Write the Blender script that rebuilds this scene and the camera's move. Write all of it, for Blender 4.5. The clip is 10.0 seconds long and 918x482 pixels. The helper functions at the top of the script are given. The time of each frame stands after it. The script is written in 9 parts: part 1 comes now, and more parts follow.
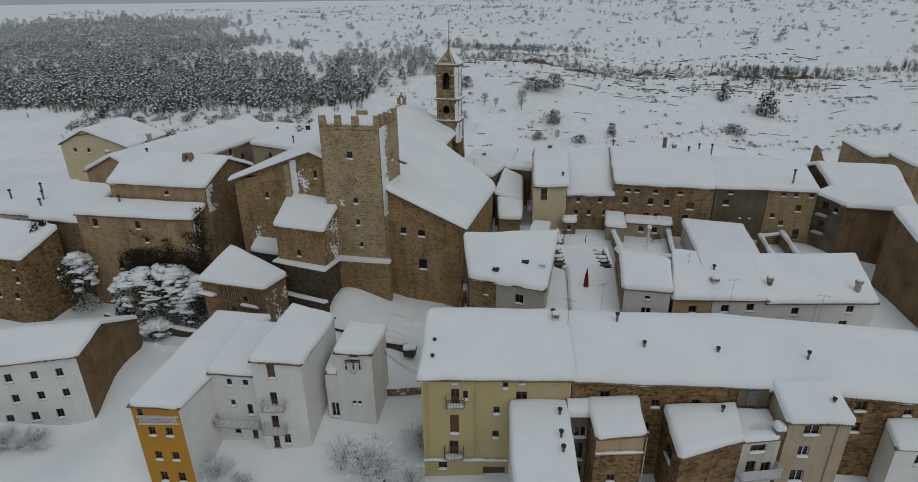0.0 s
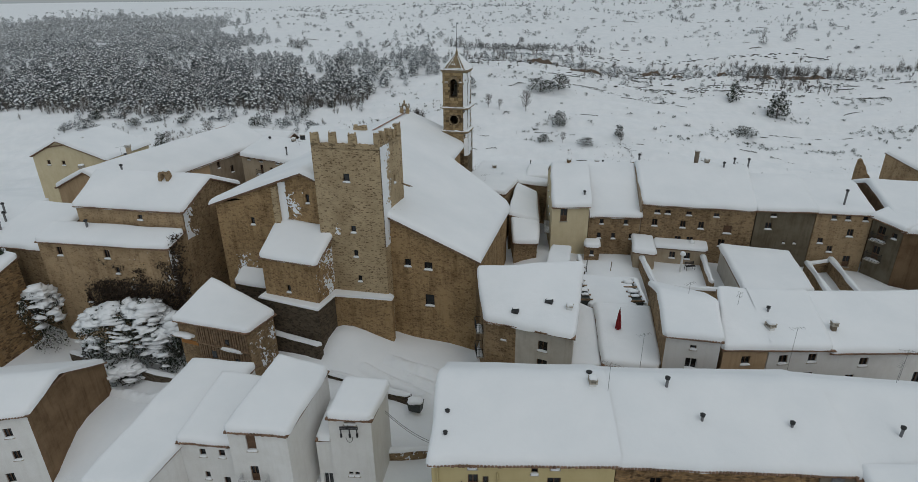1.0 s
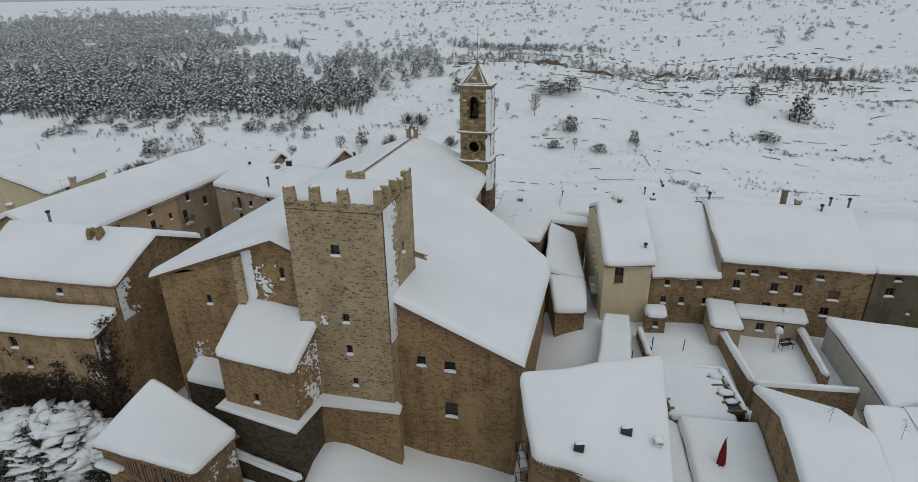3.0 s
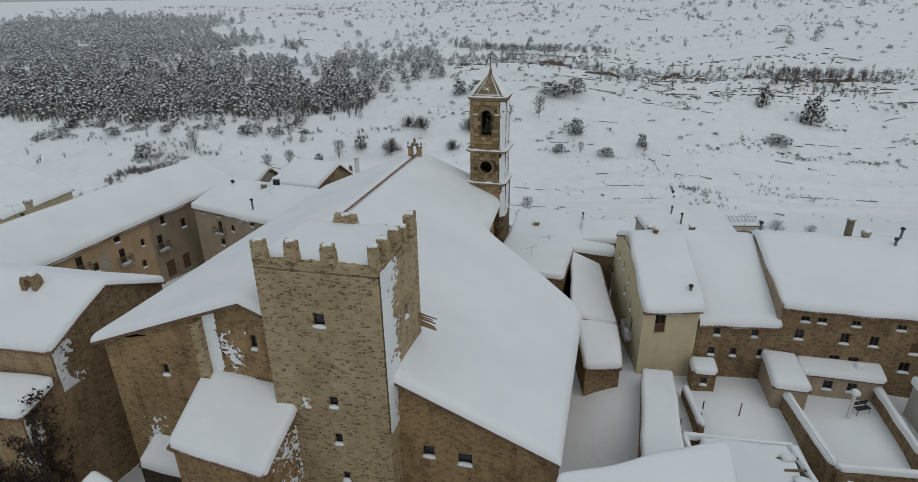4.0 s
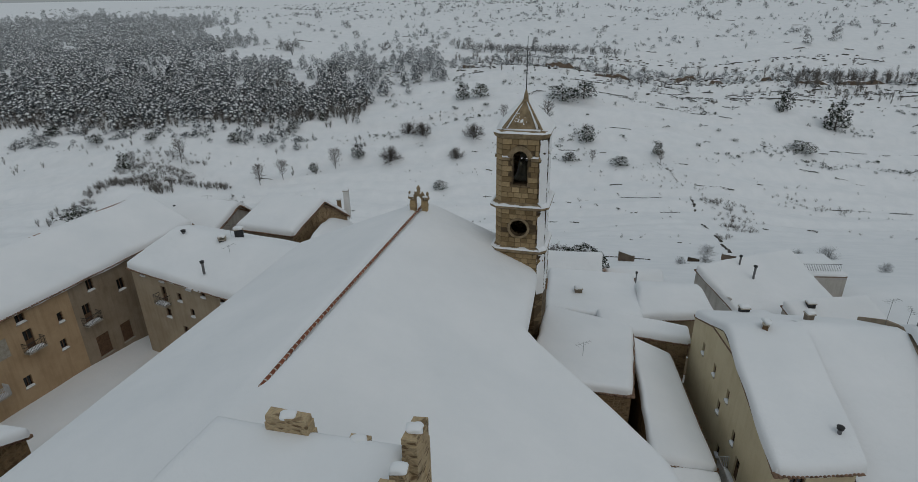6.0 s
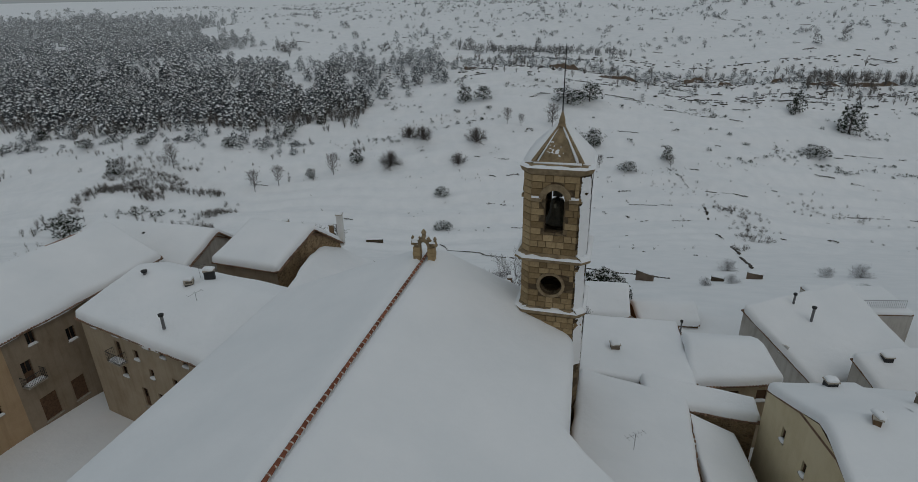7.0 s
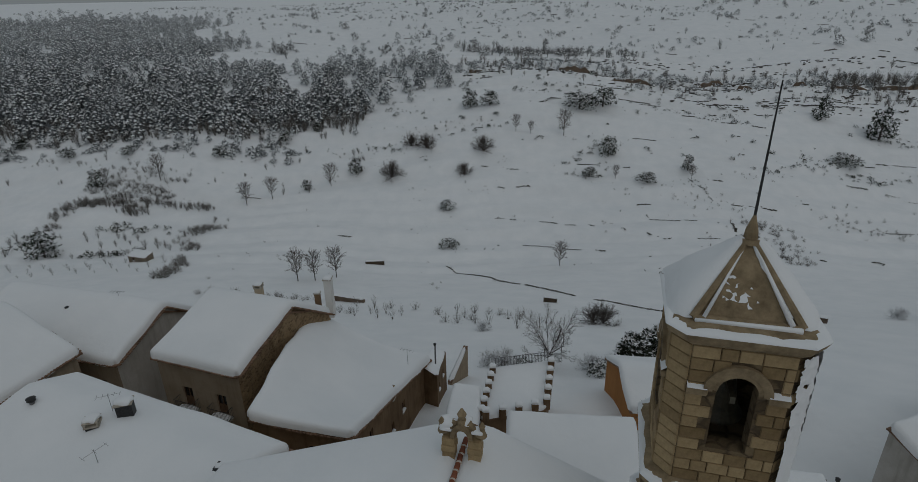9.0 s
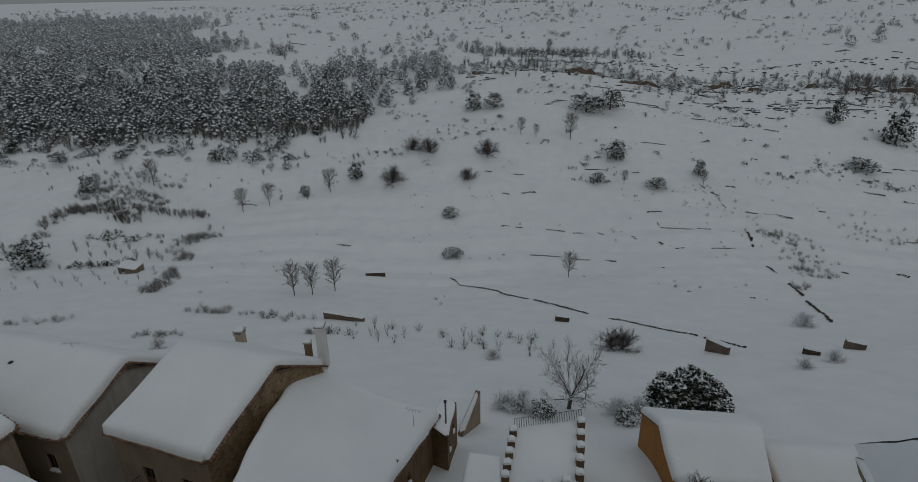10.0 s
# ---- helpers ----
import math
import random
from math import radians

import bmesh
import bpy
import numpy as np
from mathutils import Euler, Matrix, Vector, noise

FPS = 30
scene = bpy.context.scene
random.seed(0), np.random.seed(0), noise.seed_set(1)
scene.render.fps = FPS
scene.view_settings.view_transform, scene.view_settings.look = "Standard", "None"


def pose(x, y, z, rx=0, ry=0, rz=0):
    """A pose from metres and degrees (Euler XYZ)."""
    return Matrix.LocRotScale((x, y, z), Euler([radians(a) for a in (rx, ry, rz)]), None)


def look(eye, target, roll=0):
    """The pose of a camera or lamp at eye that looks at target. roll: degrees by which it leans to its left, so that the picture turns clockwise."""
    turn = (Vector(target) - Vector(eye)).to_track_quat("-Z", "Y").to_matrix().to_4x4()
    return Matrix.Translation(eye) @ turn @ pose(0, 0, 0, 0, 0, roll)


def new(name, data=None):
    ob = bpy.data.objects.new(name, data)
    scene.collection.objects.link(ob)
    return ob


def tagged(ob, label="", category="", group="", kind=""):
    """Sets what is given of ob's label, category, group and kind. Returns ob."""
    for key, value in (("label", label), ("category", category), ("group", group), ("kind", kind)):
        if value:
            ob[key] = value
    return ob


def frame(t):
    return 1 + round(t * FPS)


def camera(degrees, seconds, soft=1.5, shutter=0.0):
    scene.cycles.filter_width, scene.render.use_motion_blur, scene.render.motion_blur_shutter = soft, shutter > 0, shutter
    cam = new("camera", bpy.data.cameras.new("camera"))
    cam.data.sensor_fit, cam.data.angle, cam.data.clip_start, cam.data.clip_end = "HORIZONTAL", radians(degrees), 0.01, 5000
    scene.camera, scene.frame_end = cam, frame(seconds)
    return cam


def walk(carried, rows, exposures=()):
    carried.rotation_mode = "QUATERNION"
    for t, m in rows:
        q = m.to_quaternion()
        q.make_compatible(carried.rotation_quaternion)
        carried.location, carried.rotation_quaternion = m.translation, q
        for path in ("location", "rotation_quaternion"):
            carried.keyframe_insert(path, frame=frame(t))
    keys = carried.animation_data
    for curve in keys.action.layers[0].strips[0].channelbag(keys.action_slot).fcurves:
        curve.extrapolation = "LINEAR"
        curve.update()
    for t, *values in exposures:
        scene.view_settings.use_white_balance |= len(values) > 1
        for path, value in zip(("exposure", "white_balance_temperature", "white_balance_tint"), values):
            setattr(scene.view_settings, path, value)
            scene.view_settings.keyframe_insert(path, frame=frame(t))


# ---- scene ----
cam = camera(78.0, 10.0, soft=0.4)
PATH = [
    (0, look((2.245, 1.577, 45.826), (2.004, 10.787, 41.936), -0.67)),
    (0.5, look((1.580, 6.160, 45.888), (1.333, 15.365, 41.986), -0.67)),
    (1, look((0.693, 11.565, 45.939), (0.441, 20.764, 42.027), -0.67)),
    (1.5, look((-0.085, 16.132, 45.963), (-0.341, 25.328, 42.042), -0.68)),
    (2, look((-0.988, 21.528, 45.969), (-1.247, 30.720, 42.041), -0.70)),
    (2.5, look((-1.721, 26.141, 45.957), (-1.983, 35.331, 42.023), -0.72)),
    (4, look((-3.817, 41.520, 45.812), (-4.083, 50.705, 41.867), -0.82)),
    (4.5, look((-4.363, 46.198, 45.741), (-4.630, 55.382, 41.794), -0.86)),
    (5, look((-4.985, 51.764, 45.645), (-5.252, 60.947, 41.697), -0.90)),
    (5.5, look((-5.481, 56.259, 45.561), (-5.750, 65.443, 41.612), -0.93)),
    (7, look((-7.355, 71.735, 45.246), (-7.627, 80.918, 41.297), -1.04)),
    (7.5, look((-7.999, 76.289, 45.155), (-8.273, 85.473, 41.207), -1.08)),
    (8, look((-8.781, 81.414, 45.061), (-9.057, 90.598, 41.113), -1.10)),
    (8.5, look((-9.455, 85.593, 44.991), (-9.735, 94.776, 41.044), -1.13)),
    (9, look((-10.286, 90.609, 44.921), (-10.570, 99.792, 40.974), -1.15)),
    (9.5, look((-10.948, 94.675, 44.877), (-11.238, 103.858, 40.929), -1.16)),
    (10, look((-11.672, 99.473, 44.842), (-11.968, 108.655, 40.892), -1.16)),
]
EXPOSURES = [(0, -0.42), (1.0, -0.2), (2.5, -0.1), (4.5, -0.27), (5.5, -0.4), (7, -0.75), (8, -0.93), (9.5, -1.12), (10, -1.15)]
walk(cam, PATH, EXPOSURES)

# ---- light: a dull snowy noon under thick cloud ----
world = bpy.data.worlds.new("overcast_sky")
scene.world = world
world.use_nodes = True
wn, wl = world.node_tree.nodes, world.node_tree.links
wn.clear()
sky = wn.new("ShaderNodeTexSky")
sky.sky_type, sky.sun_disc = "NISHITA", False
sky.sun_elevation, sky.sun_rotation = radians(38), radians(150)
sky.air_density, sky.dust_density, sky.ozone_density = 1.0, 4.0, 1.0
sky_bg = wn.new("ShaderNodeBackground")
sky_bg.inputs["Strength"].default_value = 0.012
wl.new(sky.outputs[0], sky_bg.inputs["Color"])
cloud_bg = wn.new("ShaderNodeBackground")
cloud_bg.inputs["Color"].default_value = (0.84, 0.94, 0.995, 1)
# thick cloud is brighter overhead than at the horizon
up_vec = wn.new("ShaderNodeTexCoord")
up_sep = wn.new("ShaderNodeSeparateXYZ")
wl.new(up_vec.outputs["Generated"], up_sep.inputs[0])
up_map = wn.new("ShaderNodeMapRange")
up_map.inputs["From Min"].default_value, up_map.inputs["From Max"].default_value = 0.0, 1.0
up_map.inputs["To Min"].default_value, up_map.inputs["To Max"].default_value = 0.36, 0.62
wl.new(up_sep.outputs["Z"], up_map.inputs["Value"])
wl.new(up_map.outputs["Result"], cloud_bg.inputs["Strength"])
sky_sum = wn.new("ShaderNodeAddShader")
wl.new(sky_bg.outputs[0], sky_sum.inputs[0])
wl.new(cloud_bg.outputs[0], sky_sum.inputs[1])
w_out = wn.new("ShaderNodeOutputWorld")
wl.new(sky_sum.outputs[0], w_out.inputs["Surface"])

sun_data = bpy.data.lights.new("sun", "SUN")
sun_data.energy, sun_data.angle, sun_data.color = 0.35, radians(40), (1.0, 0.97, 0.93)
sun = new("sun", sun_data)
sun.matrix_world = look((0, 0, 0), (-0.45, 0.55, -1.0))


# ---- materials ----
def material(name, rough=0.85, metal=0.0):
    m = bpy.data.materials.new(name)
    m.use_nodes = True
    b = m.node_tree.nodes["Principled BSDF"]
    b.inputs["Roughness"].default_value = rough
    b.inputs["Metallic"].default_value = metal
    b.inputs["Specular IOR Level"].default_value = 0.25
    return m, m.node_tree.nodes, m.node_tree.links, b


def coords(n, l, scale=(1, 1, 1)):
    c = n.new("ShaderNodeTexCoord")
    mp = n.new("ShaderNodeMapping")
    mp.inputs["Scale"].default_value = scale
    l.new(c.outputs["Object"], mp.inputs["Vector"])
    return mp.outputs["Vector"]


def noise_tex(n, l, vec, scale, detail=4.0, rough=0.55):
    t = n.new("ShaderNodeTexNoise")
    t.inputs["Scale"].default_value = scale
    t.inputs["Detail"].default_value = detail
    t.inputs["Roughness"].default_value = rough
    if vec is not None:
        l.new(vec, t.inputs["Vector"])
    return t.outputs["Fac"]


def ramp(n, l, fac, stops):
    r = n.new("ShaderNodeValToRGB")
    while len(r.color_ramp.elements) < len(stops):
        r.color_ramp.elements.new(0.5)
    for e, (p, c) in zip(r.color_ramp.elements, stops):
        e.position = p
        e.color = (*c, 1) if len(c) == 3 else c
    l.new(fac, r.inputs["Fac"])
    return r.outputs["Color"]


def mix(n, l, kind, fac, a, b):
    m = n.new("ShaderNodeMix")
    m.data_type, m.blend_type = "RGBA", kind
    for sock, v in ((m.inputs["Factor"], fac), (m.inputs["A"], a), (m.inputs["B"], b)):
        if isinstance(v, (int, float)):
            sock.default_value = v
        elif isinstance(v, tuple):
            sock.default_value = (*v, 1)
        else:
            l.new(v, sock)
    return m.outputs["Result"]


def bump(n, l, height, b, strength, dist):
    k = n.new("ShaderNodeBump")
    k.inputs["Strength"].default_value = strength
    k.inputs["Distance"].default_value = dist
    l.new(height, k.inputs["Height"])
    l.new(k.outputs["Normal"], b.inputs["Normal"])


def snow_material():
    m, n, l, b = material("snow", 0.75)
    v = coords(n, l)
    big = noise_tex(n, l, v, 0.18, 5)
    fine = noise_tex(n, l, v, 9.0, 5)
    col = ramp(n, l, big, [(0.3, (0.79, 0.81, 0.83)), (0.7, (0.86, 0.87, 0.885))])
    l.new(col, b.inputs["Base Color"])
    h = n.new("ShaderNodeMath")
    h.operation = "MULTIPLY_ADD"
    l.new(fine, h.inputs[0])
    h.inputs[1].default_value = 0.12
    mid = noise_tex(n, l, v, 0.7, 4)
    l.new(mid, h.inputs[2])
    bump(n, l, h.outputs[0], b, 0.35, 0.25)
    return m


def rubble_material(name, light, dark, joint, size=(2.4, 2.4, 5.0), soft=0.06, relief=0.04, patchy=False, sparse=False):
    """Rough masonry: uneven stones with sunk joints, stains and damp patches."""
    m, n, l, b = material(name, 0.9)
    v = coords(n, l, size)
    plain = coords(n, l)
    wob = n.new("ShaderNodeTexNoise")
    wob.inputs["Scale"].default_value = 1.3
    l.new(v, wob.inputs["Vector"])
    vm = n.new("ShaderNodeVectorMath")
    vm.operation = "MULTIPLY_ADD"
    l.new(wob.outputs["Color"], vm.inputs[0])
    vm.inputs[1].default_value = (0.5, 0.5, 0.5)
    l.new(v, vm.inputs[2])
    cell = n.new("ShaderNodeTexVoronoi")
    l.new(vm.outputs[0], cell.inputs["Vector"])
    cell.inputs["Scale"].default_value = 1.0
    edge = n.new("ShaderNodeTexVoronoi")
    edge.feature = "DISTANCE_TO_EDGE"
    edge.inputs["Scale"].default_value = 1.0
    l.new(vm.outputs[0], edge.inputs["Vector"])
    sep = n.new("ShaderNodeSeparateColor")
    l.new(cell.outputs["Color"], sep.inputs["Color"])
    stone = ramp(n, l, sep.outputs["Red"], [(0.12, dark), (0.42 if sparse else 0.75, light)])
    grain = noise_tex(n, l, plain, 14.0, 6, 0.7)
    stone = mix(n, l, "MULTIPLY", 0.55, stone, ramp(n, l, grain, [(0.25, (0.45, 0.43, 0.4)), (0.75, (1.15, 1.12, 1.1))]))
    gap = ramp(n, l, edge.outputs["Distance"], [(0.0, (0, 0, 0)), (soft * 2, (1, 1, 1))])
    col = mix(n, l, "MIX", gap, joint, stone)
    stain = noise_tex(n, l, plain, 0.35, 6, 0.65)
    col = mix(n, l, "MULTIPLY", 0.8, col, ramp(n, l, stain, [(0.3, (0.66, 0.62, 0.57)), (0.55, (1, 1, 1)), (0.75, (1.15, 1.12, 1.06))]))
    if patchy:
        # remains of old render and long rust-brown stains
        render = noise_tex(n, l, plain, 0.55, 8, 0.7)
        col = mix(n, l, "MIX", ramp(n, l, render, [(0.54, (0, 0, 0)), (0.6, (0.75, 0.75, 0.75))]), col, mix(n, l, "MIX", 0.5, light, joint))
        drip = noise_tex(n, l, coords(n, l, (1.1, 1.1, 0.16)), 1.0, 6, 0.65)
        col = mix(n, l, "MULTIPLY", 0.42, col, ramp(n, l, drip, [(0.36, (0.42, 0.36, 0.3)), (0.5, (1, 1, 1)), (0.7, (1.12, 1.08, 1.0))]))
    l.new(col, b.inputs["Base Color"])
    bump(n, l, gap, b, 0.8, relief)
    return m


def plaster_material(name, colour, dirt=(0.55, 0.5, 0.45), amount=0.7, streak=0.5):
    """Render on a wall: cloudy stains, rain streaks and fine grain."""
    m, n, l, b = material(name, 0.88)
    plain = coords(n, l)
    cloud = noise_tex(n, l, plain, 0.45, 7, 0.65)
    drip = noise_tex(n, l, coords(n, l, (2.2, 2.2, 0.22)), 1.0, 5, 0.6)
    grain = noise_tex(n, l, plain, 25.0, 4, 0.6)
    col = mix(n, l, "MULTIPLY", amount, colour, ramp(n, l, cloud, [(0.3, dirt), (0.6, (1, 1, 1))]))
    col = mix(n, l, "MULTIPLY", streak, col, ramp(n, l, drip, [(0.32, dirt), (0.52, (1, 1, 1))]))
    col = mix(n, l, "MULTIPLY", 0.3, col, ramp(n, l, grain, [(0.3, (0.8, 0.8, 0.8)), (0.7, (1.1, 1.1, 1.1))]))
    l.new(col, b.inputs["Base Color"])
    bump(n, l, cloud, b, 0.4, 0.03)
    return m


def spotted_material(name, a, c, scale, rough=0.85, island=False):
    m, n, l, b = material(name, rough)
    f = noise_tex(n, l, coords(n, l), scale, 5, 0.65)
    col = ramp(n, l, f, [(0.3, a), (0.7, c)])
    if island:
        g = n.new("ShaderNodeNewGeometry")
        col = mix(n, l, "MULTIPLY", 0.6, col, ramp(n, l, g.outputs["Random Per Island"], [(0, (0.55, 0.55, 0.55)), (1, (1.25, 1.25, 1.25))]))
    l.new(col, b.inputs["Base Color"])
    bump(n, l, f, b, 0.4, 0.02)
    return m


def piece_material(name, a, c, rough=0.88):
    """For single stones and tiles: each takes its own tone."""
    m, n, l, b = material(name, rough)
    oi = n.new("ShaderNodeObjectInfo")
    f = noise_tex(n, l, coords(n, l), 3.5, 6, 0.7)
    tone = mix(n, l, "MIX", oi.outputs["Random"], a, c)
    col = mix(n, l, "MULTIPLY", 0.7, tone, ramp(n, l, f, [(0.25, (0.45, 0.42, 0.38)), (0.65, (1.15, 1.12, 1.08))]))
    l.new(col, b.inputs["Base Color"])
    bump(n, l, f, b, 0.5, 0.02)
    return m


SNOW = snow_material()
STONE_TOWER = rubble_material("tower_masonry", (0.53, 0.415, 0.26), (0.2, 0.14, 0.08), (0.5, 0.39, 0.245), (3.3, 3.3, 8.6), 0.1, 0.05, False, True)
STONE_CHURCH = rubble_material("church_masonry", (0.45, 0.31, 0.16), (0.235, 0.152, 0.078), (0.37, 0.252, 0.135), (3.2, 3.2, 5.4), 0.09, 0.06, True)
STONE_OLD = rubble_material("old_masonry", (0.4, 0.285, 0.165), (0.2, 0.136, 0.078), (0.32, 0.23, 0.138), (2.9, 2.9, 5.0), 0.09, 0.06, True)
STONE_GOLD = rubble_material("golden_masonry", (0.4, 0.255, 0.125), (0.12, 0.075, 0.04), (0.26, 0.175, 0.095), (2.2, 2.2, 4.8), 0.07, 0.06, True)
# much darker masonry for the plinth's left part, footing and low walls
STONE_DARK = rubble_material("dark_masonry", (0.14, 0.11, 0.078), (0.065, 0.05, 0.036), (0.1, 0.08, 0.056), (2.6, 2.6, 5.0))
OLD_RENDER = rubble_material("old_patchy_render", (0.45, 0.325, 0.195), (0.3, 0.21, 0.122), (0.41, 0.3, 0.182), (2.6, 2.6, 4.4), 0.12, 0.04, True)
PALE_GREY = plaster_material("pale_grey_render", (0.52, 0.5, 0.47), (0.66, 0.63, 0.58), 0.6, 0.5)
TAN = plaster_material("tan_render", (0.34, 0.275, 0.205), (0.6, 0.55, 0.48), 0.6, 0.4)
STONE_GREY = plaster_material("grey_render", (0.22, 0.185, 0.145), (0.6, 0.56, 0.5))
BROWN = plaster_material("brown_render", (0.21, 0.137, 0.078), (0.5, 0.45, 0.4), 0.85, 0.55)
DRAB = plaster_material("drab_render", (0.165, 0.14, 0.1), (0.55, 0.5, 0.42), 0.85, 0.5)
WHITE = plaster_material("whitewash", (0.74, 0.735, 0.72), (0.8, 0.78, 0.75), 0.5, 0.22)
OFFWHITE = plaster_material("off_white_render", (0.56, 0.53, 0.48), (0.66, 0.62, 0.56), 0.55, 0.35)
CREAM = plaster_material("cream_render", (0.52, 0.43, 0.23), (0.78, 0.74, 0.66), 0.35, 0.15)
YELLOW = plaster_material("pale_yellow_render", (0.64, 0.555, 0.375), (0.76, 0.71, 0.62), 0.45, 0.22)
OCHRE = plaster_material("ochre_render", (0.5, 0.25, 0.035), (0.8, 0.75, 0.7), 0.35, 0.3)
ORANGE = plaster_material("orange_render", (0.42, 0.19, 0.06), (0.75, 0.7, 0.65), 0.5, 0.3)
PEACH = plaster_material("peach_render", (0.5, 0.36, 0.225), (0.7, 0.66, 0.6), 0.6, 0.4)
BEIGE = plaster_material("beige_render", (0.45, 0.37, 0.27), (0.7, 0.66, 0.6), 0.6, 0.4)
TILE = spotted_material("clay_roof_tile", (0.12, 0.075, 0.05), (0.29, 0.18, 0.12), 2.2, island=True)
RIDGE_TILE = piece_material("ridge_tile_clay", (0.17, 0.06, 0.035), (0.29, 0.11, 0.065))
MORTAR = spotted_material("pale_mortar", (0.4, 0.36, 0.31), (0.6, 0.56, 0.5), 4.0)
ASHLAR = piece_material("ashlar_block", (0.2, 0.14, 0.072), (0.42, 0.315, 0.18))
ASHLAR_CORE = rubble_material("ashlar_joint", (0.2, 0.15, 0.09), (0.1, 0.072, 0.042), (0.08, 0.058, 0.036), (1.4, 1.4, 2.6))
TIMBER = spotted_material("weathered_timber", (0.12, 0.08, 0.05), (0.31, 0.21, 0.13), 3.0, island=True)
FRAME = spotted_material("window_frame_wood", (0.09, 0.055, 0.035), (0.17, 0.1, 0.06), 4.0)
FRAME_WHITE = spotted_material("window_frame_paint", (0.5, 0.5, 0.5), (0.66, 0.66, 0.66), 4.0)
SILL = spotted_material("stone_sill", (0.3, 0.27, 0.22), (0.48, 0.44, 0.38), 3.0)
CARVED = spotted_material("carved_stone", (0.15, 0.11, 0.065), (0.34, 0.26, 0.16), 2.0)
IRON = spotted_material("black_iron", (0.02, 0.02, 0.022), (0.05, 0.05, 0.05), 8.0, 0.55)
METAL = spotted_material("dull_metal", (0.1, 0.1, 0.11), (0.22, 0.22, 0.22), 6.0, 0.5)
BARK = spotted_material("bark", (0.05, 0.042, 0.036), (0.13, 0.11, 0.1), 5.0)
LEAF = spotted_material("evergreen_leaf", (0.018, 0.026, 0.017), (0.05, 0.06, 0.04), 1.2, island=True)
# far twigs: distance haze is mixed into this grey
TWIG_HAZE = spotted_material("hazed_twigs", (0.16, 0.16, 0.16), (0.36, 0.36, 0.36), 1.2, island=True)
VINE_BARK = spotted_material("leafless_vine", (0.03, 0.022, 0.016), (0.085, 0.062, 0.046), 1.5, island=True)
# three leaf tones, paler with distance: aerial haze put into the base colour
LEAF_HAZE_NEAR = spotted_material("hazed_evergreen", (0.12, 0.135, 0.144), (0.2, 0.217, 0.228), 0.05, island=True)
LEAF_HAZE_MID = spotted_material("hazed_upper_evergreen", (0.22, 0.238, 0.25), (0.34, 0.36, 0.373), 0.05, island=True)
LEAF_HAZE_FAR = spotted_material("hazed_far_evergreen", (0.34, 0.357, 0.368), (0.5, 0.517, 0.527), 0.05, island=True)
SCRUB = spotted_material("dry_scrub", (0.11, 0.1, 0.09), (0.26, 0.24, 0.22), 1.2, island=True)
FIELD_STONE = spotted_material("field_stone", (0.035, 0.03, 0.026), (0.11, 0.095, 0.08), 0.9, island=True)
EARTH = spotted_material("red_earth_bank", (0.1, 0.075, 0.056), (0.2, 0.15, 0.112), 0.5)
RED_CLOTH = spotted_material("red_cloth", (0.17, 0.014, 0.018), (0.27, 0.028, 0.03), 3.0)
PLASTIC = spotted_material("dark_plastic", (0.03, 0.035, 0.03), (0.07, 0.075, 0.07), 5.0, 0.5)
BRONZE = spotted_material("bell_bronze", (0.05, 0.045, 0.035), (0.1, 0.09, 0.06), 5.0, 0.45)


def glass_material():
    m, n, l, b = material("window_glass", 0.12)
    b.inputs["Specular IOR Level"].default_value = 0.5
    f = noise_tex(n, l, coords(n, l), 0.6, 2)
    l.new(ramp(n, l, f, [(0.35, (0.008, 0.009, 0.01)), (0.7, (0.03, 0.032, 0.034))]), b.inputs["Base Color"])
    return m


GLASS = glass_material()


# ---- building blocks ----
def rnd(a, b):
    return random.uniform(a, b)


def mesh_of(name, verts, faces, mats, index=None, smooth=False):
    me = bpy.data.meshes.new(name)
    me.from_pydata([tuple(v) for v in verts], [], faces)
    for m in mats if isinstance(mats, (list, tuple)) else [mats]:
        me.materials.append(m)
    if index is not None:
        me.polygons.foreach_set("material_index", np.asarray(index, dtype=np.int32))
    if smooth:
        me.polygons.foreach_set("use_smooth", np.ones(len(me.polygons), dtype=bool))
    me.update()
    return me


def big_mesh(name, verts, tris, mats, index=None, smooth=False):
    """A mesh from arrays, for many triangles at once."""
    me = bpy.data.meshes.new(name)
    me.vertices.add(len(verts))
    me.vertices.foreach_set("co", np.asarray(verts, dtype=np.float32).ravel())
    k = np.asarray(tris, dtype=np.int32)
    me.loops.add(k.size)
    me.loops.foreach_set("vertex_index", k.ravel())
    me.polygons.add(len(k))
    me.polygons.foreach_set("loop_start", np.arange(0, k.size, k.shape[1], dtype=np.int32))
    for m in mats:
        me.materials.append(m)
    if index is not None:
        me.polygons.foreach_set("material_index", np.asarray(index, dtype=np.int32))
    if smooth:
        me.polygons.foreach_set("use_smooth", np.ones(len(k), dtype=bool))
    me.update(calc_edges=True)
    return me


def thing(name, at, label, category, group="", kind=""):
    e = new(name)
    e.empty_display_size = 0.5
    e.location = at
    return tagged(e, label, category, group, kind)


def world_at(ob):
    m = ob.matrix_basis.copy()
    while ob.parent is not None:
        m = ob.parent.matrix_basis @ ob.matrix_parent_inverse @ m
        ob = ob.parent
    return m


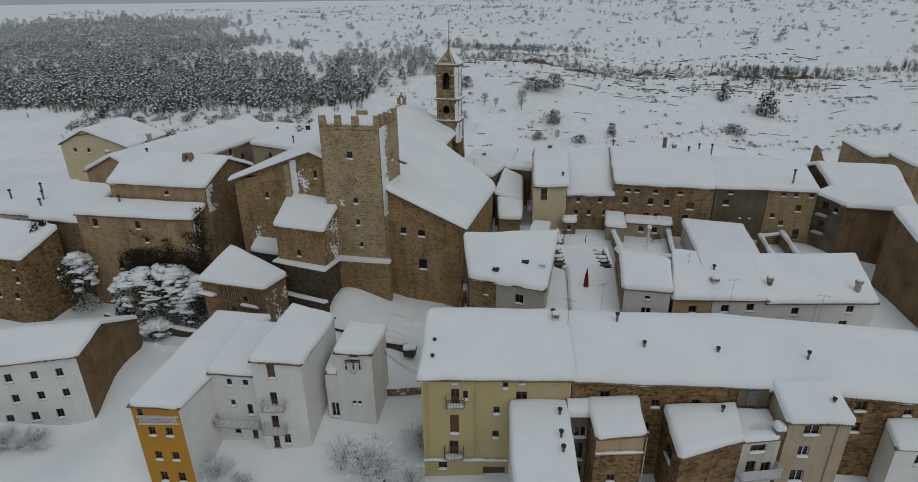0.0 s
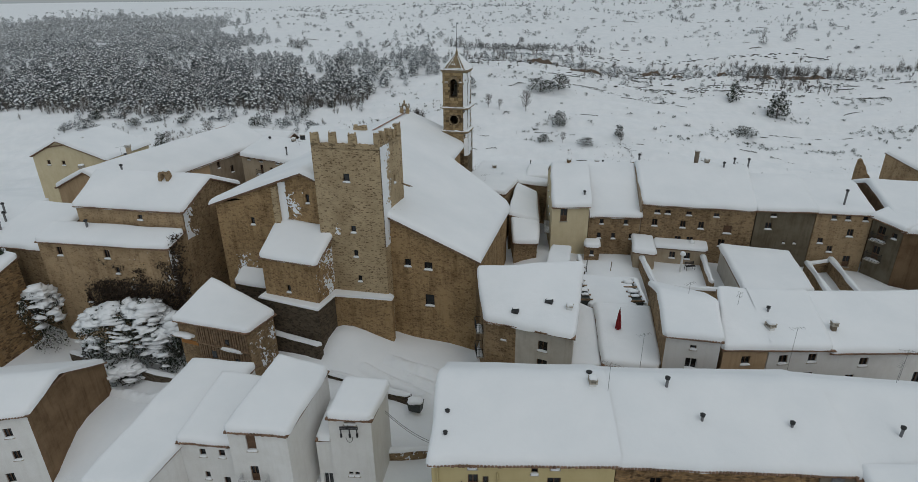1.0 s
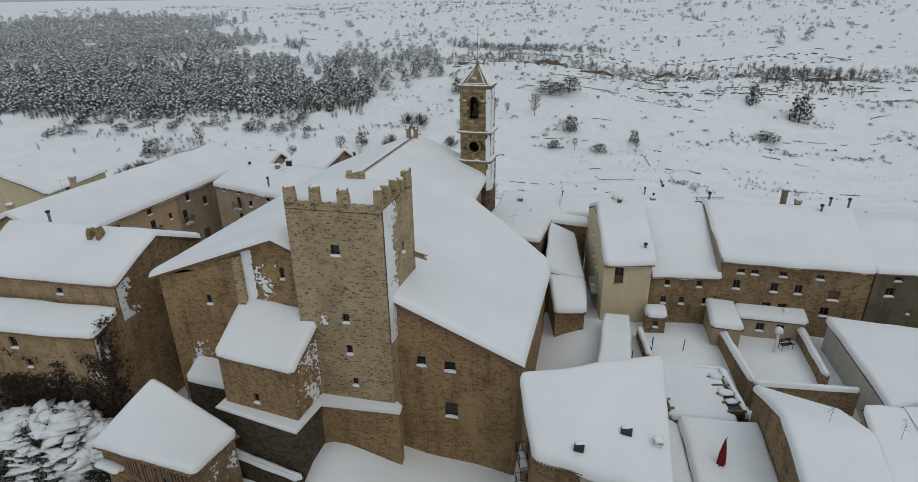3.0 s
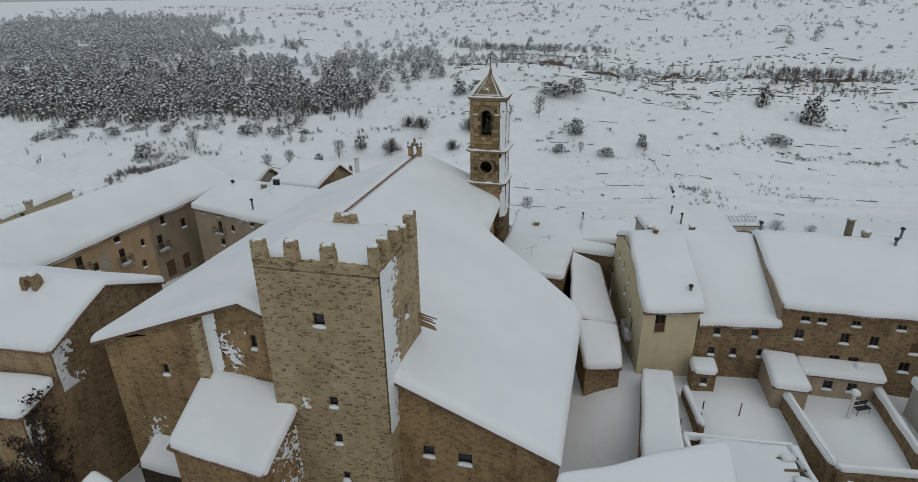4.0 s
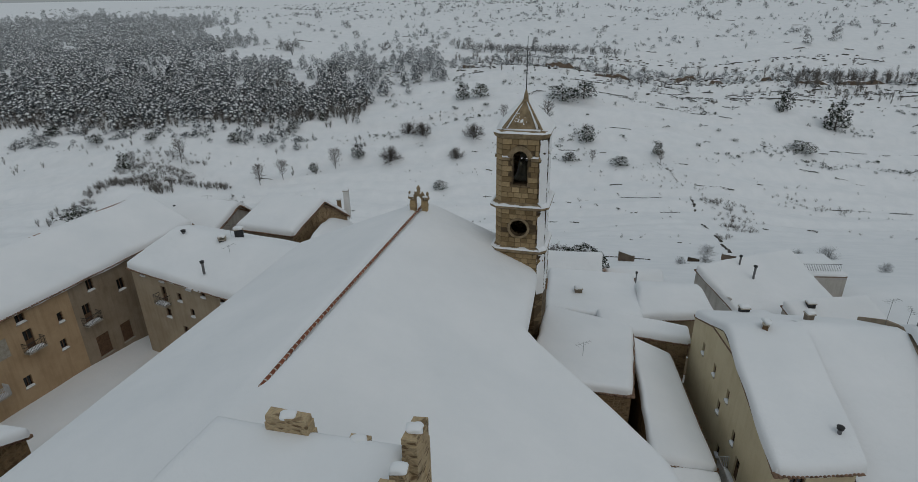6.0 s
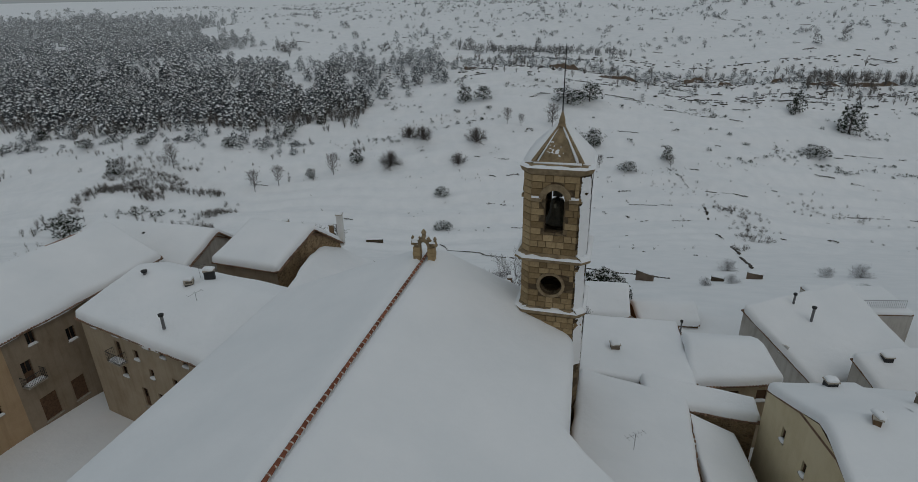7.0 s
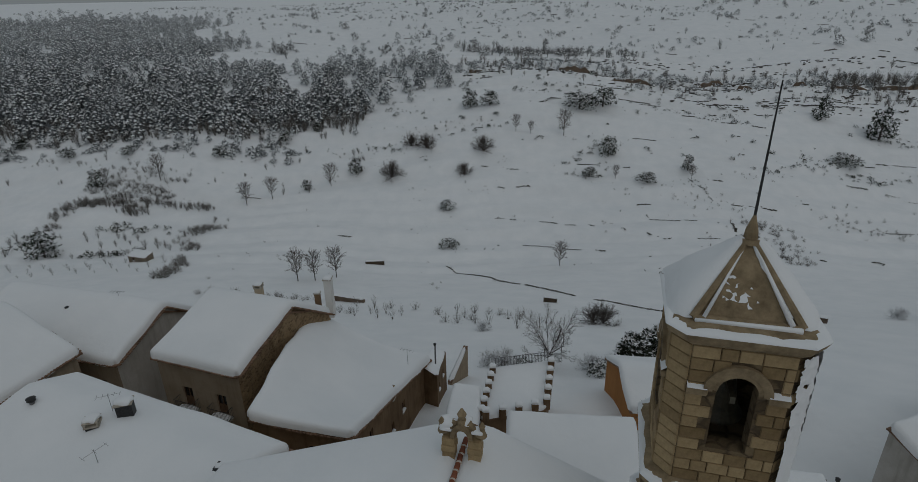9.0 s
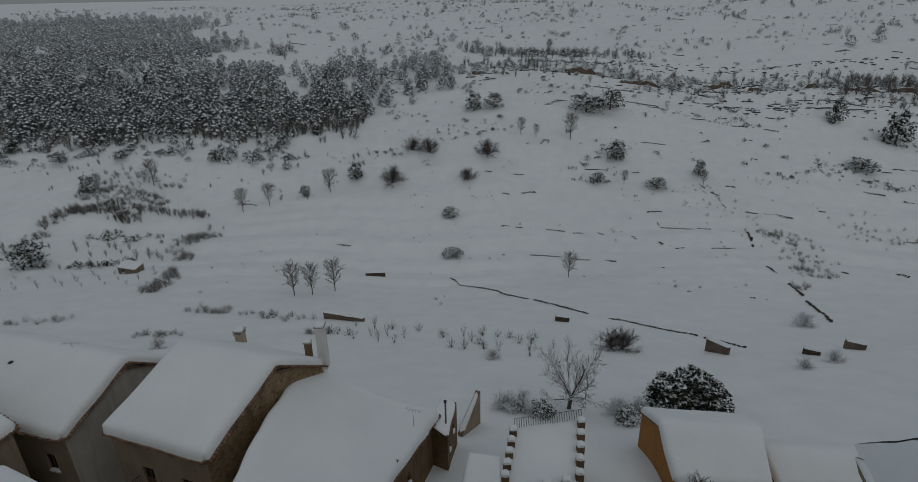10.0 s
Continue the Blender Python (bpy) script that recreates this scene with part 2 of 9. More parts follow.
def under(name, data, parent, m=None, label=""):
    """Links a mesh as one part under a thing or part; m is its pose in the world."""
    ob = new(name, data)
    ob.parent = parent
    base = world_at(parent)
    ob.matrix_parent_inverse = base.inverted()
    if m is not None:
        ob.matrix_basis = m
    return tagged(ob, label) if label else ob


class Soup:
    """Collects vertices and faces for one mesh."""

    def __init__(self):
        self.v, self.f = [], []

    def add(self, verts, faces):
        k = len(self.v)
        self.v += [tuple(p) for p in verts]
        self.f += [tuple(k + i for i in f) for f in faces]

    def box(self, a, b, m=None):
        (x0, y0, z0), (x1, y1, z1) = a, b
        p = [Vector(c) for c in ((x0, y0, z0), (x1, y0, z0), (x1, y1, z0), (x0, y1, z0), (x0, y0, z1), (x1, y0, z1), (x1, y1, z1), (x0, y1, z1))]
        if m is not None:
            p = [m @ c for c in p]
        self.add(p, [(3, 2, 1, 0), (4, 5, 6, 7), (0, 1, 5, 4), (1, 2, 6, 5), (2, 3, 7, 6), (3, 0, 4, 7)])

    def tube(self, p, q, r0, r1=None, n=5):
        p, q = Vector(p), Vector(q)
        r1 = r0 if r1 is None else r1
        if (q - p).length < 1e-6:
            return
        t = (q - p).to_track_quat("Z", "Y").to_matrix()
        ring = [t @ Vector((math.cos(2 * math.pi * i / n), math.sin(2 * math.pi * i / n), 0)) for i in range(n)]
        v = [p + r0 * c for c in ring] + [q + r1 * c for c in ring]
        self.add(v, [(i, (i + 1) % n, n + (i + 1) % n, n + i) for i in range(n)] + [tuple(range(n))[::-1], tuple(range(n, 2 * n))])

    def prism(self, poly, z0, z1):
        """poly: counter-clockwise xy points; z1: one height or one for each point."""
        n = len(poly)
        top = z1 if isinstance(z1, (list, tuple)) else [z1] * n
        v = [(x, y, z0) for x, y in poly] + [(x, y, z) for (x, y), z in zip(poly, top)]
        self.add(v, [(i, (i + 1) % n, n + (i + 1) % n, n + i) for i in range(n)] + [tuple(range(n))[::-1], tuple(range(n, 2 * n))])

    def mesh(self, name, mat, smooth=False):
        return mesh_of(name, self.v, self.f, mat, smooth=smooth)


def lump(sx, sy, sz, seed=0, rough=0.15, fine=3):
    """A soft, uneven snow heap, flat beneath, as vertices and faces round the origin."""
    bm = bmesh.new()
    bmesh.ops.create_icosphere(bm, subdivisions=fine, radius=1)
    for v in bm.verts:
        k = 1 + rough * noise.noise(v.co * 1.7 + Vector((seed * 3.1, 0, 0)))
        sq = 1.0 / max(abs(v.co.x), abs(v.co.y), 0.72)
        x, y, z = v.co.x * k * min(sq, 1.3), v.co.y * k * min(sq, 1.3), v.co.z * k
        v.co = (x * sx, y * sy, max(z, -0.15) * sz)
    out = [v.co.copy() for v in bm.verts], [tuple(v.index for v in f.verts) for f in bm.faces]
    bm.free()
    return out


# roofs: heights over the footprint, s across the front, t from front to back
def ridge_across(front, top, back, r=0.5, slope=0.0):
    return lambda s, t: (front + (top - front) * t / r if t < r else top + (back - top) * (t - r) / (1 - r)) + slope * s


def ridge_back(left, top, right, r=0.5, slope=0.0):
    return lambda s, t: (left + (top - left) * s / r if s < r else top + (right - top) * (s - r) / (1 - r)) + slope * t


def pitch(fl, fr, br, bl):
    return lambda s, t: (fl * (1 - s) + fr * s) * (1 - t) + (bl * (1 - s) + br * s) * t


def footprint(c):
    fl, fr, br, bl = [Vector((*p, 0)) for p in c]
    return lambda s, t: (fl * (1 - s) + fr * s) * (1 - t) + (bl * (1 - s) + br * s) * t


def steps(length, edge=(0.0, 0.05, 0.16, 0.34, 0.62), step=0.9):
    inner = max(length - 2 * edge[-1], 0.1)
    n = max(2, int(round(inner / step)))
    mid = [edge[-1] + inner * i / n for i in range(1, n)]
    return list(edge) + mid + [length - e for e in reversed(edge)]


def snow_blanket(c, roof, over=0.45, deep=0.55, seed=0, left=None, right=None, back=None, joined=""):
    """The thick rounded snow on a roof: vertices and faces."""
    at = footprint(c)
    wide, far = (at(1, 0) - at(0, 0)).length, (at(0, 1) - at(0, 0)).length
    ol = over if left is None else left
    orr = over if right is None else right
    ob = over if back is None else back
    us, vs = steps(wide + ol + orr), steps(far + over + ob)
    lx, ly = us[-1], vs[-1]
    verts, faces = [], []
    for j, v in enumerate(vs):
        for i, u in enumerate(us):
            side_u = min(9.0 if "l" in joined else u, 9.0 if "r" in joined else lx - u)
            side_v = min(v, 9.0 if "b" in joined else ly - v)
            e = min(side_u, side_v)
            corner = side_u + side_v
            e = min(e, max(0.0, (corner - 0.12) * 0.8)) if corner < 0.8 else e
            wob = 0.16 * noise.noise(Vector((u * 0.45 + seed * 7.7, v * 0.45, 1.3)))
            wu = u + (wob if 0 < u < lx else wob) * (1 if u < lx / 2 else -1) * (1 if side_u < 0.7 else 0)
            wv = v + wob * (1 if v < ly / 2 else -1) * (1 if side_v < 0.7 else 0)
            if corner < 0.4 and side_u < 0.34 and side_v < 0.34:
                k = (0.4 - corner) * 0.5
                wu += k if u < lx / 2 else -k
                wv += k if v < ly / 2 else -k
            s, t = (wu - ol) / wide, (wv - over) / far
            d, w = 0.55 / far, 0.55 / wide
            sc, tc = min(max(s, -0.05), 1.05), min(max(t, -0.05), 1.05)
            low = sum(roof(min(max(a, -0.05), 1.05), min(max(b, -0.05), 1.05)) for a, b in ((sc, tc), (sc - w, tc), (sc + w, tc), (sc, tc - d), (sc, tc + d))) / 5
            if e < 0.1:
                low = roof(sc, tc)
            rr = 0.45
            q = max(0.0, 1 - e / rr)
            thick = deep * max(0.0, 1 - q ** 2.4) ** 0.5
            thick += 0.14 * noise.noise(Vector((u * 0.22 + seed * 3.3, v * 0.22, 9.1))) * min(1, e / 0.5) * min(1.0, deep / 0.5)
            p = at(s, t)
            verts.append((p.x, p.y, low + max(thick, 0.0) + 0.02))
    nu, nv = len(us), len(vs)
    for j in range(nv - 1):
        for i in range(nu - 1):
            k = j * nu + i
            faces.append((k, k + 1, k + nu + 1, k + nu))
    return verts, faces


WINDOWS = {}


def window_meshes(w, h, style):
    key = (round(w, 2), round(h, 2), style)
    if key in WINDOWS:
        return WINDOWS[key]
    f, g, s, sill, bar, fill = Soup(), Soup(), Soup(), Soup(), Soup(), Soup()
    b = 0.07
    y0, y1 = 0.14, 0.2
    if style != "hole":
        rect = lambda e, y: [(-w / 2 + e, y, e), (w / 2 - e, y, e), (w / 2 - e, y, h - e), (-w / 2 + e, y, h - e)]  # noqa: E731
        v = rect(0, y0) + rect(b, y0) + rect(b, y1)
        f.add(v, [(k, (k + 1) % 4, 4 + (k + 1) % 4, 4 + k) for k in range(4)] + [(4 + k, 4 + (k + 1) % 4, 8 + (k + 1) % 4, 8 + k) for k in range(4)])
        if w > 0.65:
            bar.box((-b / 2, y0, b), (b / 2, y1, h - b))
        if style == "shutter":
            fill.box((-w / 2 + b, y0 + 0.01, b), (w / 2 - b, y0 + 0.04, h - b))
        if style == "door":
            fill.box((-w / 2 + b, y0 + 0.02, b), (w / 2 - b, y0 + 0.05, h * 0.45))
        if style == "garage":
            fill.box((-w / 2 + b, y0 + 0.01, b), (w / 2 - b, y0 + 0.05, h - b))
    sill.box((-w / 2 - 0.09, -0.1, -0.1), (w / 2 + 0.09, 0.2, 0.0))
    g.add([(-w / 2, 0.22, 0), (w / 2, 0.22, 0), (w / 2, 0.22, h), (-w / 2, 0.22, h)], [(0, 1, 2, 3)])
    v, fc = lump(w / 2 + 0.04, 0.15, 0.17, seed=int(w * 100))
    s.add([(p.x, p.y + 0.04, p.z) for p in v], fc)
    WINDOWS[key] = [f, g, s, sill, bar, fill, {}]
    return WINDOWS[key]


def add_window(parent, m, w, h, style="wood", snow=True):
    """A window or door in its reveal: frame, pane, bar, panel, sill and the snow on the sill."""
    paint = {"wood": FRAME, "shutter": FRAME, "door": FRAME, "garage": FRAME, "white": FRAME_WHITE, "hole": SILL}[style]
    f, g, s, sill, bar, fill, made = window_meshes(w, h, style)
    if not made:
        made["g"] = g.mesh("pane", GLASS)
        made["s"] = s.mesh("sill_snow", SNOW, True)
        made["sill"] = sill.mesh("sill", SILL)
        if f.v:
            made["f"] = f.mesh("window", paint)
        if bar.v:
            made["bar"] = bar.mesh("glazing_bar", paint)
        if fill.v:
            made["fill"] = fill.mesh("panel", paint)
    name = "window" if style not in ("door", "garage") else "door"
    if "f" in made:
        win = under(name, made["f"], parent, m)
        under("pane", made["g"], win, m)
    else:
        win = under(name, made["g"], parent, m)
    under("sill", made["sill"], win, m)
    for key, part_name in (("bar", "glazing_bar"), ("fill", "panel")):
        if key in made and not (key == "bar" and style in ("shutter", "garage")):
            under(part_name, made[key], win, m)
    if snow and style not in ("door", "garage"):
        under("sill_snow", made["s"], win, m)
    return win


def add_balcony(parent, m, w, deep=0.75, tall=0.95, white=False):
    s = Soup()
    s.box((-w / 2, -deep, -0.2), (w / 2, 0.0, -0.04))
    slab = under("balcony", s.mesh("balcony", SILL), parent, m)
    r = Soup()
    for a, c in (((-w / 2, -deep), (w / 2, -deep)), ((-w / 2, -deep), (-w / 2, 0)), ((w / 2, -deep), (w / 2, 0))):
        r.tube((*a, tall), (*c, tall), 0.03, n=4)
        r.tube((*a, 0.06), (*c, 0.06), 0.02, n=4)
        n = max(2, int(math.hypot(c[0] - a[0], c[1] - a[1]) / 0.13))
        for i in range(n + 1):
            x, y = a[0] + (c[0] - a[0]) * i / n, a[1] + (c[1] - a[1]) * i / n
            r.tube((x, y, -0.05), (x, y, tall), 0.014 if not white else 0.04, n=3)
    under("railing", r.mesh("railing", FRAME_WHITE if white else IRON), slab, m)
    v, fc = lump(w / 2 - 0.05, deep / 2 - 0.02, 0.22, seed=3)
    under("balcony_snow", mesh_of("balcony_snow", [(p.x, p.y - deep / 2, p.z - 0.04) for p in v], fc, SNOW, smooth=True), slab, m)


def wall_side(soup, p, q, base, top, wins, cuts=()):
    """One wall from p to q, with its openings and their reveals. top: height at the fraction along."""
    p, q = Vector((p[0], p[1], 0)), Vector((q[0], q[1], 0))
    length = (q - p).length
    d = (q - p) / length
    inward = Vector((-d.y, d.x, 0))
    xs = {0.0, length} | {length * k / 8 for k in range(1, 8)} | {length * c for c in cuts}
    zs = {base}
    for x, z, w, h in wins:
        xs |= {x - w / 2, x + w / 2}
        zs |= {z, z + h}
    xs = sorted(x for x in xs if 0 <= x <= length)
    zs = sorted(z for z in zs if z >= base)
    at = lambda x, z, k=0.0: tuple(p + d * x + inward * k + Vector((0, 0, z)))  # noqa: E731
    for x0, x1 in zip(xs, xs[1:]):
        if x1 - x0 < 1e-5:
            continue
        t0, t1 = top(x0 / length), top(x1 / length)
        for k, z0 in enumerate(zs):
            z1 = zs[k + 1] if k + 1 < len(zs) else 1e9
            a, b = min(z1, t0), min(z1, t1)
            if a <= z0 + 1e-4 and b <= z0 + 1e-4:
                continue
            mx, mz = (x0 + x1) / 2, (z0 + min(a, b)) / 2
            if any(abs(mx - x) < w / 2 and z < mz < z + h for x, z, w, h in wins):
                continue
            soup.add([at(x0, z0), at(x1, z0), at(x1, max(b, z0)), at(x0, max(a, z0))], [(0, 1, 2, 3)])
    for x, z, w, h in wins:
        r = [(x - w / 2, z), (x + w / 2, z), (x + w / 2, z + h), (x - w / 2, z + h)]
        for i in range(4):
            (a, za), (b, zb) = r[i], r[(i + 1) % 4]
            soup.add([at(a, za), at(a, za, 0.24), at(b, zb, 0.24), at(b, zb)], [(0, 1, 2, 3)])
    return p, d, inward


def eave_row(c, roof, side, over):
    """Curved clay tile ends that show below the snow along one eave."""
    at = footprint(c)
    s = Soup()
    n0, n1 = {0: ((0, 0), (1, 0)), 1: ((1, 0), (1, 1)), 2: ((1, 1), (0, 1)), 3: ((0, 1), (0, 0))}[side]
    a, b = at(*n0), at(*n1)
    d = (b - a).normalized()
    out = Vector((d.y, -d.x, 0))
    length = (b - a).length
    n = int(length / 0.26)
    for i in range(n + 1):
        f = i / n
        st = (n0[0] + (n1[0] - n0[0]) * f, n0[1] + (n1[1] - n0[1]) * f)
        z = roof(*st)
        o = a + d * (length * f) + out * (over - 0.03) + Vector((0, 0, z - 0.05 + rnd(-0.015, 0.015)))
        r = 0.118
        ring = [(math.cos(k * math.pi / 4), math.sin(k * math.pi / 4)) for k in range(5)]
        length_out = rnd(0.1, 0.2)
        v = [o + d * (r * cx) + Vector((0, 0, r * 0.9 * cz)) + out * e for e in (length_out, -0.35) for cx, cz in ring]
        s.add(v, [(k, k + 1, 6 + k, 5 + k) for k in range(4)] + [(0, 1, 2, 3, 4)])
    return s


def house(name, label, c, base, roof, wall, wins=(), over=0.45, snow=0.6, eaves=(0,), parent=None, category="house", cuts=(0.5,), group="", seed=None, left=None, right=None, back=None, slab_mat=None, joined="", sides=None):
    """A house on the footprint c (front left, front right, back right, back left). wins: (side, metres along, height of the sill, w, h, style)."""
    seed = int(abs(c[0][0] * 7 + c[0][1] * 3)) if seed is None else seed
    over *= 0.75
    at = footprint(c)
    mid = at(0.5, 0.5)
    root = parent or thing(name, (mid.x, mid.y, base), label, category, group)
    fn = {0: lambda f: roof(f, 0), 1: lambda f: roof(1, f), 2: lambda f: roof(1 - f, 1), 3: lambda f: roof(0, 1 - f)}
    soups, placed = {}, []
    for k in range(4):
        mat = (sides or {}).get(k, wall)
        soup = soups.setdefault(mat.name, (Soup(), mat))[0]
        mine = [w for w in wins if w[0] == k]
        p, d, inward = wall_side(soup, c[k], c[(k + 1) % 4], base - 3.0, lambda f, k=k: fn[k](f) - 0.06, [(w[1], w[2], w[3], w[4]) for w in mine], cuts)
        for w in mine:
            m = Matrix.Translation(p + d * w[1] + Vector((0, 0, w[2]))) @ Matrix(((d.x, inward.x, 0), (d.y, inward.y, 0), (0, 0, 1))).to_4x4()
            placed.append((m, *w[3:]))
    for soup, mat in soups.values():
        under("wall", soup.mesh("wall", mat), root)
    for m, w, h, style, *more in placed:
        add_window(root, m, w, h, style)
        if "balcony" in more:
            add_balcony(root, m, w + 0.9)
        if "white_balcony" in more:
            add_balcony(root, m, w + 1.6, 0.8, 0.95, True)
    # roof slab
    wide, far = (at(1, 0) - at(0, 0)).length, (at(0, 1) - at(0, 0)).length
    ol, orr, ob = [over if x is None else x for x in (left, right, back)]
    s0, s1, t0, t1 = -(ol - 0.06) / wide, 1 + (orr - 0.06) / wide, -(over - 0.06) / far, 1 + (ob - 0.06) / far
    ss = sorted({s0, s1, 0.0, 1.0, *cuts, 0.25, 0.75})
    ts = sorted({t0, t1, 0.0, 1.0, *cuts, 0.25, 0.75})
    v, f = [], []
    for lift in (0.0, -0.17):
        for t in ts:
            for s in ss:
                p = at(s, t)
                v.append((p.x, p.y, roof(min(max(s, 0), 1), min(max(t, 0), 1)) + lift))
    n, k2 = len(ss), len(ss) * len(ts)
    for j in range(len(ts) - 1):
        for i in range(n - 1):
            k = j * n + i
            f += [(k, k + 1, k + n + 1, k + n), (k2 + k + n, k2 + k + n + 1, k2 + k + 1, k2 + k)]
    rim = [i for i in range(n)] + [j * n + n - 1 for j in range(1, len(ts))] + [(len(ts) - 1) * n + i for i in range(n - 2, -1, -1)] + [j * n for j in range(len(ts) - 2, 0, -1)]
    for i in range(len(rim)):
        a, b = rim[i], rim[(i + 1) % len(rim)]
        f.append((a, k2 + a, k2 + b, b))
    roof_ob = under("roof", mesh_of("roof", v, f, slab_mat or TILE), root)
    for side in eaves:
        under("eave_tiles", eave_row(c, roof, side, over).mesh("eave_tiles", TILE), roof_ob)
    v, f = snow_blanket(c, roof, over, snow, seed, left, right, back, joined)
    under("roof_snow", mesh_of("roof_snow", v, f, SNOW, smooth=True), root)
    return root


def row(side, z, xs, w=0.75, h=1.1, style="wood", *more):
    return [(side, x, z, w, h, style, *more) for x in xs]


def plastered_snow(parent, p, d, out, length, tall, density, seed, lean=0.0, up=Vector((0, 0, 1))):
    """Wind-blown snow that clings to a wall in ragged patches. p: lower corner; d: along the wall; out: off the wall."""
    step = 0.085
    nx, nz = int(length / step), int(tall / step)
    v, f, at_grid = [], [], {}
    for i in range(nx + 1):
        for j in range(nz + 1):
            x, z = i * step, j * step
            k = noise.noise(Vector((x * 0.8 + seed, z * 0.5, seed * 1.7))) * 0.5 + noise.noise(Vector((x * 2.6 + z, z * 2.4, seed))) * 0.4 + noise.noise(Vector((x * 5.5 + z * 2.0, z * 7.0, seed + 4.0))) * 0.5 - density(x / length, z / tall)
            if x < lean * (tall - z) or k < 0:
                continue
            at_grid[i, j] = len(v)
            v.append(p + d * (x + rnd(-0.03, 0.03)) + up * (z + rnd(-0.03, 0.03)) + out * (0.012 + min(0.1, 0.14 * k)))
    for (i, j), k in at_grid.items():
        c = [at_grid.get(q) for q in ((i + 1, j), (i + 1, j + 1), (i, j + 1))]
        if None not in c:
            f.append((k, *c))
        elif c[0] is not None and c[2] is not None:
            f.append((k, c[0], c[2]))
        elif c[0] is not None and c[1] is not None:
            f.append((k, c[0], c[1]))
    if f:
        ob = under("wind_snow", mesh_of("wind_snow", v, f, SNOW, smooth=True), parent)
        tagged(ob, kind="stuff")


# ---- ground: one snowy sheet from the village over the valley to the far moor ----
SPOTS = np.array([
    (-44, 52, -0.6), (-75, 50, 0.0), (-30, 42, -3.0), (-26, 40, -3.0), (-22, 44, 0.2), (-17, 46, 1.6), (-8, 48, 2.8), (-8, 40, 0.8), (-2.5, 41, 3.6),
    (12, 36, 1.5), (30, 34, 1.5), (50, 36, 2.0), (0, 10, -6), (-60, 20, -6), (60, 15, -6), (-9, 67, 8.6), (1, 66, 7.0),
    (-6, 58, 6.3), (-6, 53.6, 2.8), (-4, 53.6, 2.8), (-6, 55.6, 5.6), (-3.4, 55.6, 5.6), (-27, 60.5, 5.6), (-31, 63.5, 5.2), (-24.5, 61.6, 5.8), (-19, 66.6, 8.4), (-13, 64.6, 7.8), (-8, 62.4, 7.2), (-21, 63.6, 4.6), (-16, 61.8, 4.6), (-11, 60.0, 4.8), (-45, 66.5, 3.6), (-38, 64.0, 4.0), (-14.6, 67.6, 13.6), (-12.2, 67.8, 11.0), (-14.0, 64.5, 8.8), (-20, 66.5, 9.6), (-4, 67.6, 8.2), (-50, 71, 4.5), (-29, 72, 12.0), (10, 57, 7.5), (30, 55, 8.0),
]).tolist() + [
    (20, 84, 11.8), (48, 82, 11.2), (30, 81, 11.5), (11, 86, 12.0), (15, 66, 9.5), (-45, 104, 9.6), (-30, 100, 10.5), (-60, 90, 12.0),
    (-85, 95, 14.0), (0, 112, 11.0), (20, 110, 9.5), (-30, 130, 7.0), (0, 132, 5.0), (25, 130, 3.5), (60, 110, 9.0), (-70, 125, 8.0), (90, 80, 10.0),
]
PROFILE_Y = [120, 140, 160, 200, 240, 272, 300, 320, 350, 390, 420, 450, 510, 625, 800, 1200, 2000, 4000]
PROFILE_Z = [8, 4.5, -3, -19, -31, -37, -36, -32, -23, -8, 1, 8, 14, 26, 36, 45, 52, 70]


def ground_z(x, y):
    x, y = np.asarray(x, float), np.asarray(y, float)
    top = np.zeros_like(x)
    sum_w = np.zeros_like(x)
    for px, py, pz in SPOTS:
        w = 1.0 / (((x - px) ** 2 + (y - py) ** 2) + 9.0) ** 1.5
        top += w * pz
        sum_w += w
    near = top / sum_w
    far = np.interp(y, PROFILE_Y, PROFILE_Z)
    far += -0.05 * np.clip(x - 60, 0, 160) * np.clip((y - 200) / 100, 0, 1) * np.clip((520 - y) / 100, 0, 1)
    far += np.clip((y - 500) / 900, 0, 1) * np.clip(x / 500, -0.6, 1) * 22
    far += (2.2 * np.sin(x / 41 + y / 57) + 1.6 * np.sin(x / 23 - y / 31 + 1)) * np.clip((y - 190) / 80, 0, 1)
    ridge = np.clip((y - 230) / 60, 0, 1)
    # terraces: level treads and short steep risers
    for width, rise, bend in ((17.0, 2.1, 6.0), (29.0, 1.7, 9.0)):
        p = ((y + bend * np.sin(x / 37 + width) + 3 * np.sin(x / 13.0 + width) + 0.05 * x) / width) % 1.0
        q = np.clip((p - 0.87) / 0.13, 0, 1)
        far += rise * ridge * (q * q * (3 - 2 * q) - p) * np.clip((1000 - y) / 300, 0, 1)
    k = np.clip((y - 122) / 26, 0, 1)
    k = k * k * (3 - 2 * k)
    return near * (1 - k) + far * k


def axis(lo, hi, a, b, fine, grow=1.16):
    out = list(np.arange(a, b, fine))
    x, s = out[-1], fine
    while x < hi:
        s *= grow
        x += s
        out.append(x)
    x, s = a, fine
    low = []
    while x > lo:
        s *= grow
        x -= s
        low.append(x)
    return np.array(low[::-1] + out)


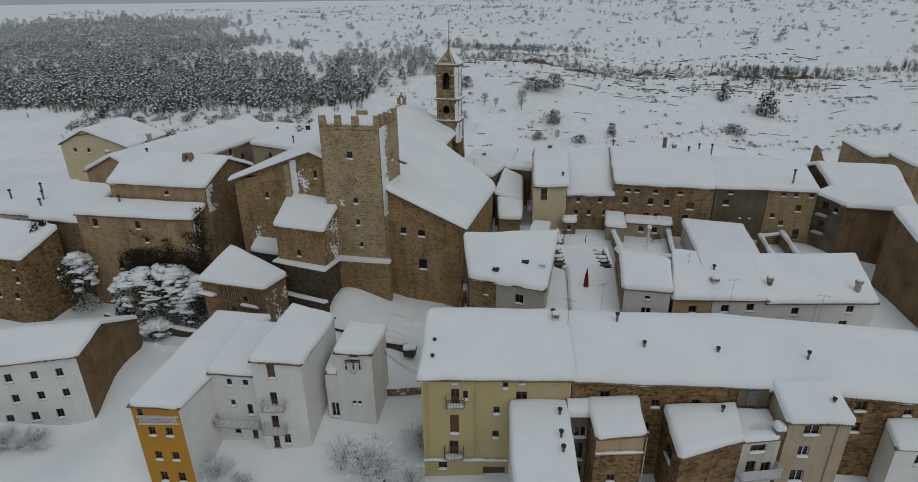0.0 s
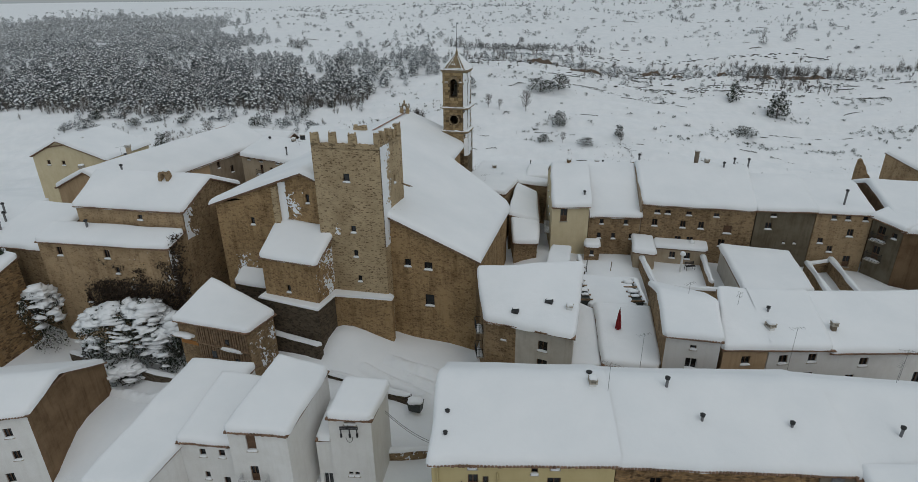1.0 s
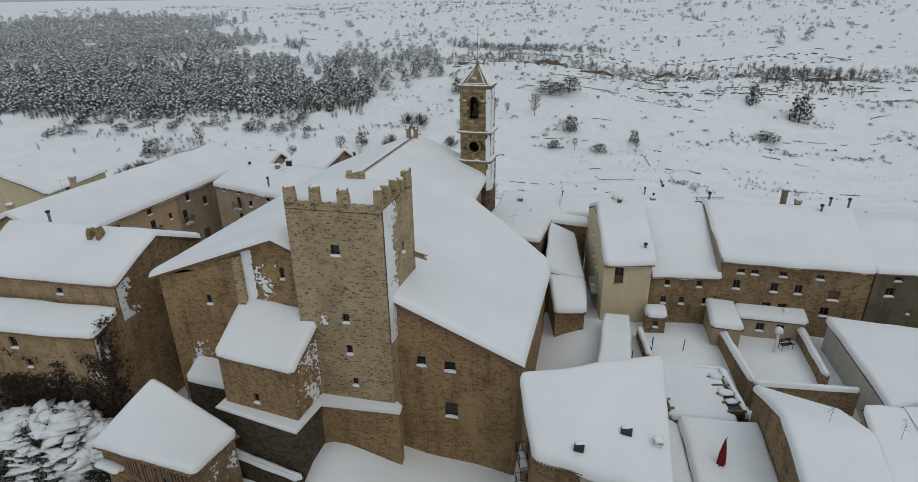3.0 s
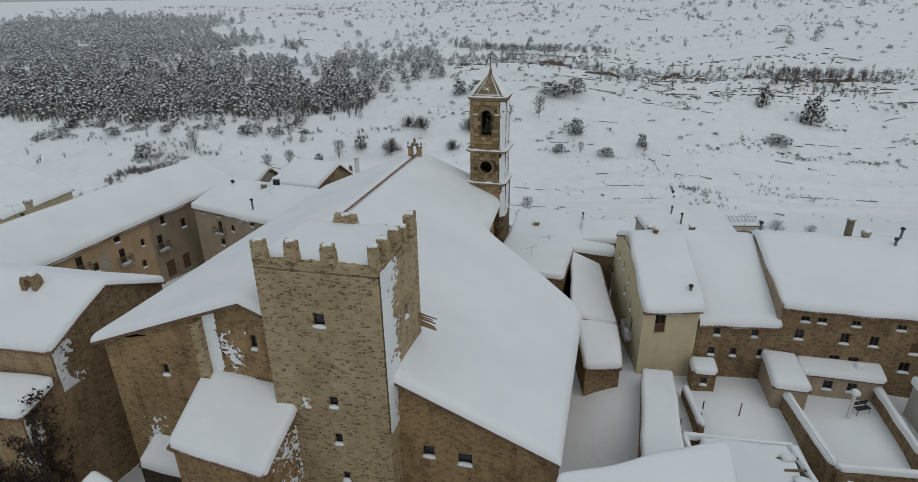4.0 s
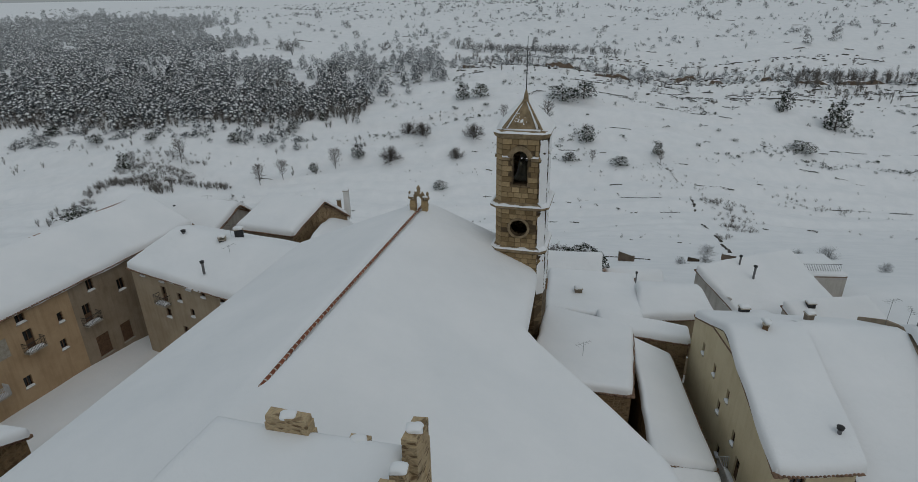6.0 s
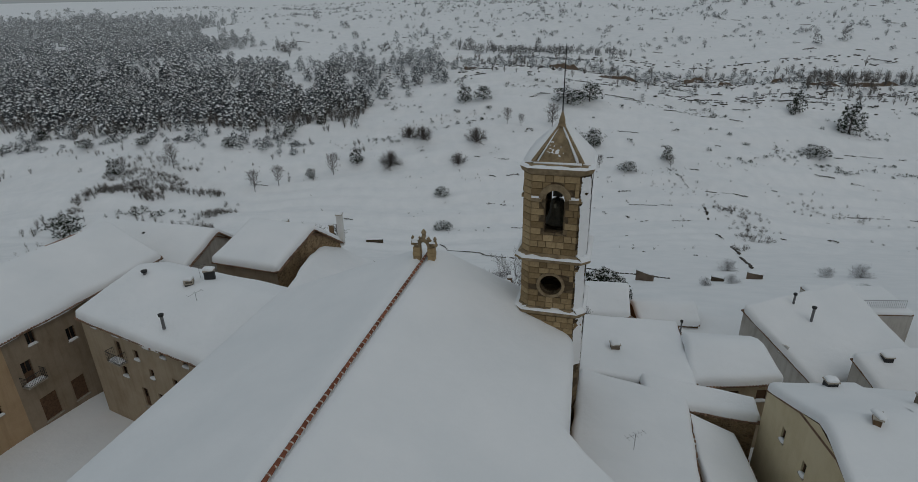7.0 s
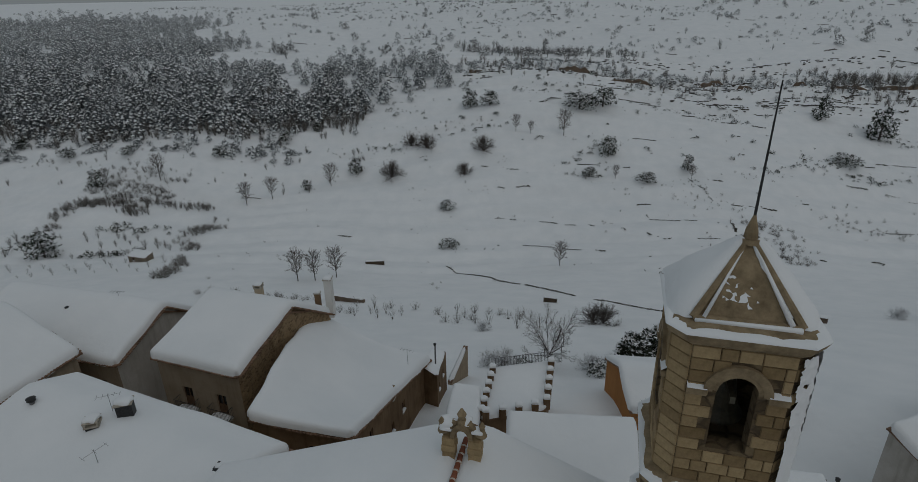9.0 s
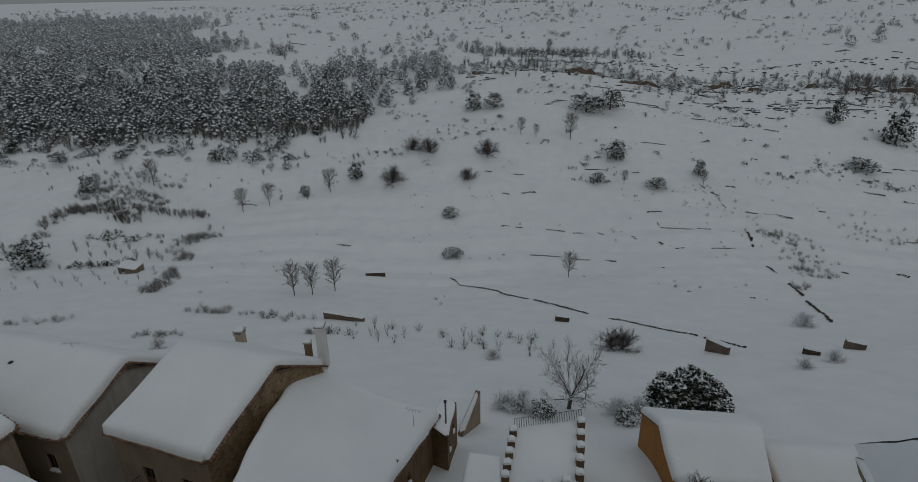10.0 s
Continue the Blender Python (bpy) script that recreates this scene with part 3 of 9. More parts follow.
def build_ground():
    gx, gy = axis(-2600, 2600, -110, 110, 1.4), axis(-700, 4200, 20, 470, 1.7)
    xx, yy = np.meshgrid(gx, gy)
    zz = ground_z(xx, yy)
    rng = np.random.default_rng(5)
    soft = 0.22 * np.sin(xx / 2.3 + 1.7 * np.sin(yy / 3.1)) * np.sin(yy / 2.9 + 1.3 * np.sin(xx / 4.3))
    zz = zz + soft * 0.5 + rng.normal(0, 0.012, zz.shape)
    v = np.stack([xx, yy, zz], -1).reshape(-1, 3)
    nx, ny = len(gx), len(gy)
    k = (np.arange(ny - 1)[:, None] * nx + np.arange(nx - 1)[None]).ravel()
    quads = np.stack([k, k + 1, k + nx + 1, k + nx], -1)
    ob = new("ground", big_mesh("ground", v, quads, [SNOW], smooth=True))
    tagged(ob, "deep untrodden snow over village, terraces and moor", "snowy ground", kind="structure")


build_ground()


# ---- the church: gabled nave, stone front, keep-like tower, belfry ----
AXIS_U, AXIS_V = Vector((0.980, -0.199, 0)), Vector((0.199, 0.980, 0))
APEX = Vector((-19.2, 73.0, 0))


def nave(u, v):
    p = APEX + AXIS_U * u + AXIS_V * v
    return p.x, p.y


def ridge_at(v):
    """The ridge bears slightly away from the side walls."""
    return 0.56 + 0.0186 * v


def nave_height(u, v):
    """Two slopes that meet in the ridge; the eaves keep their own line."""
    top, r, o = 28.3 - 0.004 * v, ridge_at(v), 0.043 * v - 0.05
    if u < r:
        return top + 0.39 * (-11.3 - o) * (u - r) / (-11.3 - r)
    return top - 0.43 * (20.7 - o) * (u - r) / (20.7 - r)


def nave_right(v):
    """How far the right slope reaches at v metres from the front."""
    return float(np.interp(v, [0, 18.4, 21.2, 25.0, 34, 38], [20.8, 21.6, 17.8, 11.6, 11.5, 9.6]))


def build_church():
    root = thing("church", (-12, 85, 8), "old brown stone church with broad snow-covered gable roof", "church")
    # front wall with its openings
    s = Soup()
    left, right = nave(-11.3, 0.0), nave(20.6, 0.0)
    wins = []
    for x, z, w, h in ((12.6 + 11.3, 17.7, 0.75, 0.95), (15.05 + 11.3, 17.5, 0.95, 0.95), (15.1 + 11.3, 12.8, 1.1, 1.5), (-6.6 + 11.3, 21.4, 0.55, 0.95), (-5.6 + 11.3, 17.3, 0.6, 0.8), (0.9 + 11.3, 24.6, 0.45, 1.1), (3.3, 19.0, 0.01, 0.01)):
        if w > 0.1:
            wins.append((x, z, w, h))
    p, d, inw = wall_side(s, left, right, 5.0, lambda f: nave_height(-11.3 + 31.9 * f, 0) - 0.1, wins, (11.86 / 31.9,))
    turn = Matrix(((d.x, inw.x, 0), (d.y, inw.y, 0), (0, 0, 1))).to_4x4()
    for f0, f1 in (((20.6, 0), (21.4, 18.4)), ((21.4, 18.4), (11.4, 25.0)), ((11.4, 25.0), (11.2, 34.0)), ((11.2, 34.0), (9.4, 37.4)), ((9.4, 37.4), (-11.3, 37.4)), ((-11.3, 37.4), (-11.3, 0))):
        a, b = nave(*f0), nave(*f1)
        wall_side(s, a, b, 5.0, lambda f, f0=f0, f1=f1: nave_height(f0[0] + (f1[0] - f0[0]) * f, f0[1] + (f1[1] - f0[1]) * f) - 0.1, [], (0.574,))
    under("wall", s.mesh("wall", STONE_CHURCH), root)
    for x, z, w, h in wins:
        add_window(root, Matrix.Translation(p + d * x + Vector((0, 0, z))) @ turn, w, h, "hole")
    # roof deck and snow over it, as one rounded sheet on each side of the ridge
    for name, lift, mat, edge in (("roof", 0.0, TILE, 0.35), ("roof_snow", 0.62, SNOW, 0.45)):
        rows_v = [-0.5, -0.45, -0.33, -0.15, 0.15, 0.6] + [1.2 + 1.1 * i for i in range(33)] + [37.2, 37.5, 37.7, 37.85]
        verts, faces = [], []
        for v in rows_v:
            lo, hi = -11.9, nave_right(max(v, 0)) + edge
            us = [lo + e for e in (0, 0.05, 0.16, 0.34, 0.62)] + [lo + 1.2 + (ridge_at(v) - 0.9 - lo - 1.2) * i / 9 for i in range(10)] + [ridge_at(v) - 0.45, ridge_at(v), ridge_at(v) + 0.45] + [ridge_at(v) + 0.9 + (hi - ridge_at(v) - 2.0) * i / 14 for i in range(15)] + [hi - e for e in (0.62, 0.34, 0.16, 0.05, 0)]
            for u in us:
                e = min(u - lo, hi - u, v + 0.5, 37.85 - v)
                if lift:
                    low = (nave_height(u - 0.5, v) + nave_height(u + 0.5, v) + nave_height(u, v)) / 3
                    q = max(0.0, 1 - e / 0.65)
                    thick = lift * max(0.0, 1 - q ** 2.4) ** 0.5
                    thick += (0.16 * noise.noise(Vector((u * 0.13, v * 0.13, 2.0))) + 0.05 * noise.noise(Vector((u * 0.5, v * 0.5, 4.0)))) * min(1, e)
                    if abs(u - ridge_at(v)) < 0.6 and v > 9:
                        thick -= 0.42 * (1 - abs(u - ridge_at(v)) / 0.6) * min(1.0, (v - 9) / 2)
                    z = low + thick + 0.02
                else:
                    z = nave_height(u, v)
                x, y = nave(u, v)
                verts.append((x, y, z))
        nu = len(us)
        for j in range(len(rows_v) - 1):
            for i in range(nu - 1):
                k = j * nu + i
                faces.append((k, k + 1, k + nu + 1, k + nu))
        if not lift:
            k = len(verts)
            verts += [(x, y, z - 0.22) for x, y, z in verts]
            faces += [tuple(i + k for i in reversed(f)) for f in faces]
            nv = len(rows_v)
            rim = list(range(nu)) + [j * nu + nu - 1 for j in range(1, nv)] + [(nv - 1) * nu + i for i in range(nu - 2, -1, -1)] + [j * nu for j in range(nv - 2, 0, -1)]
            faces += [(a, a + k, b + k, b) for a, b in zip(rim, rim[1:] + rim[:1])]
        under(name, mesh_of(name, verts, faces, mat, smooth=bool(lift)), root)
    # tile ends along the left verge and eave of the front
    s = Soup()
    for i in range(44):
        u = -11.5 + i * 0.26
        x, y = nave(u, -0.45)
        o = Vector((x, y, nave_height(u, 0) - 0.1))
        s.tube(o, o + AXIS_V * 0.4, 0.1, 0.1, 6)
    under("verge_tiles", s.mesh("verge_tiles", TILE), root)
    s = Soup()
    for i in range(80):
        u = 10.4 + i * 0.13
        if i % 2:
            continue
        x, y = nave(u, -0.45)
        o = Vector((x, y, nave_height(u, 0) - 0.1))
        s.tube(o, o + AXIS_V * 0.4, 0.1, 0.1, 6)
    under("verge_tiles", s.mesh("verge_tiles", TILE), root)
    # ridge tiles that stick out of the snow, one by one
    me = ridge_tile_mesh()
    n = 62
    for i in range(n):
        v = 9.5 + i * 0.44
        x, y = nave(ridge_at(v), v)
        z = nave_height(ridge_at(v), v) + 0.3 - 0.14 * max(0, 1 - i / 12)
        m = Matrix.Translation((x, y, z)) @ Matrix(((AXIS_U.x, AXIS_V.x, 0), (AXIS_U.y, AXIS_V.y, 0), (0, 0, 1))).to_4x4() @ pose(0, 0, 0, rnd(1, 5), rnd(-3, 3), rnd(-3, 3))
        under("ridge_tile", me, root, m)
    return root


def ridge_tile_mesh():
    """A tapered half-round tile with a lip of pale mortar at its wide end."""
    n = 7
    v, f, k = [], [], []
    for y, r in ((-0.25, 0.125), (0.25, 0.095), (-0.28, 0.13), (-0.215, 0.135)):
        v += [(r * math.cos(math.pi * q / (n - 1)), y, r * 0.95 * math.sin(math.pi * q / (n - 1))) for q in range(n)]
    for a, b, m in ((0, n, 0), (2 * n, 3 * n, 1)):
        f += [(a + q + 1, a + q, b + q, b + q + 1) for q in range(n - 1)] + [tuple(range(a, a + n)), tuple(range(b + n - 1, b - 1, -1))]
        k += [m] * (n + 1)
    return mesh_of("ridge_tile", v, f, [RIDGE_TILE, MORTAR], k)


def build_tower():
    c = [(-16.7, 71.0), (-9.15, 69.5), (-7.5, 75.3), (-14.9, 76.8)]
    root = thing("tower", (-12, 73, 8), "square crenellated stone tower with snow on its broken parapet", "tower")
    s = Soup()
    wins = {0: [(3.75, 27.9, 0.75, 0.95), (4.05, 22.0, 0.6, 0.85), (4.1, 19.0, 0.55, 0.9), (4.35, 15.9, 0.5, 0.8)], 1: [(3.6, 27.0, 0.5, 0.95)]}
    placed = []
    for k in range(4):
        p, d, inw = wall_side(s, c[k], c[(k + 1) % 4], 5.0, lambda f: 31.6, wins.get(k, []))
        turn = Matrix(((d.x, inw.x, 0), (d.y, inw.y, 0), (0, 0, 1))).to_4x4()
        placed += [(Matrix.Translation(p + d * x + Vector((0, 0, z))) @ turn, w, h) for x, z, w, h in wins.get(k, [])]
    under("wall", s.mesh("wall", STONE_TOWER), root)
    for m, w, h in placed:
        add_window(root, m, w, h, "hole")
    # parapet: thin walls with uneven merlons
    at = footprint(c)
    merlon = 0
    for k, spans in ((0, ((0.0, 0.11, 1.15), (0.27, 0.37, 1.25), (0.56, 0.67, 1.2), (0.93, 1.0, 1.35))), (1, ((0.16, 0.31, 1.3), (0.42, 0.58, 1.25), (0.66, 0.72, 1.0), (0.82, 1.0, 1.35))), (2, ((0.52, 0.74, 1.15), (0.26, 0.36, 0.55)))):
        a, b = at(*((0, 0), (1, 0), (1, 1), (0, 1))[k]), at(*((1, 0), (1, 1), (0, 1), (0, 0))[k])
        d = (b - a).normalized()
        inw = Vector((-d.y, d.x, 0))
        length = (b - a).length
        wall = Soup()
        low = 32.05 if k < 2 else 31.75
        n = 24
        pts = []
        for i in range(n + 1):
            z = low + 0.14 * noise.noise(Vector((i * 0.5, k * 9.0, 0))) + (0.06 if i % 2 else 0.0)
            o = a + d * length * i / n
            pts += [(o.x, o.y, 31.5), (o.x, o.y, z), ((o + inw * 0.5).x, (o + inw * 0.5).y, z), ((o + inw * 0.5).x, (o + inw * 0.5).y, 31.5)]
        wall.add(pts, [(4 * i + e, 4 * i + 4 + e, 4 * i + 4 + (e + 1) % 4, 4 * i + (e + 1) % 4) for i in range(n) for e in range(4)] + [(0, 1, 2, 3), (4 * n + 3, 4 * n + 2, 4 * n + 1, 4 * n)])
        under("parapet", wall.mesh("parapet", STONE_TOWER), root)
        for f0, f1, tall in spans:
            m = Soup()
            p0, p1 = a + d * length * f0, a + d * length * f1
            q = [p0, p1, p1 + inw * 0.52, p0 + inw * 0.52]
            lv = [low - 0.2, low + tall * 0.45, low + tall * 0.8, low + tall]
            for i in range(3):
                sh = 0.05 * i
                mid = sum(q, Vector()) / 4
                m.prism([tuple(((w - mid) * (1 - sh * rnd(0.4, 1.6)) + mid).xy) for w in q], lv[i], [lv[i + 1] + rnd(-0.07, 0.07) for _ in q])
            under("merlon", m.mesh("merlon", STONE_TOWER), root)
            v, f = lump(0.26, 0.22, 0.16, merlon)
            mid = sum(q, Vector()) / 4
            under("merlon_snow", mesh_of("merlon_snow", [(p.x + mid.x, p.y + mid.y, p.z + low + tall - 0.02) for p in v], f, SNOW, smooth=True), root)
            merlon += 1
    # snow filling the roof behind the parapet
    inner = [tuple(at(a, b).xy) for a, b in ((-0.015, 0.07), (0.94, 0.07), (0.94, 0.99), (-0.015, 0.99))]
    v, f = snow_blanket(inner, pitch(31.5, 31.4, 31.6, 31.7), 0.05, 0.75, 3)
    under("roof_snow", mesh_of("roof_snow", v, f, SNOW, smooth=True), root)


def build_plinth():
    """The stepped base below the tower and its annexe, with a ledge of snow."""
    root = thing("plinth_wall", (-16, 68, 8), "dark stone base wall with a snow-covered ledge", "wall")
    poly = [(-24.2, 69.2), (-16.6, 66.2), (-15.5, 69.6), (-8.7, 68.6), (-8.6, 69.4), (-9.2, 70.2), (-16.0, 71.6), (-23.2, 72.2)]
    for shape, mat, what in ((poly[:3] + [(-16.0, 71.6), (-23.2, 72.2)], STONE_DARK, "dark rubble masonry"), (poly[2:7], STONE_CHURCH, "brown rubble masonry")):
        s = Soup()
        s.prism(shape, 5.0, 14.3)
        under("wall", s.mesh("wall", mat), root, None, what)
    s = Soup()
    bmv = [(-24.3, 69.1), (-16.55, 66.05), (-15.4, 69.45), (-8.6, 68.45), (-8.5, 69.4), (-9.2, 70.2), (-16.0, 71.6), (-23.3, 72.3)]
    mid = Vector((-17, 69.6))
    rings = [(1.0, 14.3), (1.004, 14.42), (0.985, 14.56), (0.95, 14.6)]
    v = []
    for k, z in rings:
        v += [(*(mid + (Vector(p) - mid) * k), z) for p in bmv]
    n = len(bmv)
    f = [(r * n + i, r * n + (i + 1) % n, (r + 1) * n + (i + 1) % n, (r + 1) * n + i) for r in range(3) for i in range(n)] + [tuple(range(3 * n, 4 * n))]
    under("ledge_snow", mesh_of("ledge_snow", v, f, SNOW), root)


def octagon(r, cut, z):
    """A square of half width r with cut corners."""
    return [(-r + cut, -r, z), (r - cut, -r, z), (r, -r + cut, z), (r, r - cut, z), (r - cut, r, z), (-r + cut, r, z), (-r, r - cut, z), (-r, -r + cut, z)]


BELFRY = Matrix.Translation((-1.93, 106.65, 0)) @ pose(0, 0, 0, 0, 0, -14.0)


def build_belfry():
    root = thing("bell_tower", (-1.93, 106.65, 18), "tall ashlar bell tower with pyramid cap and iron spike", "bell tower")
    R, CUT = 2.05, 0.55

    def ring_part(name, levels, mat, label=""):
        s = Soup()
        rings = [[BELFRY @ Vector(p) for p in octagon(r, c, z)] for r, c, z in levels]
        v = [p for q in rings for p in q]
        f = [(k * 8 + i, k * 8 + (i + 1) % 8, k * 8 + 8 + (i + 1) % 8, k * 8 + 8 + i) for k in range(len(rings) - 1) for i in range(8)]
        f += [tuple(range(8))[::-1], tuple(range(len(v) - 8, len(v)))]
        s.add(v, f)
        return under(name, s.mesh(name, mat), root, None, label)

    ring_part("shaft", [(R + 0.12, CUT, 10), (R + 0.12, CUT, 25.7)], ASHLAR_CORE)
    ring_part("string_course", [(R + 0.12, CUT, 25.7), (R + 0.3, CUT, 25.85), (R + 0.3, CUT, 26.05), (R, CUT, 26.2)], CARVED)
    ring_part("string_course", [(R, CUT, 29.5), (R + 0.36, CUT, 29.68), (R + 0.36, CUT, 29.86), (R - 0.05, CUT, 30.1)], CARVED)
    ring_part("cornice", [(R - 0.05, CUT, 35.3), (R + 0.1, CUT, 35.45), (R + 0.2, CUT, 35.75), (R - 0.3, CUT, 35.9)], CARVED)
    # two hollow stages with real openings
    for lo, hi, shape in ((26.2, 29.5, "round"), (30.1, 35.3, "arch")):
        s = Soup()
        r = R - 0.06
        ring = octagon(r, CUT, 0)
        for i in range(8):
            a, b = BELFRY @ Vector(ring[i]), BELFRY @ Vector(ring[(i + 1) % 8])
            d = (b - a).normalized()
            inw = Vector((-d.y, d.x, 0))
            w = (b - a).length
            if i % 2:
                s.add([a + Vector((0, 0, lo)), b + Vector((0, 0, lo)), b + Vector((0, 0, hi)), a + Vector((0, 0, hi))], [(0, 1, 2, 3)])
                s.add([a + inw * 0.6 + Vector((0, 0, lo)), b + inw * 0.6 + Vector((0, 0, lo)), b + inw * 0.6 + Vector((0, 0, hi)), a + inw * 0.6 + Vector((0, 0, hi))], [(3, 2, 1, 0)])
                continue
            if shape == "round":
                hole = [(w / 2 + 0.72 * math.cos(k * math.pi / 10), (lo + hi) / 2 + 0.05 + 0.72 * math.sin(k * math.pi / 10)) for k in range(20)]
            else:
                hole = [(w / 2 + 0.58, lo + 1.45)] + [(w / 2 + 0.58 * math.cos(k * math.pi / 9), hi - 1.5 + 0.58 * math.sin(k * math.pi / 9)) for k in range(10)] + [(w / 2 - 0.58, lo + 1.45)] + [(w / 2 - 0.58 + 1.16 * k / 4, lo + 1.45) for k in range(1, 4)]
            cx, cz = w / 2, sum(z for _, z in hole) / len(hole)
            outer = []
            for x, z in hole:
                dx, dz = x - cx, z - cz
                k = min(((w / 2) / abs(dx)) if abs(dx) > 1e-6 else 1e9, ((hi - cz) / dz) if dz > 1e-6 else 1e9, ((cz - lo) / -dz) if dz < -1e-6 else 1e9)
                outer.append((cx + dx * k, cz + dz * k))
            n = len(hole)
            for depth, flip in ((0.0, False), (0.6, True)):
                v = [a + d * x + inw * depth + Vector((0, 0, z)) for x, z in hole + outer]
                f = [(n + k, n + (k + 1) % n, (k + 1) % n, k) for k in range(n)]
                for k in range(n):
                    (x0, z0), (x1, z1) = outer[k], outer[(k + 1) % n]
                    if abs(x0 - x1) > 1e-4 and abs(z0 - z1) > 1e-4:
                        corner = (0.0 if min(x0, x1) < 1e-3 else w, lo if min(z0, z1) < lo + 1e-3 else hi)
                        v.append(a + d * corner[0] + inw * depth + Vector((0, 0, corner[1])))
                        f.append((n + k, len(v) - 1, n + (k + 1) % n))
                s.add(v, [tuple(reversed(q)) for q in f] if not flip else f)
            v = [a + d * x + inw * e + Vector((0, 0, z)) for e in (0.0, 0.6) for x, z in hole]
            s.add(v, [(k, (k + 1) % n, n + (k + 1) % n, n + k) for k in range(n)])
            # raised moulding round the opening
            mould = Soup()
            big = [(cx + (x - cx) * 1.28, z + (z - cz) * 0.12 if shape == "arch" else cz + (z - cz) * 1.25) for x, z in hole]
            pts = list(zip(hole, big))
            if shape == "arch":
                pts = pts[1:11]
            v = []
            for (x, z), (x2, z2) in pts:
                v += [a + d * x - inw * 0.1 + Vector((0, 0, z)), a + d * x2 - inw * 0.1 + Vector((0, 0, z2)), a + d * x2 + inw * 0.05 + Vector((0, 0, z2)), a + d * x + inw * 0.05 + Vector((0, 0, z))]
            m = len(pts)
            f = []
            for k in range(m if shape == "round" else m - 1):
                q = (k + 1) % m
                f += [(k * 4 + e, k * 4 + (e + 1) % 4, q * 4 + (e + 1) % 4, q * 4 + e) for e in range(4)]
            mould.add(v, f)
            under("moulding", mould.mesh("moulding", CARVED), root)
        me = s.mesh("stage", ASHLAR_CORE)
        bm = bmesh.new()
        bm.from_mesh(me)
        bmesh.ops.remove_doubles(bm, verts=bm.verts, dist=0.002)
        bm.to_mesh(me)
        bm.free()
        under("stage", me, root)
    # floor between the stages, bell
    ring_part("belfry_floor", [(R - 0.7, CUT - 0.3, 29.4), (R - 0.7, CUT - 0.3, 30.9)], ASHLAR_CORE)
    s = Soup()
    prof = [(0.12, 33.2), (0.36, 33.15), (0.46, 32.9), (0.52, 32.4), (0.62, 32.0), (0.82, 31.65), (0.82, 31.56)]
    n = 16
    v = [BELFRY @ Vector((r * math.cos(2 * math.pi * k / n), r * math.sin(2 * math.pi * k / n), z)) for r, z in prof for k in range(n)]
    s.add(v, [(j * n + k, j * n + (k + 1) % n, j * n + n + (k + 1) % n, j * n + n + k) for j in range(len(prof) - 1) for k in range(n)])
    s.box((-0.08, -1.7, 33.15), (0.08, 1.7, 33.4), BELFRY)
    s.box((-0.3, -0.3, 33.4), (0.3, 0.3, 33.9), BELFRY)
    under("bell", s.mesh("bell", BRONZE), root, None, "dark bronze bell on a headstock")
    # cap: pyramid with raised hips, two faces white with snow
    s = Soup()
    e, tip = 1.5, 38.1
    base = [Vector(p) for p in ((-e, -e, 35.9), (e, -e, 35.9), (e, e, 35.9), (-e, e, 35.9))]
    top = Vector((0, 0, tip))
    s.add([BELFRY @ p for p in base + [top]], [(0, 1, 4), (1, 2, 4), (2, 3, 4), (3, 0, 4), (3, 2, 1, 0)])
    under("cap", s.mesh("cap", CARVED), root, None, "stone pyramid cap with snow on its slopes")
    for i in range(2):
        h = Soup()
        h.tube(BELFRY @ (base[i] * 1.0 + Vector((0, 0, 0.05))), BELFRY @ (top + Vector((0, 0, 0.02))), 0.13, 0.08, 6)
        if i == 0:
            h.tube(BELFRY @ (base[0] + Vector((0, 0, 0.05))), BELFRY @ (base[1] + Vector((0, 0, 0.05))), 0.11, 0.11, 6)
        under("hip", h.mesh("hip", CARVED), root)
    # drifts that run from the tip down over the cornice on three sides; a tongue on the front
    eaves = [Vector(p) for p in ((-2.12, -1.72, 35.74), (2.12, -1.72, 35.74), (2.12, 2.12, 35.74), (-2.12, 2.12, 35.74))]
    for i, deep in ((1, 0.2), (2, 0.24), (3, 0.24)):
        a, b = eaves[i], eaves[(i + 1) % 4]
        ca, cb = base[i], base[(i + 1) % 4]
        nrm = (b - a).cross(top - a).normalized()
        v, f = [], []
        n = 12
        for j in range(n + 1):
            for k in range(n + 1):
                y, x = j / n, k / n
                rim = a.lerp(b, x)
                near = x if i == 1 else (1 - x if i == 3 else 1.0)
                if near < 0.2:
                    rim = (ca if i == 1 else cb).lerp(rim, (near / 0.2) ** 1.5)
                p = rim.lerp(top, y * 0.95)
                straight = ca.lerp(cb, x).lerp(top, y * 0.95)
                p.z = max(p.z, straight.z - 0.05) if y > 0.3 else p.z
                edge = min(1.0, 6 * min(x + (0.1 if i != 1 else 0.0), 1 - x + (0.1 if i != 3 else 0.0)))
                th = deep * edge * min(1.0, 0.25 + 6 * y) * (0.85 + 0.5 * noise.noise(p * 0.8))
                v.append(BELFRY @ (p + nrm * (th + 0.02)))
        f = [(j * (n + 1) + k, j * (n + 1) + k + 1, (j + 1) * (n + 1) + k + 1, (j + 1) * (n + 1) + k) for j in range(n) for k in range(n)]
        under("cap_snow", mesh_of("cap_snow", v, f, SNOW, smooth=True), root)
    a, b = base[0], base[1]
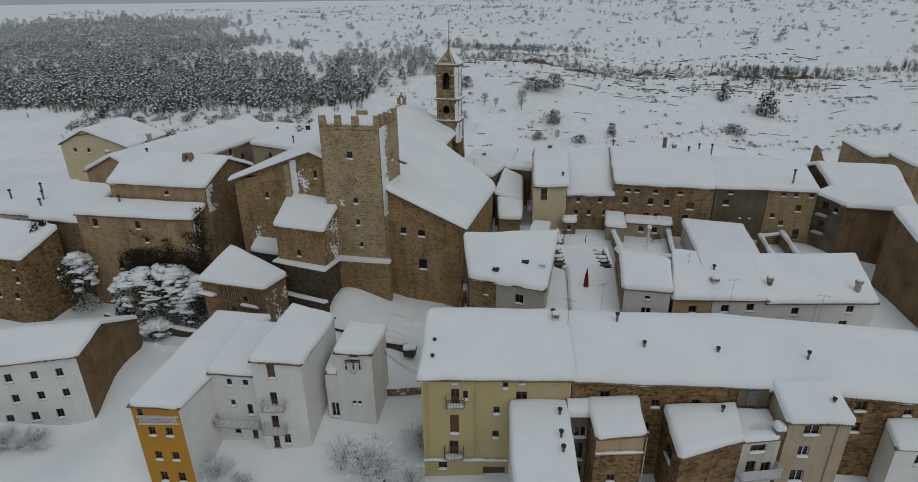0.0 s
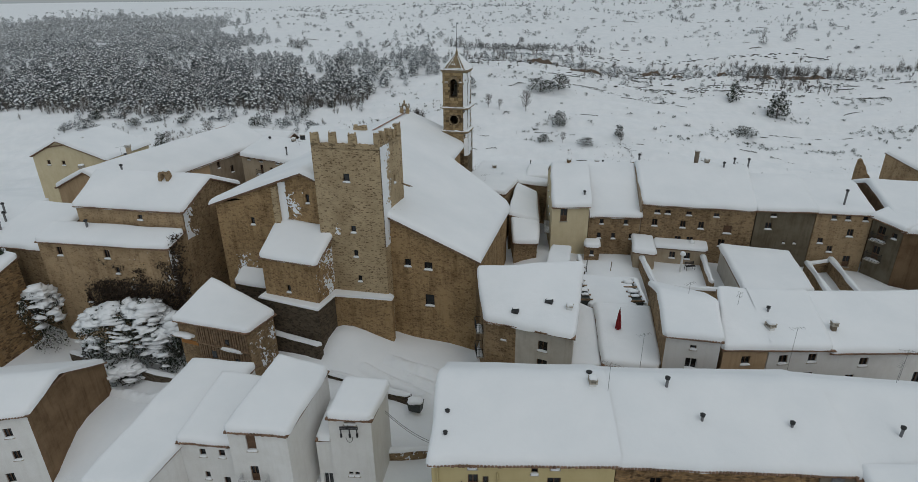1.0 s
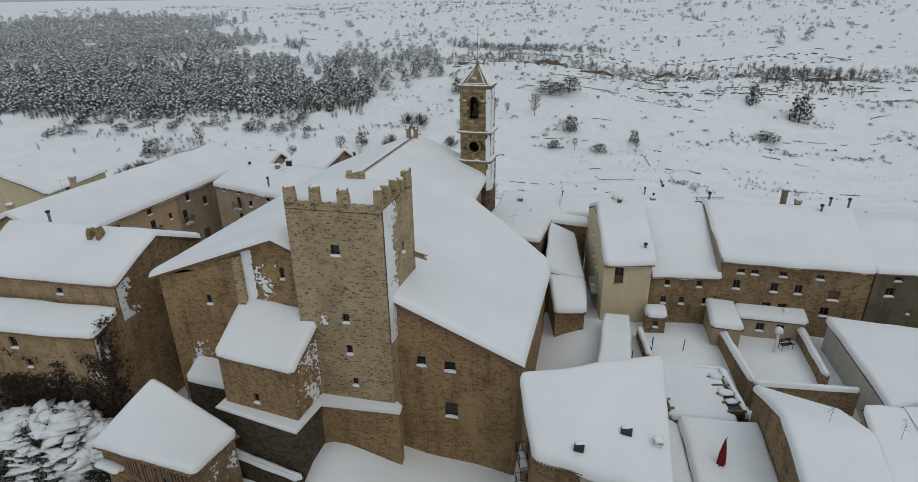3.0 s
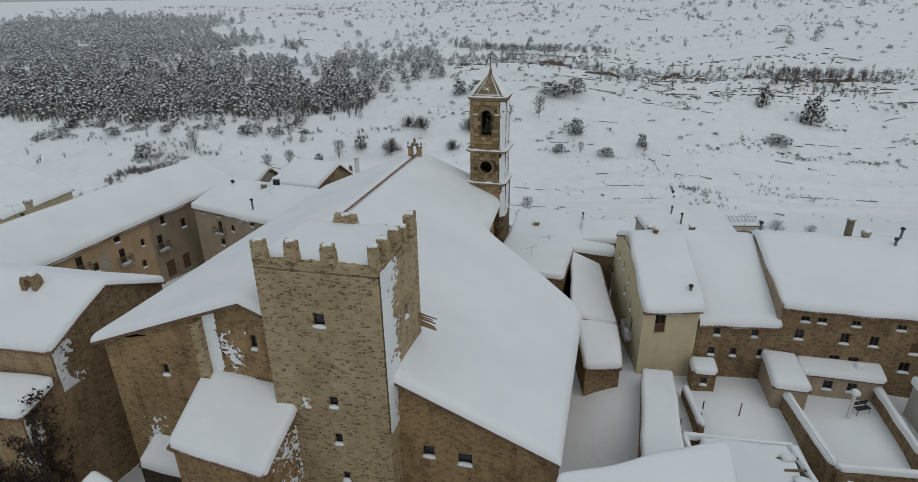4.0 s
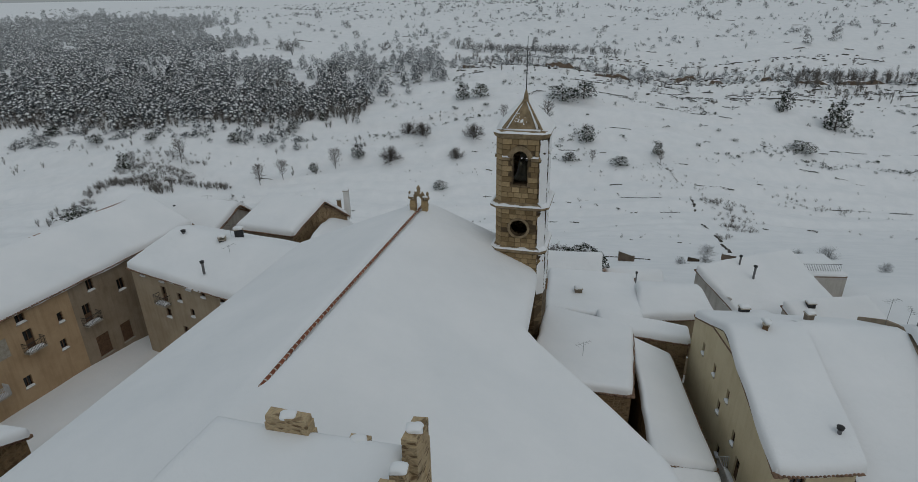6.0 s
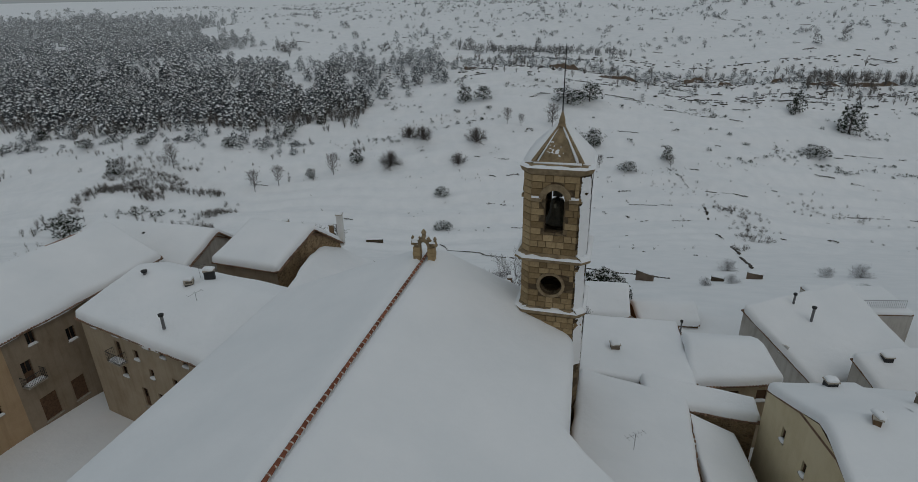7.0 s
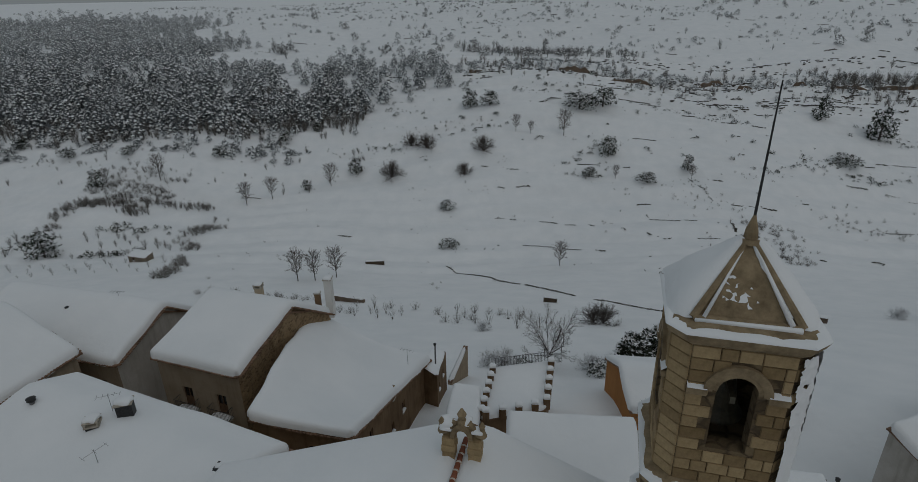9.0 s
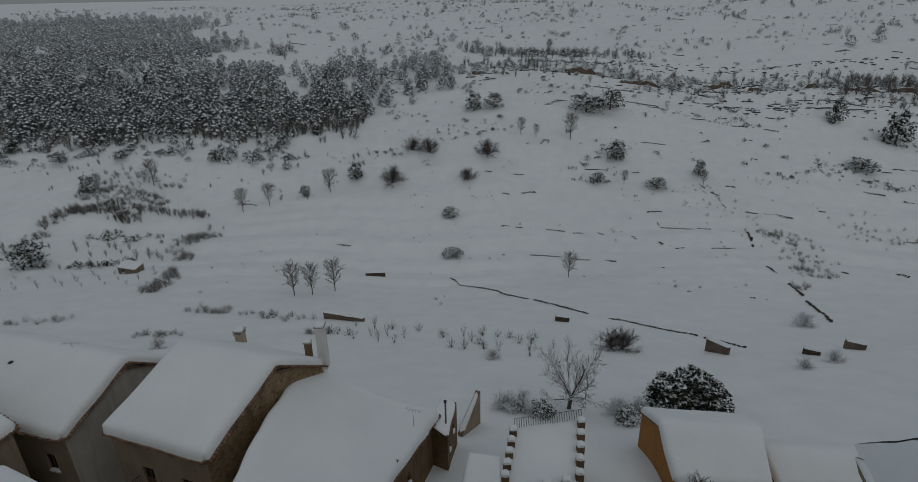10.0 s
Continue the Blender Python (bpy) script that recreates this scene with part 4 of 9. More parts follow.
    nrm = (b - a).cross(top - a).normalized()
    v, f = [], []
    n = 12
    for j in range(n + 1):
        y = 0.12 + 0.8 * j / n
        left = 0.93 - 0.5 * max(0.0, (y - 0.45)) - 0.06 * noise.noise(Vector((j * 0.7, 3, 1)))
        for k in range(5):
            p = a.lerp(b, left + (0.985 - left) * k / 4).lerp(top, y)
            v.append(BELFRY @ (p + nrm * (0.015 + 0.06 * math.sin(math.pi * k / 4))))
    f = [(j * 5 + k, j * 5 + k + 1, j * 5 + k + 6, j * 5 + k + 5) for j in range(n) for k in range(4)]
    under("cap_snow", mesh_of("cap_snow", v, f, SNOW, smooth=True), root)
    s = Soup()
    s.tube(BELFRY @ Vector((0, 0, tip - 0.2)), BELFRY @ Vector((0, 0, tip - 0.05)), 0.3, 0.26, 10)
    s.tube(BELFRY @ Vector((0, 0, tip - 0.05)), BELFRY @ Vector((0, 0, tip + 0.18)), 0.2, 0.19, 10)
    s.tube(BELFRY @ Vector((0, 0, tip + 0.18)), BELFRY @ Vector((0, 0, tip + 0.7)), 0.19, 0.04, 10)
    under("finial", s.mesh("finial", CARVED), root)
    s = Soup()
    s.tube(BELFRY @ Vector((0, 0, tip + 0.7)), BELFRY @ Vector((0.02, 0, tip + 4.6)), 0.045, 0.02, 6)
    under("spike", s.mesh("spike", IRON), root)
    # snow caught along the hips of the front face and on its sill
    for i, reach in ((0, 0.05), (1, 0.07)):
        side = 1 if i == 0 else -1
        foot = base[i] + Vector((side * 0.3, -0.02, 0.1))
        s = Soup()
        s.tube(BELFRY @ (foot + nrm * 0.03), BELFRY @ (foot.lerp(top, 0.92) + nrm * 0.03), reach * 1.3, reach * 0.5, 7)
        under("hip_snow", s.mesh("hip_snow", SNOW, True), root)
    s = Soup()
    s.tube(BELFRY @ (base[0] + Vector((0.05, -0.1, 0.02))), BELFRY @ (base[1] + Vector((-0.05, -0.1, 0.02))), 0.07, 0.11, 7)
    under("sill_snow", s.mesh("sill_snow", SNOW, True), root)
    turn = BELFRY.to_3x3()
    rise = (top - (base[0] + base[1]) / 2).normalized()
    plastered_snow(root, BELFRY @ (base[0].lerp(base[1], 0.24) + rise * 0.3), turn @ Vector((1, 0, 0)), turn @ nrm * 0.4, 1.6, 1.3, lambda x, z: -0.12 + 0.5 * abs(x - 0.5) + 0.5 * abs(z - 0.4), 51, 0.0, turn @ rise)
    # snow on the ledges: rounded rolls
    for r, c, z in ((R + 0.3, CUT, 26.05), (R + 0.36, CUT, 29.86), (R + 0.2, CUT, 35.75)):
        ring, inner = octagon(r, c, z), octagon(R - 0.1, CUT, z)
        for i in range(8):
            a, b = Vector(ring[i]), Vector(ring[(i + 1) % 8])
            a2, b2 = Vector(inner[i]), Vector(inner[(i + 1) % 8])
            h = (0.3 if i in (1, 2, 3) else 0.14) if z < 35 else 0.1
            v, n = [], 10
            for k in range(n + 1):
                o, q = a.lerp(b, k / n), a2.lerp(b2, k / n)
                hh = h * (0.8 + 0.6 * noise.noise(Vector((k * 0.4, i * 3.0, z))))
                for e, up in ((1.03, -0.03), (1.0, 0.45), (0.75, 0.9), (0.4, 1.05), (0.0, 1.2)):
                    w = q.lerp(o, e)
                    v.append(BELFRY @ (w + Vector((0, 0, hh * up))))
            f = [(k * 5 + e, k * 5 + e + 1, k * 5 + e + 6, k * 5 + e + 5) for k in range(n) for e in range(4)]
            under("ledge_snow", mesh_of("ledge_snow", v, f, SNOW, smooth=True), root)
    for lo, hi, r in ((22.0, 25.7, R + 0.12), (26.2, 29.5, R), (30.1, 35.3, R)):
        ring = octagon(r, CUT, 0)
        for i in (1, 2):
            a, b = BELFRY @ Vector(ring[i]), BELFRY @ Vector(ring[(i + 1) % 8])
            d = (b - a).normalized()
            plastered_snow(root, a + Vector((0, 0, lo)), d, Vector((d.y, -d.x, 0)), (b - a).length, hi - lo, (lambda x, z: -0.9 + 0.7 * z) if i == 1 else (lambda x, z: -0.7 + 0.9 * x), 41 + i)
    # band at the springing of the front arches, and the hood over the arch
    ring = octagon(R - 0.06, CUT, 0)
    for i in (0, 6):
        a, b = Vector(ring[i]), Vector(ring[(i + 1) % 8])
        d = (b - a).normalized()
        out = Vector((d.y, -d.x, 0))
        w = (b - a).length
        for x0, x1 in ((0.0, w / 2 - 0.86), (w / 2 + 0.86, w)):
            s = Soup()
            c = [a + d * x0, a + d * x1, a + d * x1 + out * 0.16, a + d * x0 + out * 0.16]
            s.add([BELFRY @ (p + Vector((0, 0, z))) for z in (33.62, 33.84) for p in c], [(3, 2, 1, 0), (4, 5, 6, 7), (0, 1, 5, 4), (1, 2, 6, 5), (2, 3, 7, 6), (3, 0, 4, 7)])
            band = under("impost", s.mesh("impost", CARVED), root)
            c = [a + d * x0, a + d * x1, a + d * x1 + out * 0.17, a + d * x0 + out * 0.17]
            s = Soup()
            s.add([BELFRY @ p for p in (c[0] + Vector((0, 0, 33.98)), c[1] + Vector((0, 0, 33.98)), c[2] + Vector((0, 0, 33.85)), c[3] + Vector((0, 0, 33.85)))], [(3, 2, 1, 0)])
            under("impost_snow", s.mesh("impost_snow", SNOW), band)
        s = Soup()
        n = 12
        v = []
        for k in range(n + 1):
            t = math.pi * k / n
            for r0, o in ((0.72, 0.13), (0.98, 0.15), (0.98, 0.0), (0.72, 0.0)):
                p = a + d * (w / 2 + r0 * math.cos(t)) + out * o
                v.append(BELFRY @ Vector((p.x, p.y, 33.8 + r0 * math.sin(t))))
        s.add(v, [(4 * k + e, 4 * k + (e + 1) % 4, 4 * k + 4 + (e + 1) % 4, 4 * k + 4 + e) for k in range(n) for e in range(4)])
        under("hood", s.mesh("hood", CARVED), root)
    return root


def build_bell_gable():
    """The small open gable at the far end of the ridge."""
    x, y = nave(1.28, 35.7)
    root = thing("bell_gable", (x, y, 27.5), "little stone bell gable with scrolls and finials under snow", "bell gable")
    m = Matrix.Translation((x, y, 28.35)) @ pose(0, 0, 0, 0, 0, -11.5) @ Matrix.Diagonal((0.8, 0.8, 0.84, 1))
    for side in (-1, 1):
        for k, (z0, z1, w) in enumerate(((-0.6, 0.45, 0.0), (0.45, 0.8, 0.03), (0.8, 1.2, 0.0))):
            s = Soup()
            a, b = sorted((side * (0.34 - w), side * (0.95 + w)))
            s.box((a, -0.3 - w, z0), (b, 0.3 + w, z1 - 0.02), m)
            under("pier_block", s.mesh("pier_block", ASHLAR), root)
        # scroll that sweeps from the arch down to the pier
        s = Soup()
        pts = [(0.3, 2.02), (0.48, 1.74), (0.7, 1.5), (0.98, 1.36), (1.1, 1.5)]
        for (px, pz), (qx, qz) in zip(pts, pts[1:]):
            s.tube(m @ Vector((side * px, 0, pz)), m @ Vector((side * qx, 0, qz)), 0.15, 0.13, 7)
        under("scroll", s.mesh("scroll", CARVED), root)
        v, f = lump(0.3, 0.24, 0.16, 4 + side)
        under("snow_cap", mesh_of("snow_cap", [m @ (p + Vector((side * 0.74, 0, 1.6))) for p in v], f, SNOW, smooth=True), root)
    n = 8
    for k in range(n):
        s = Soup()
        a0, a1 = math.pi * k / n, math.pi * (k + 1) / n
        q = [(0.34 * math.cos(a0), 1.2 + 0.5 * math.sin(a0)), (0.56 * math.cos(a0), 1.2 + 0.82 * math.sin(a0)), (0.56 * math.cos(a1), 1.2 + 0.82 * math.sin(a1)), (0.34 * math.cos(a1), 1.2 + 0.5 * math.sin(a1))]
        v = [m @ Vector((px, yy, pz)) for yy in (-0.26, 0.26) for px, pz in q]
        s.add(v, [(0, 1, 2, 3), (7, 6, 5, 4), (0, 4, 5, 1), (1, 5, 6, 2), (2, 6, 7, 3), (3, 7, 4, 0)])
        under("arch_stone", s.mesh("arch_stone", CARVED), root)
    for px, pz, sx, sz, k in ((-0.62, 1.62, 0.5, 0.5, 3), (0.12, 1.95, 0.3, 0.22, 6)):
        v, f = lump(sx, 0.32, sz, k, 0.3)
        under("snow_cap", mesh_of("snow_cap", [m @ (p + Vector((px, 0.16, pz))) for p in v], f, SNOW, smooth=True), root)
    for px, pz, r in ((-1.0, 1.62, 0.13), (0.98, 1.62, 0.13), (0, 2.02, 0.19)):
        s = Soup()
        s.tube(m @ Vector((px, 0, pz - 0.25)), m @ Vector((px, 0, pz + r)), r * 1.3, r * 0.8, 8)
        s.tube(m @ Vector((px, 0, pz + r)), m @ Vector((px, 0, pz + r * 2.4)), r * 0.6, r, 8)
        s.tube(m @ Vector((px, 0, pz + r * 2.4)), m @ Vector((px, 0, pz + r * 4)), r, 0.04, 8)
        under("finial", s.mesh("finial", CARVED), root)


build_church()
build_tower()
build_plinth()
build_belfry()
build_bell_gable()

# annexe at the foot of the tower
house("church_annexe", "small stone annexe with snowy tiled lean-to roof by the tower", [(-23.5, 69.7), (-16.7, 67.3), (-15.4, 71.5), (-22.3, 74.0)], 13.0, pitch(19.3, 19.4, 21.6, 22.0), STONE_CHURCH,
      row(0, 15.3, [3.3], 0.55, 0.95, "hole"), 0.4, 0.6, (0, 1), category="annexe")

house("buttress_base", "dark stone footing with a sloping snow ledge", [(-28.6, 73.0), (-24.3, 72.0), (-23.9, 74.0), (-28.0, 75.0)], 6.0, pitch(14.3, 14.1, 15.2, 15.4), STONE_DARK, over=0.2, snow=0.45, eaves=(), category="wall footing")

# ---- houses west of the church ----
big = house("stone_mansion", "large stone house with stepped snow-laden roofs and dark ivy", [(-49.5, 78.0), (-34.7, 75.4), (-31.8, 86.0), (-49.0, 89.0)], 6.0, ridge_across(22.6, 25.3, 22.8), OLD_RENDER, row(0, 21.2, [9.0], 0.7, 0.7, "hole"), 0.4, 0.6, (0, 1), sides={1: STONE_OLD})
house("", "", [(-53.4, 75.0), (-35.8, 72.5), (-34.8, 75.4), (-52.9, 78.3)], 6.0, pitch(19.0, 19.0, 20.2, 20.2), OLD_RENDER,
      row(0, 17.2, [2.8, 9.4], 0.8, 1.2, "wood") + row(0, 15.2, [10.3], 0.6, 0.9, "wood") + row(0, 10.8, [5.3], 0.8, 1.3, "wood"), 0.35, 0.6, (0,), parent=big, back=-0.1, sides={1: STONE_OLD})
house("stone_house", "low stone house with snow-covered tile roof", [(-62.5, 78.0), (-53.6, 76.0), (-52.5, 84.0), (-61.0, 86.0)], 6.5, pitch(17.3, 17.3, 20, 20), STONE_OLD, row(0, 13.8, [3.2], 0.8, 1.6, "wood") + row(0, 12.0, [1.5], 0.7, 0.9, "hole"))
house("stone_house", "small golden stone house with snowy roof below the mansion", [(-68, 70.4), (-57.7, 68.4), (-56.4, 74.6), (-66.5, 77.2)], 3.5, pitch(15.0, 15.0, 17.0, 17.0), STONE_GOLD, row(0, 13.3, [9.0], 0.5, 0.6, "wood") + row(0, 11.4, [9.0], 0.6, 0.9, "wood") + row(0, 12.2, [5.6], 0.7, 1.0, "wood") + row(0, 8.8, [5.0, 8.0], 0.7, 1.0, "wood"))
house("stone_house", "stone house with snow-covered roof and grey gable", [(-73, 82.0), (-64.0, 80.5), (-62.5, 90), (-71.5, 91.5)], 8.0, pitch(16.8, 16.8, 19, 19), OFFWHITE, row(0, 15.0, [3, 6], 0.7, 1.0, "wood"))
house("yellow_house", "pale yellow house with wide snow-covered gable roof", [(-78.5, 109.5), (-64.0, 107.5), (-62.5, 119), (-77, 121)], 9.0, ridge_back(21.0, 23.8, 20.8, 0.4), YELLOW, row(0, 19.4, [3, 6], 0.7, 0.9, "wood"))

house("plaza_house", "peach plaza house with iron balconies under snow", [(-53.0, 93.0), (-47.7, 111.5), (-60.2, 115.1), (-65.5, 96.6)], 9.0, ridge_across(19.0, 22.2, 19.2, 0.5), PEACH,
      row(0, 17.7, [14.2, 5.0], 0.9, 0.9) + row(0, 15.7, [17.8], 0.6, 1.1) + row(0, 14.8, [14.4, 6.0], 0.9, 2.0, "door", "balcony") + row(0, 12.8, [17.3], 0.7, 1.1) + row(0, 15.4, [10.5], 0.7, 1.2) + row(0, 16.2, [8.6], 0.9, 2.0, "door", "balcony") + row(0, 12.2, [9.6], 0.9, 2.0, "door", "white_balcony") + row(0, 11.2, [4, 13], 0.8, 1.2), 0.55, 0.7, (0,), right=0.3, joined="r")
house("plaza_house", "tan plaza house with arched doors and balcony", [(-47.7, 111.5), (-42.7, 128.4), (-55.2, 132.0), (-60.2, 115.1)], 9.0, ridge_across(19.0, 22.2, 19.2, 0.5), TAN,
      row(0, 17.3, [2.5], 0.8, 1.3) + row(0, 15.6, [6.0], 0.9, 1.4) + row(0, 14.1, [1.4], 0.9, 2.1, "door", "balcony") + row(0, 9.5, [2.2], 1.6, 2.5, "garage") + row(0, 9.5, [5.2], 1.4, 2.3, "garage"), 0.55, 0.7, (0, 1), left=0.0, joined="l")
house("plaza_house", "tan plaza house with snow-thick roof and iron balcony", [(-43.0, 115.2), (-27.5, 107.4), (-21.6, 116.3), (-38.6, 123.2)], 9.5, ridge_across(19.4, 21.2, 20.3, 0.7), BEIGE,
      row(0, 18.75, [1.9, 5.0, 9.1], 0.8, 0.5) + row(0, 18.4, [11.2, 14], 0.7, 0.8) + row(0, 16.4, [4.9], 0.8, 1.8, "door", "balcony") + row(0, 17.0, [7.35], 0.7, 1.0) + row(0, 14.5, [4.9], 0.8, 1.1) + row(0, 15.6, [8.95, 12.0], 0.6, 0.95) + row(0, 12.0, [7.2], 0.8, 2.0, "door") + row(0, 13.0, [9.4, 12.4], 0.7, 1.1), 0.5, 0.75, (0,))
# ---- houses on the far rim above the valley ----
house("rim_house", "grey house on the rim with deep snow on its roof", [(-58.0, 134.0), (-40.8, 130.0), (-38.2, 141.0), (-55.5, 145.5)], 5.0, ridge_across(16.9, 19.0, 15.2, 0.55), TAN, row(0, 13.3, [3, 7, 12, 15.6], 0.9, 1.6, "wood") + row(0, 10.0, [5, 13], 1.0, 1.9, "door", "balcony") + row(1, 14.6, [6.6], 0.6, 0.9, "hole"), 0.5, 0.7, (0, 1), right=0.25, sides={1: PALE_GREY})
house("rim_house", "dark stone house with snow roof and white chimney stack", [(-36.7, 129.2), (-28.9, 126.7), (-25.0, 140.0), (-33.0, 142.6)], 5.0, ridge_across(18.2, 20.1, 15.8, 0.55), STONE_OLD, row(0, 13.8, [2.6, 6], 1.0, 1.9, "door", "balcony"), 0.5, 0.75, (0, 1), right=0.25, sides={0: TAN})
house("rim_house", "brown house with one broad drifted snow roof", [(-26.6, 123.0), (-19.3, 122.3), (-15.4, 141.2), (-26.0, 140.6)], 5.0, lambda s, t: (17.2 - 2.4 * t) * (1 - s) + (16.1 - 6.8 * t) * s + 1.2 * math.sin(math.pi * t) * (1 - s) ** 3 - 0.6 * math.sin(math.pi * s) * (0.4 + t), BROWN, row(1, 12.6, [3.4, 8.8], 0.7, 1.1) + row(1, 9.4, [5, 8, 11], 0.7, 1.1) + row(0, 13.2, [4.4], 0.9, 1.7, "door"), 0.35, 0.75, (0, 1), cuts=(0.15, 0.3, 0.5, 0.7, 0.85))
house("rim_house", "narrow brown stepped house beside the drifted roof", [(-15.9, 139.6), (-14.3, 138.6), (-13.7, 144.4), (-15.3, 145.0)], 2.0, pitch(9.6, 9.2, 8.2, 8.2), BROWN, row(1, 6.6, [1.2, 3.6], 0.6, 0.9), 0.06, 0.16, ())
house("party_wall", "bare brown leaning end wall of a lost house", [(-13.7, 146.4), (-13.2, 146.2), (-11.3, 150.0), (-11.8, 150.2)], 0.0, pitch(2.6, 2.6, 5.2, 5.2), TAN, over=0.02, snow=0.06, eaves=(), category="wall")
house("low_house", "low white wing heaped with snow on the rim", [(-13.2, 127.8), (-10.3, 128.6), (-9.9, 133.4), (-12.3, 133.8)], 4.0, pitch(10.8, 10.8, 11.4, 11.4), OFFWHITE, over=0.2, snow=0.7, eaves=())
house("back_house", "house under one broad snow roof behind the church", [(-9.0, 112.4), (-0.6, 112.2), (0.5, 122.2), (-7.9, 122.8)], 7.0, pitch(16.6, 16.4, 17.2, 17.3), BROWN, over=0.3, snow=0.75, eaves=())
house("terrace_house", "low house with snow-covered roof terrace and jagged parapet", [(-9.9, 130.4), (-4.0, 131.8), (-2.6, 139.0), (-8.5, 137.8)], 3.5, pitch(10.6, 10.6, 10.6, 10.6), BROWN, over=0.1, snow=0.35, eaves=())
house("orange_house", "orange gabled house with smooth snow roof on the rim", [(4.8, 135.2), (12.2, 134.6), (13.4, 143.0), (4.4, 144.0)], 2.0, ridge_across(7.6, 9.6, 7.5), ORANGE, over=0.35, snow=0.6, eaves=())
house("low_shed", "low dark-gabled shed with deep snow on its roof", [(14.5, 137.0), (22, 136.5), (22.5, 142.0), (14.0, 142.5)], 1.0, ridge_across(5.2, 6.6, 5), BROWN, over=0.3, snow=0.6, eaves=())
house("back_house", "house with wide drifted snow roof beside the bell tower", [(1.0, 109.6), (9.9, 108.4), (11.6, 118.3), (2.6, 119.2)], 8.0, pitch(17.2, 16.6, 16.3, 16.6), BEIGE, over=0.3, snow=0.6, eaves=(1,))
house("back_house", "beige house with bulging snow roof and brown shutters", [(10.2, 109.5), (17.3, 109.9), (17.0, 115.0), (11.4, 115.6)], 8.0, ridge_across(16.2, 17.2, 16.6, 0.7), BEIGE, row(0, 14.4, [3.4, 5.8], 0.9, 1.1, "shutter") + row(0, 11.6, [2.4, 4.8], 0.9, 1.2), 0.4, 0.75)
house("grey_house", "grey rendered house with snow roof on the village edge", [(25.6, 117.5), (37.5, 120.0), (36.0, 131.5), (21.9, 126.1)], 3.0, pitch(10.0, 10.3, 13.3, 13.5), PALE_GREY, row(3, 11.2, [5.4], 0.8, 1.0, "hole") + row(0, 7.0, [3.0], 0.9, 1.2), 0.3, 0.7)
house("grey_house", "small grey gabled house with a fat snow roof", [(29.6, 112.4), (39.0, 113.4), (38.4, 119.0), (28.4, 117.4)], 4.0, pitch(11.0, 11.2, 13.2, 13.2), PALE_GREY, over=0.3, snow=0.7, eaves=(0,))
house("terrace_house", "low house with railed snowy roof terrace behind", [(35.0, 130.8), (44.0, 130.4), (44.5, 137.0), (34.6, 137.4)], 3.0, pitch(10.2, 10.2, 10.3, 10.3), PALE_GREY, over=0.1, snow=0.35, eaves=())

# ---- the row east of the church ----
house("pale_house", "pale yellow house with snow roof and iron balcony", [(11.9, 87.6), (17.2, 87.9), (19.0, 105.0), (13.4, 105.0)], 12.0, ridge_across(18.8, 22.0, 19.3, 0.61), YELLOW,
      row(0, 16.6, [1.7], 1.0, 1.9, "door") + row(3, 17.6, [3.2, 6.2, 9.4], 0.5, 1.0) + row(3, 15.6, [8.2, 11.6], 0.55, 1.1) + row(3, 13.6, [13.0], 0.8, 1.9, "door", "white_balcony") + row(3, 12.6, [9.6], 0.6, 1.0), 0.5, 0.6, left=0.08, right=0.3, joined="r")
house("stone_house", "narrow stone house with snow roof in the east row", [(17.3, 88.0), (24.4, 87.4), (26.2, 104.0), (19.0, 105.0)], 12.0, ridge_across(17.3, 22.0, 19, 0.62), STONE_OLD,
      row(0, 16.1, [1.8, 5.2], 0.6, 0.8) + row(0, 13.9, [1.6, 3.6, 6.1], 0.6, 0.9), 0.45, 0.6, left=0.0, joined="l")
house("stone_house", "stone house with brick lintels and snow roof", [(24.7, 87.7), (39.1, 84.8), (42.2, 100.4), (26.6, 103.5)], 12.0, ridge_across(19.2, 22.6, 19.0, 0.6), STONE_OLD,
      row(0, 17.9, [2.0, 3.4, 6.2, 9.8], 0.75, 0.6) + row(0, 16.0, [1.8, 5.6, 8.0], 0.75, 1.1) + row(0, 13.6, [5.2, 6.8, 11], 0.9, 1.1) + row(0, 15.6, [11.5], 1.1, 1.2, "shutter"), 0.4, 0.6)
house("grey_row_house", "grey rendered row house under deep snow", [(39.2, 84.7), (46.7, 84.0), (48.7, 98.6), (42.3, 100.2)], 11.5, ridge_across(19.3, 21.4, 18.8, 0.6), DRAB, row(0, 16.6, [1.8], 0.9, 1.0) + row(0, 18.4, [2.2], 0.7, 0.5) + row(0, 14.6, [4.2, 5.6], 0.3, 0.35), 0.4, 0.6)
house("brown_row_house", "patchy brown stone row house with small windows", [(46.8, 84.0), (53.5, 82.9), (56.6, 97.0), (48.8, 98.5)], 11.0, ridge_across(19.2, 20.9, 18.6, 0.6), OLD_RENDER, row(0, 18.3, [2.2, 3.9, 6.0], 0.65, 0.7) + row(0, 16.0, [4.6], 0.8, 1.1) + row(0, 14.8, [1.2], 0.7, 0.8) + row(0, 13.6, [2.6], 0.7, 0.9) + row(0, 11.6, [5.0], 0.9, 1.6, "door"), 0.4, 0.6)
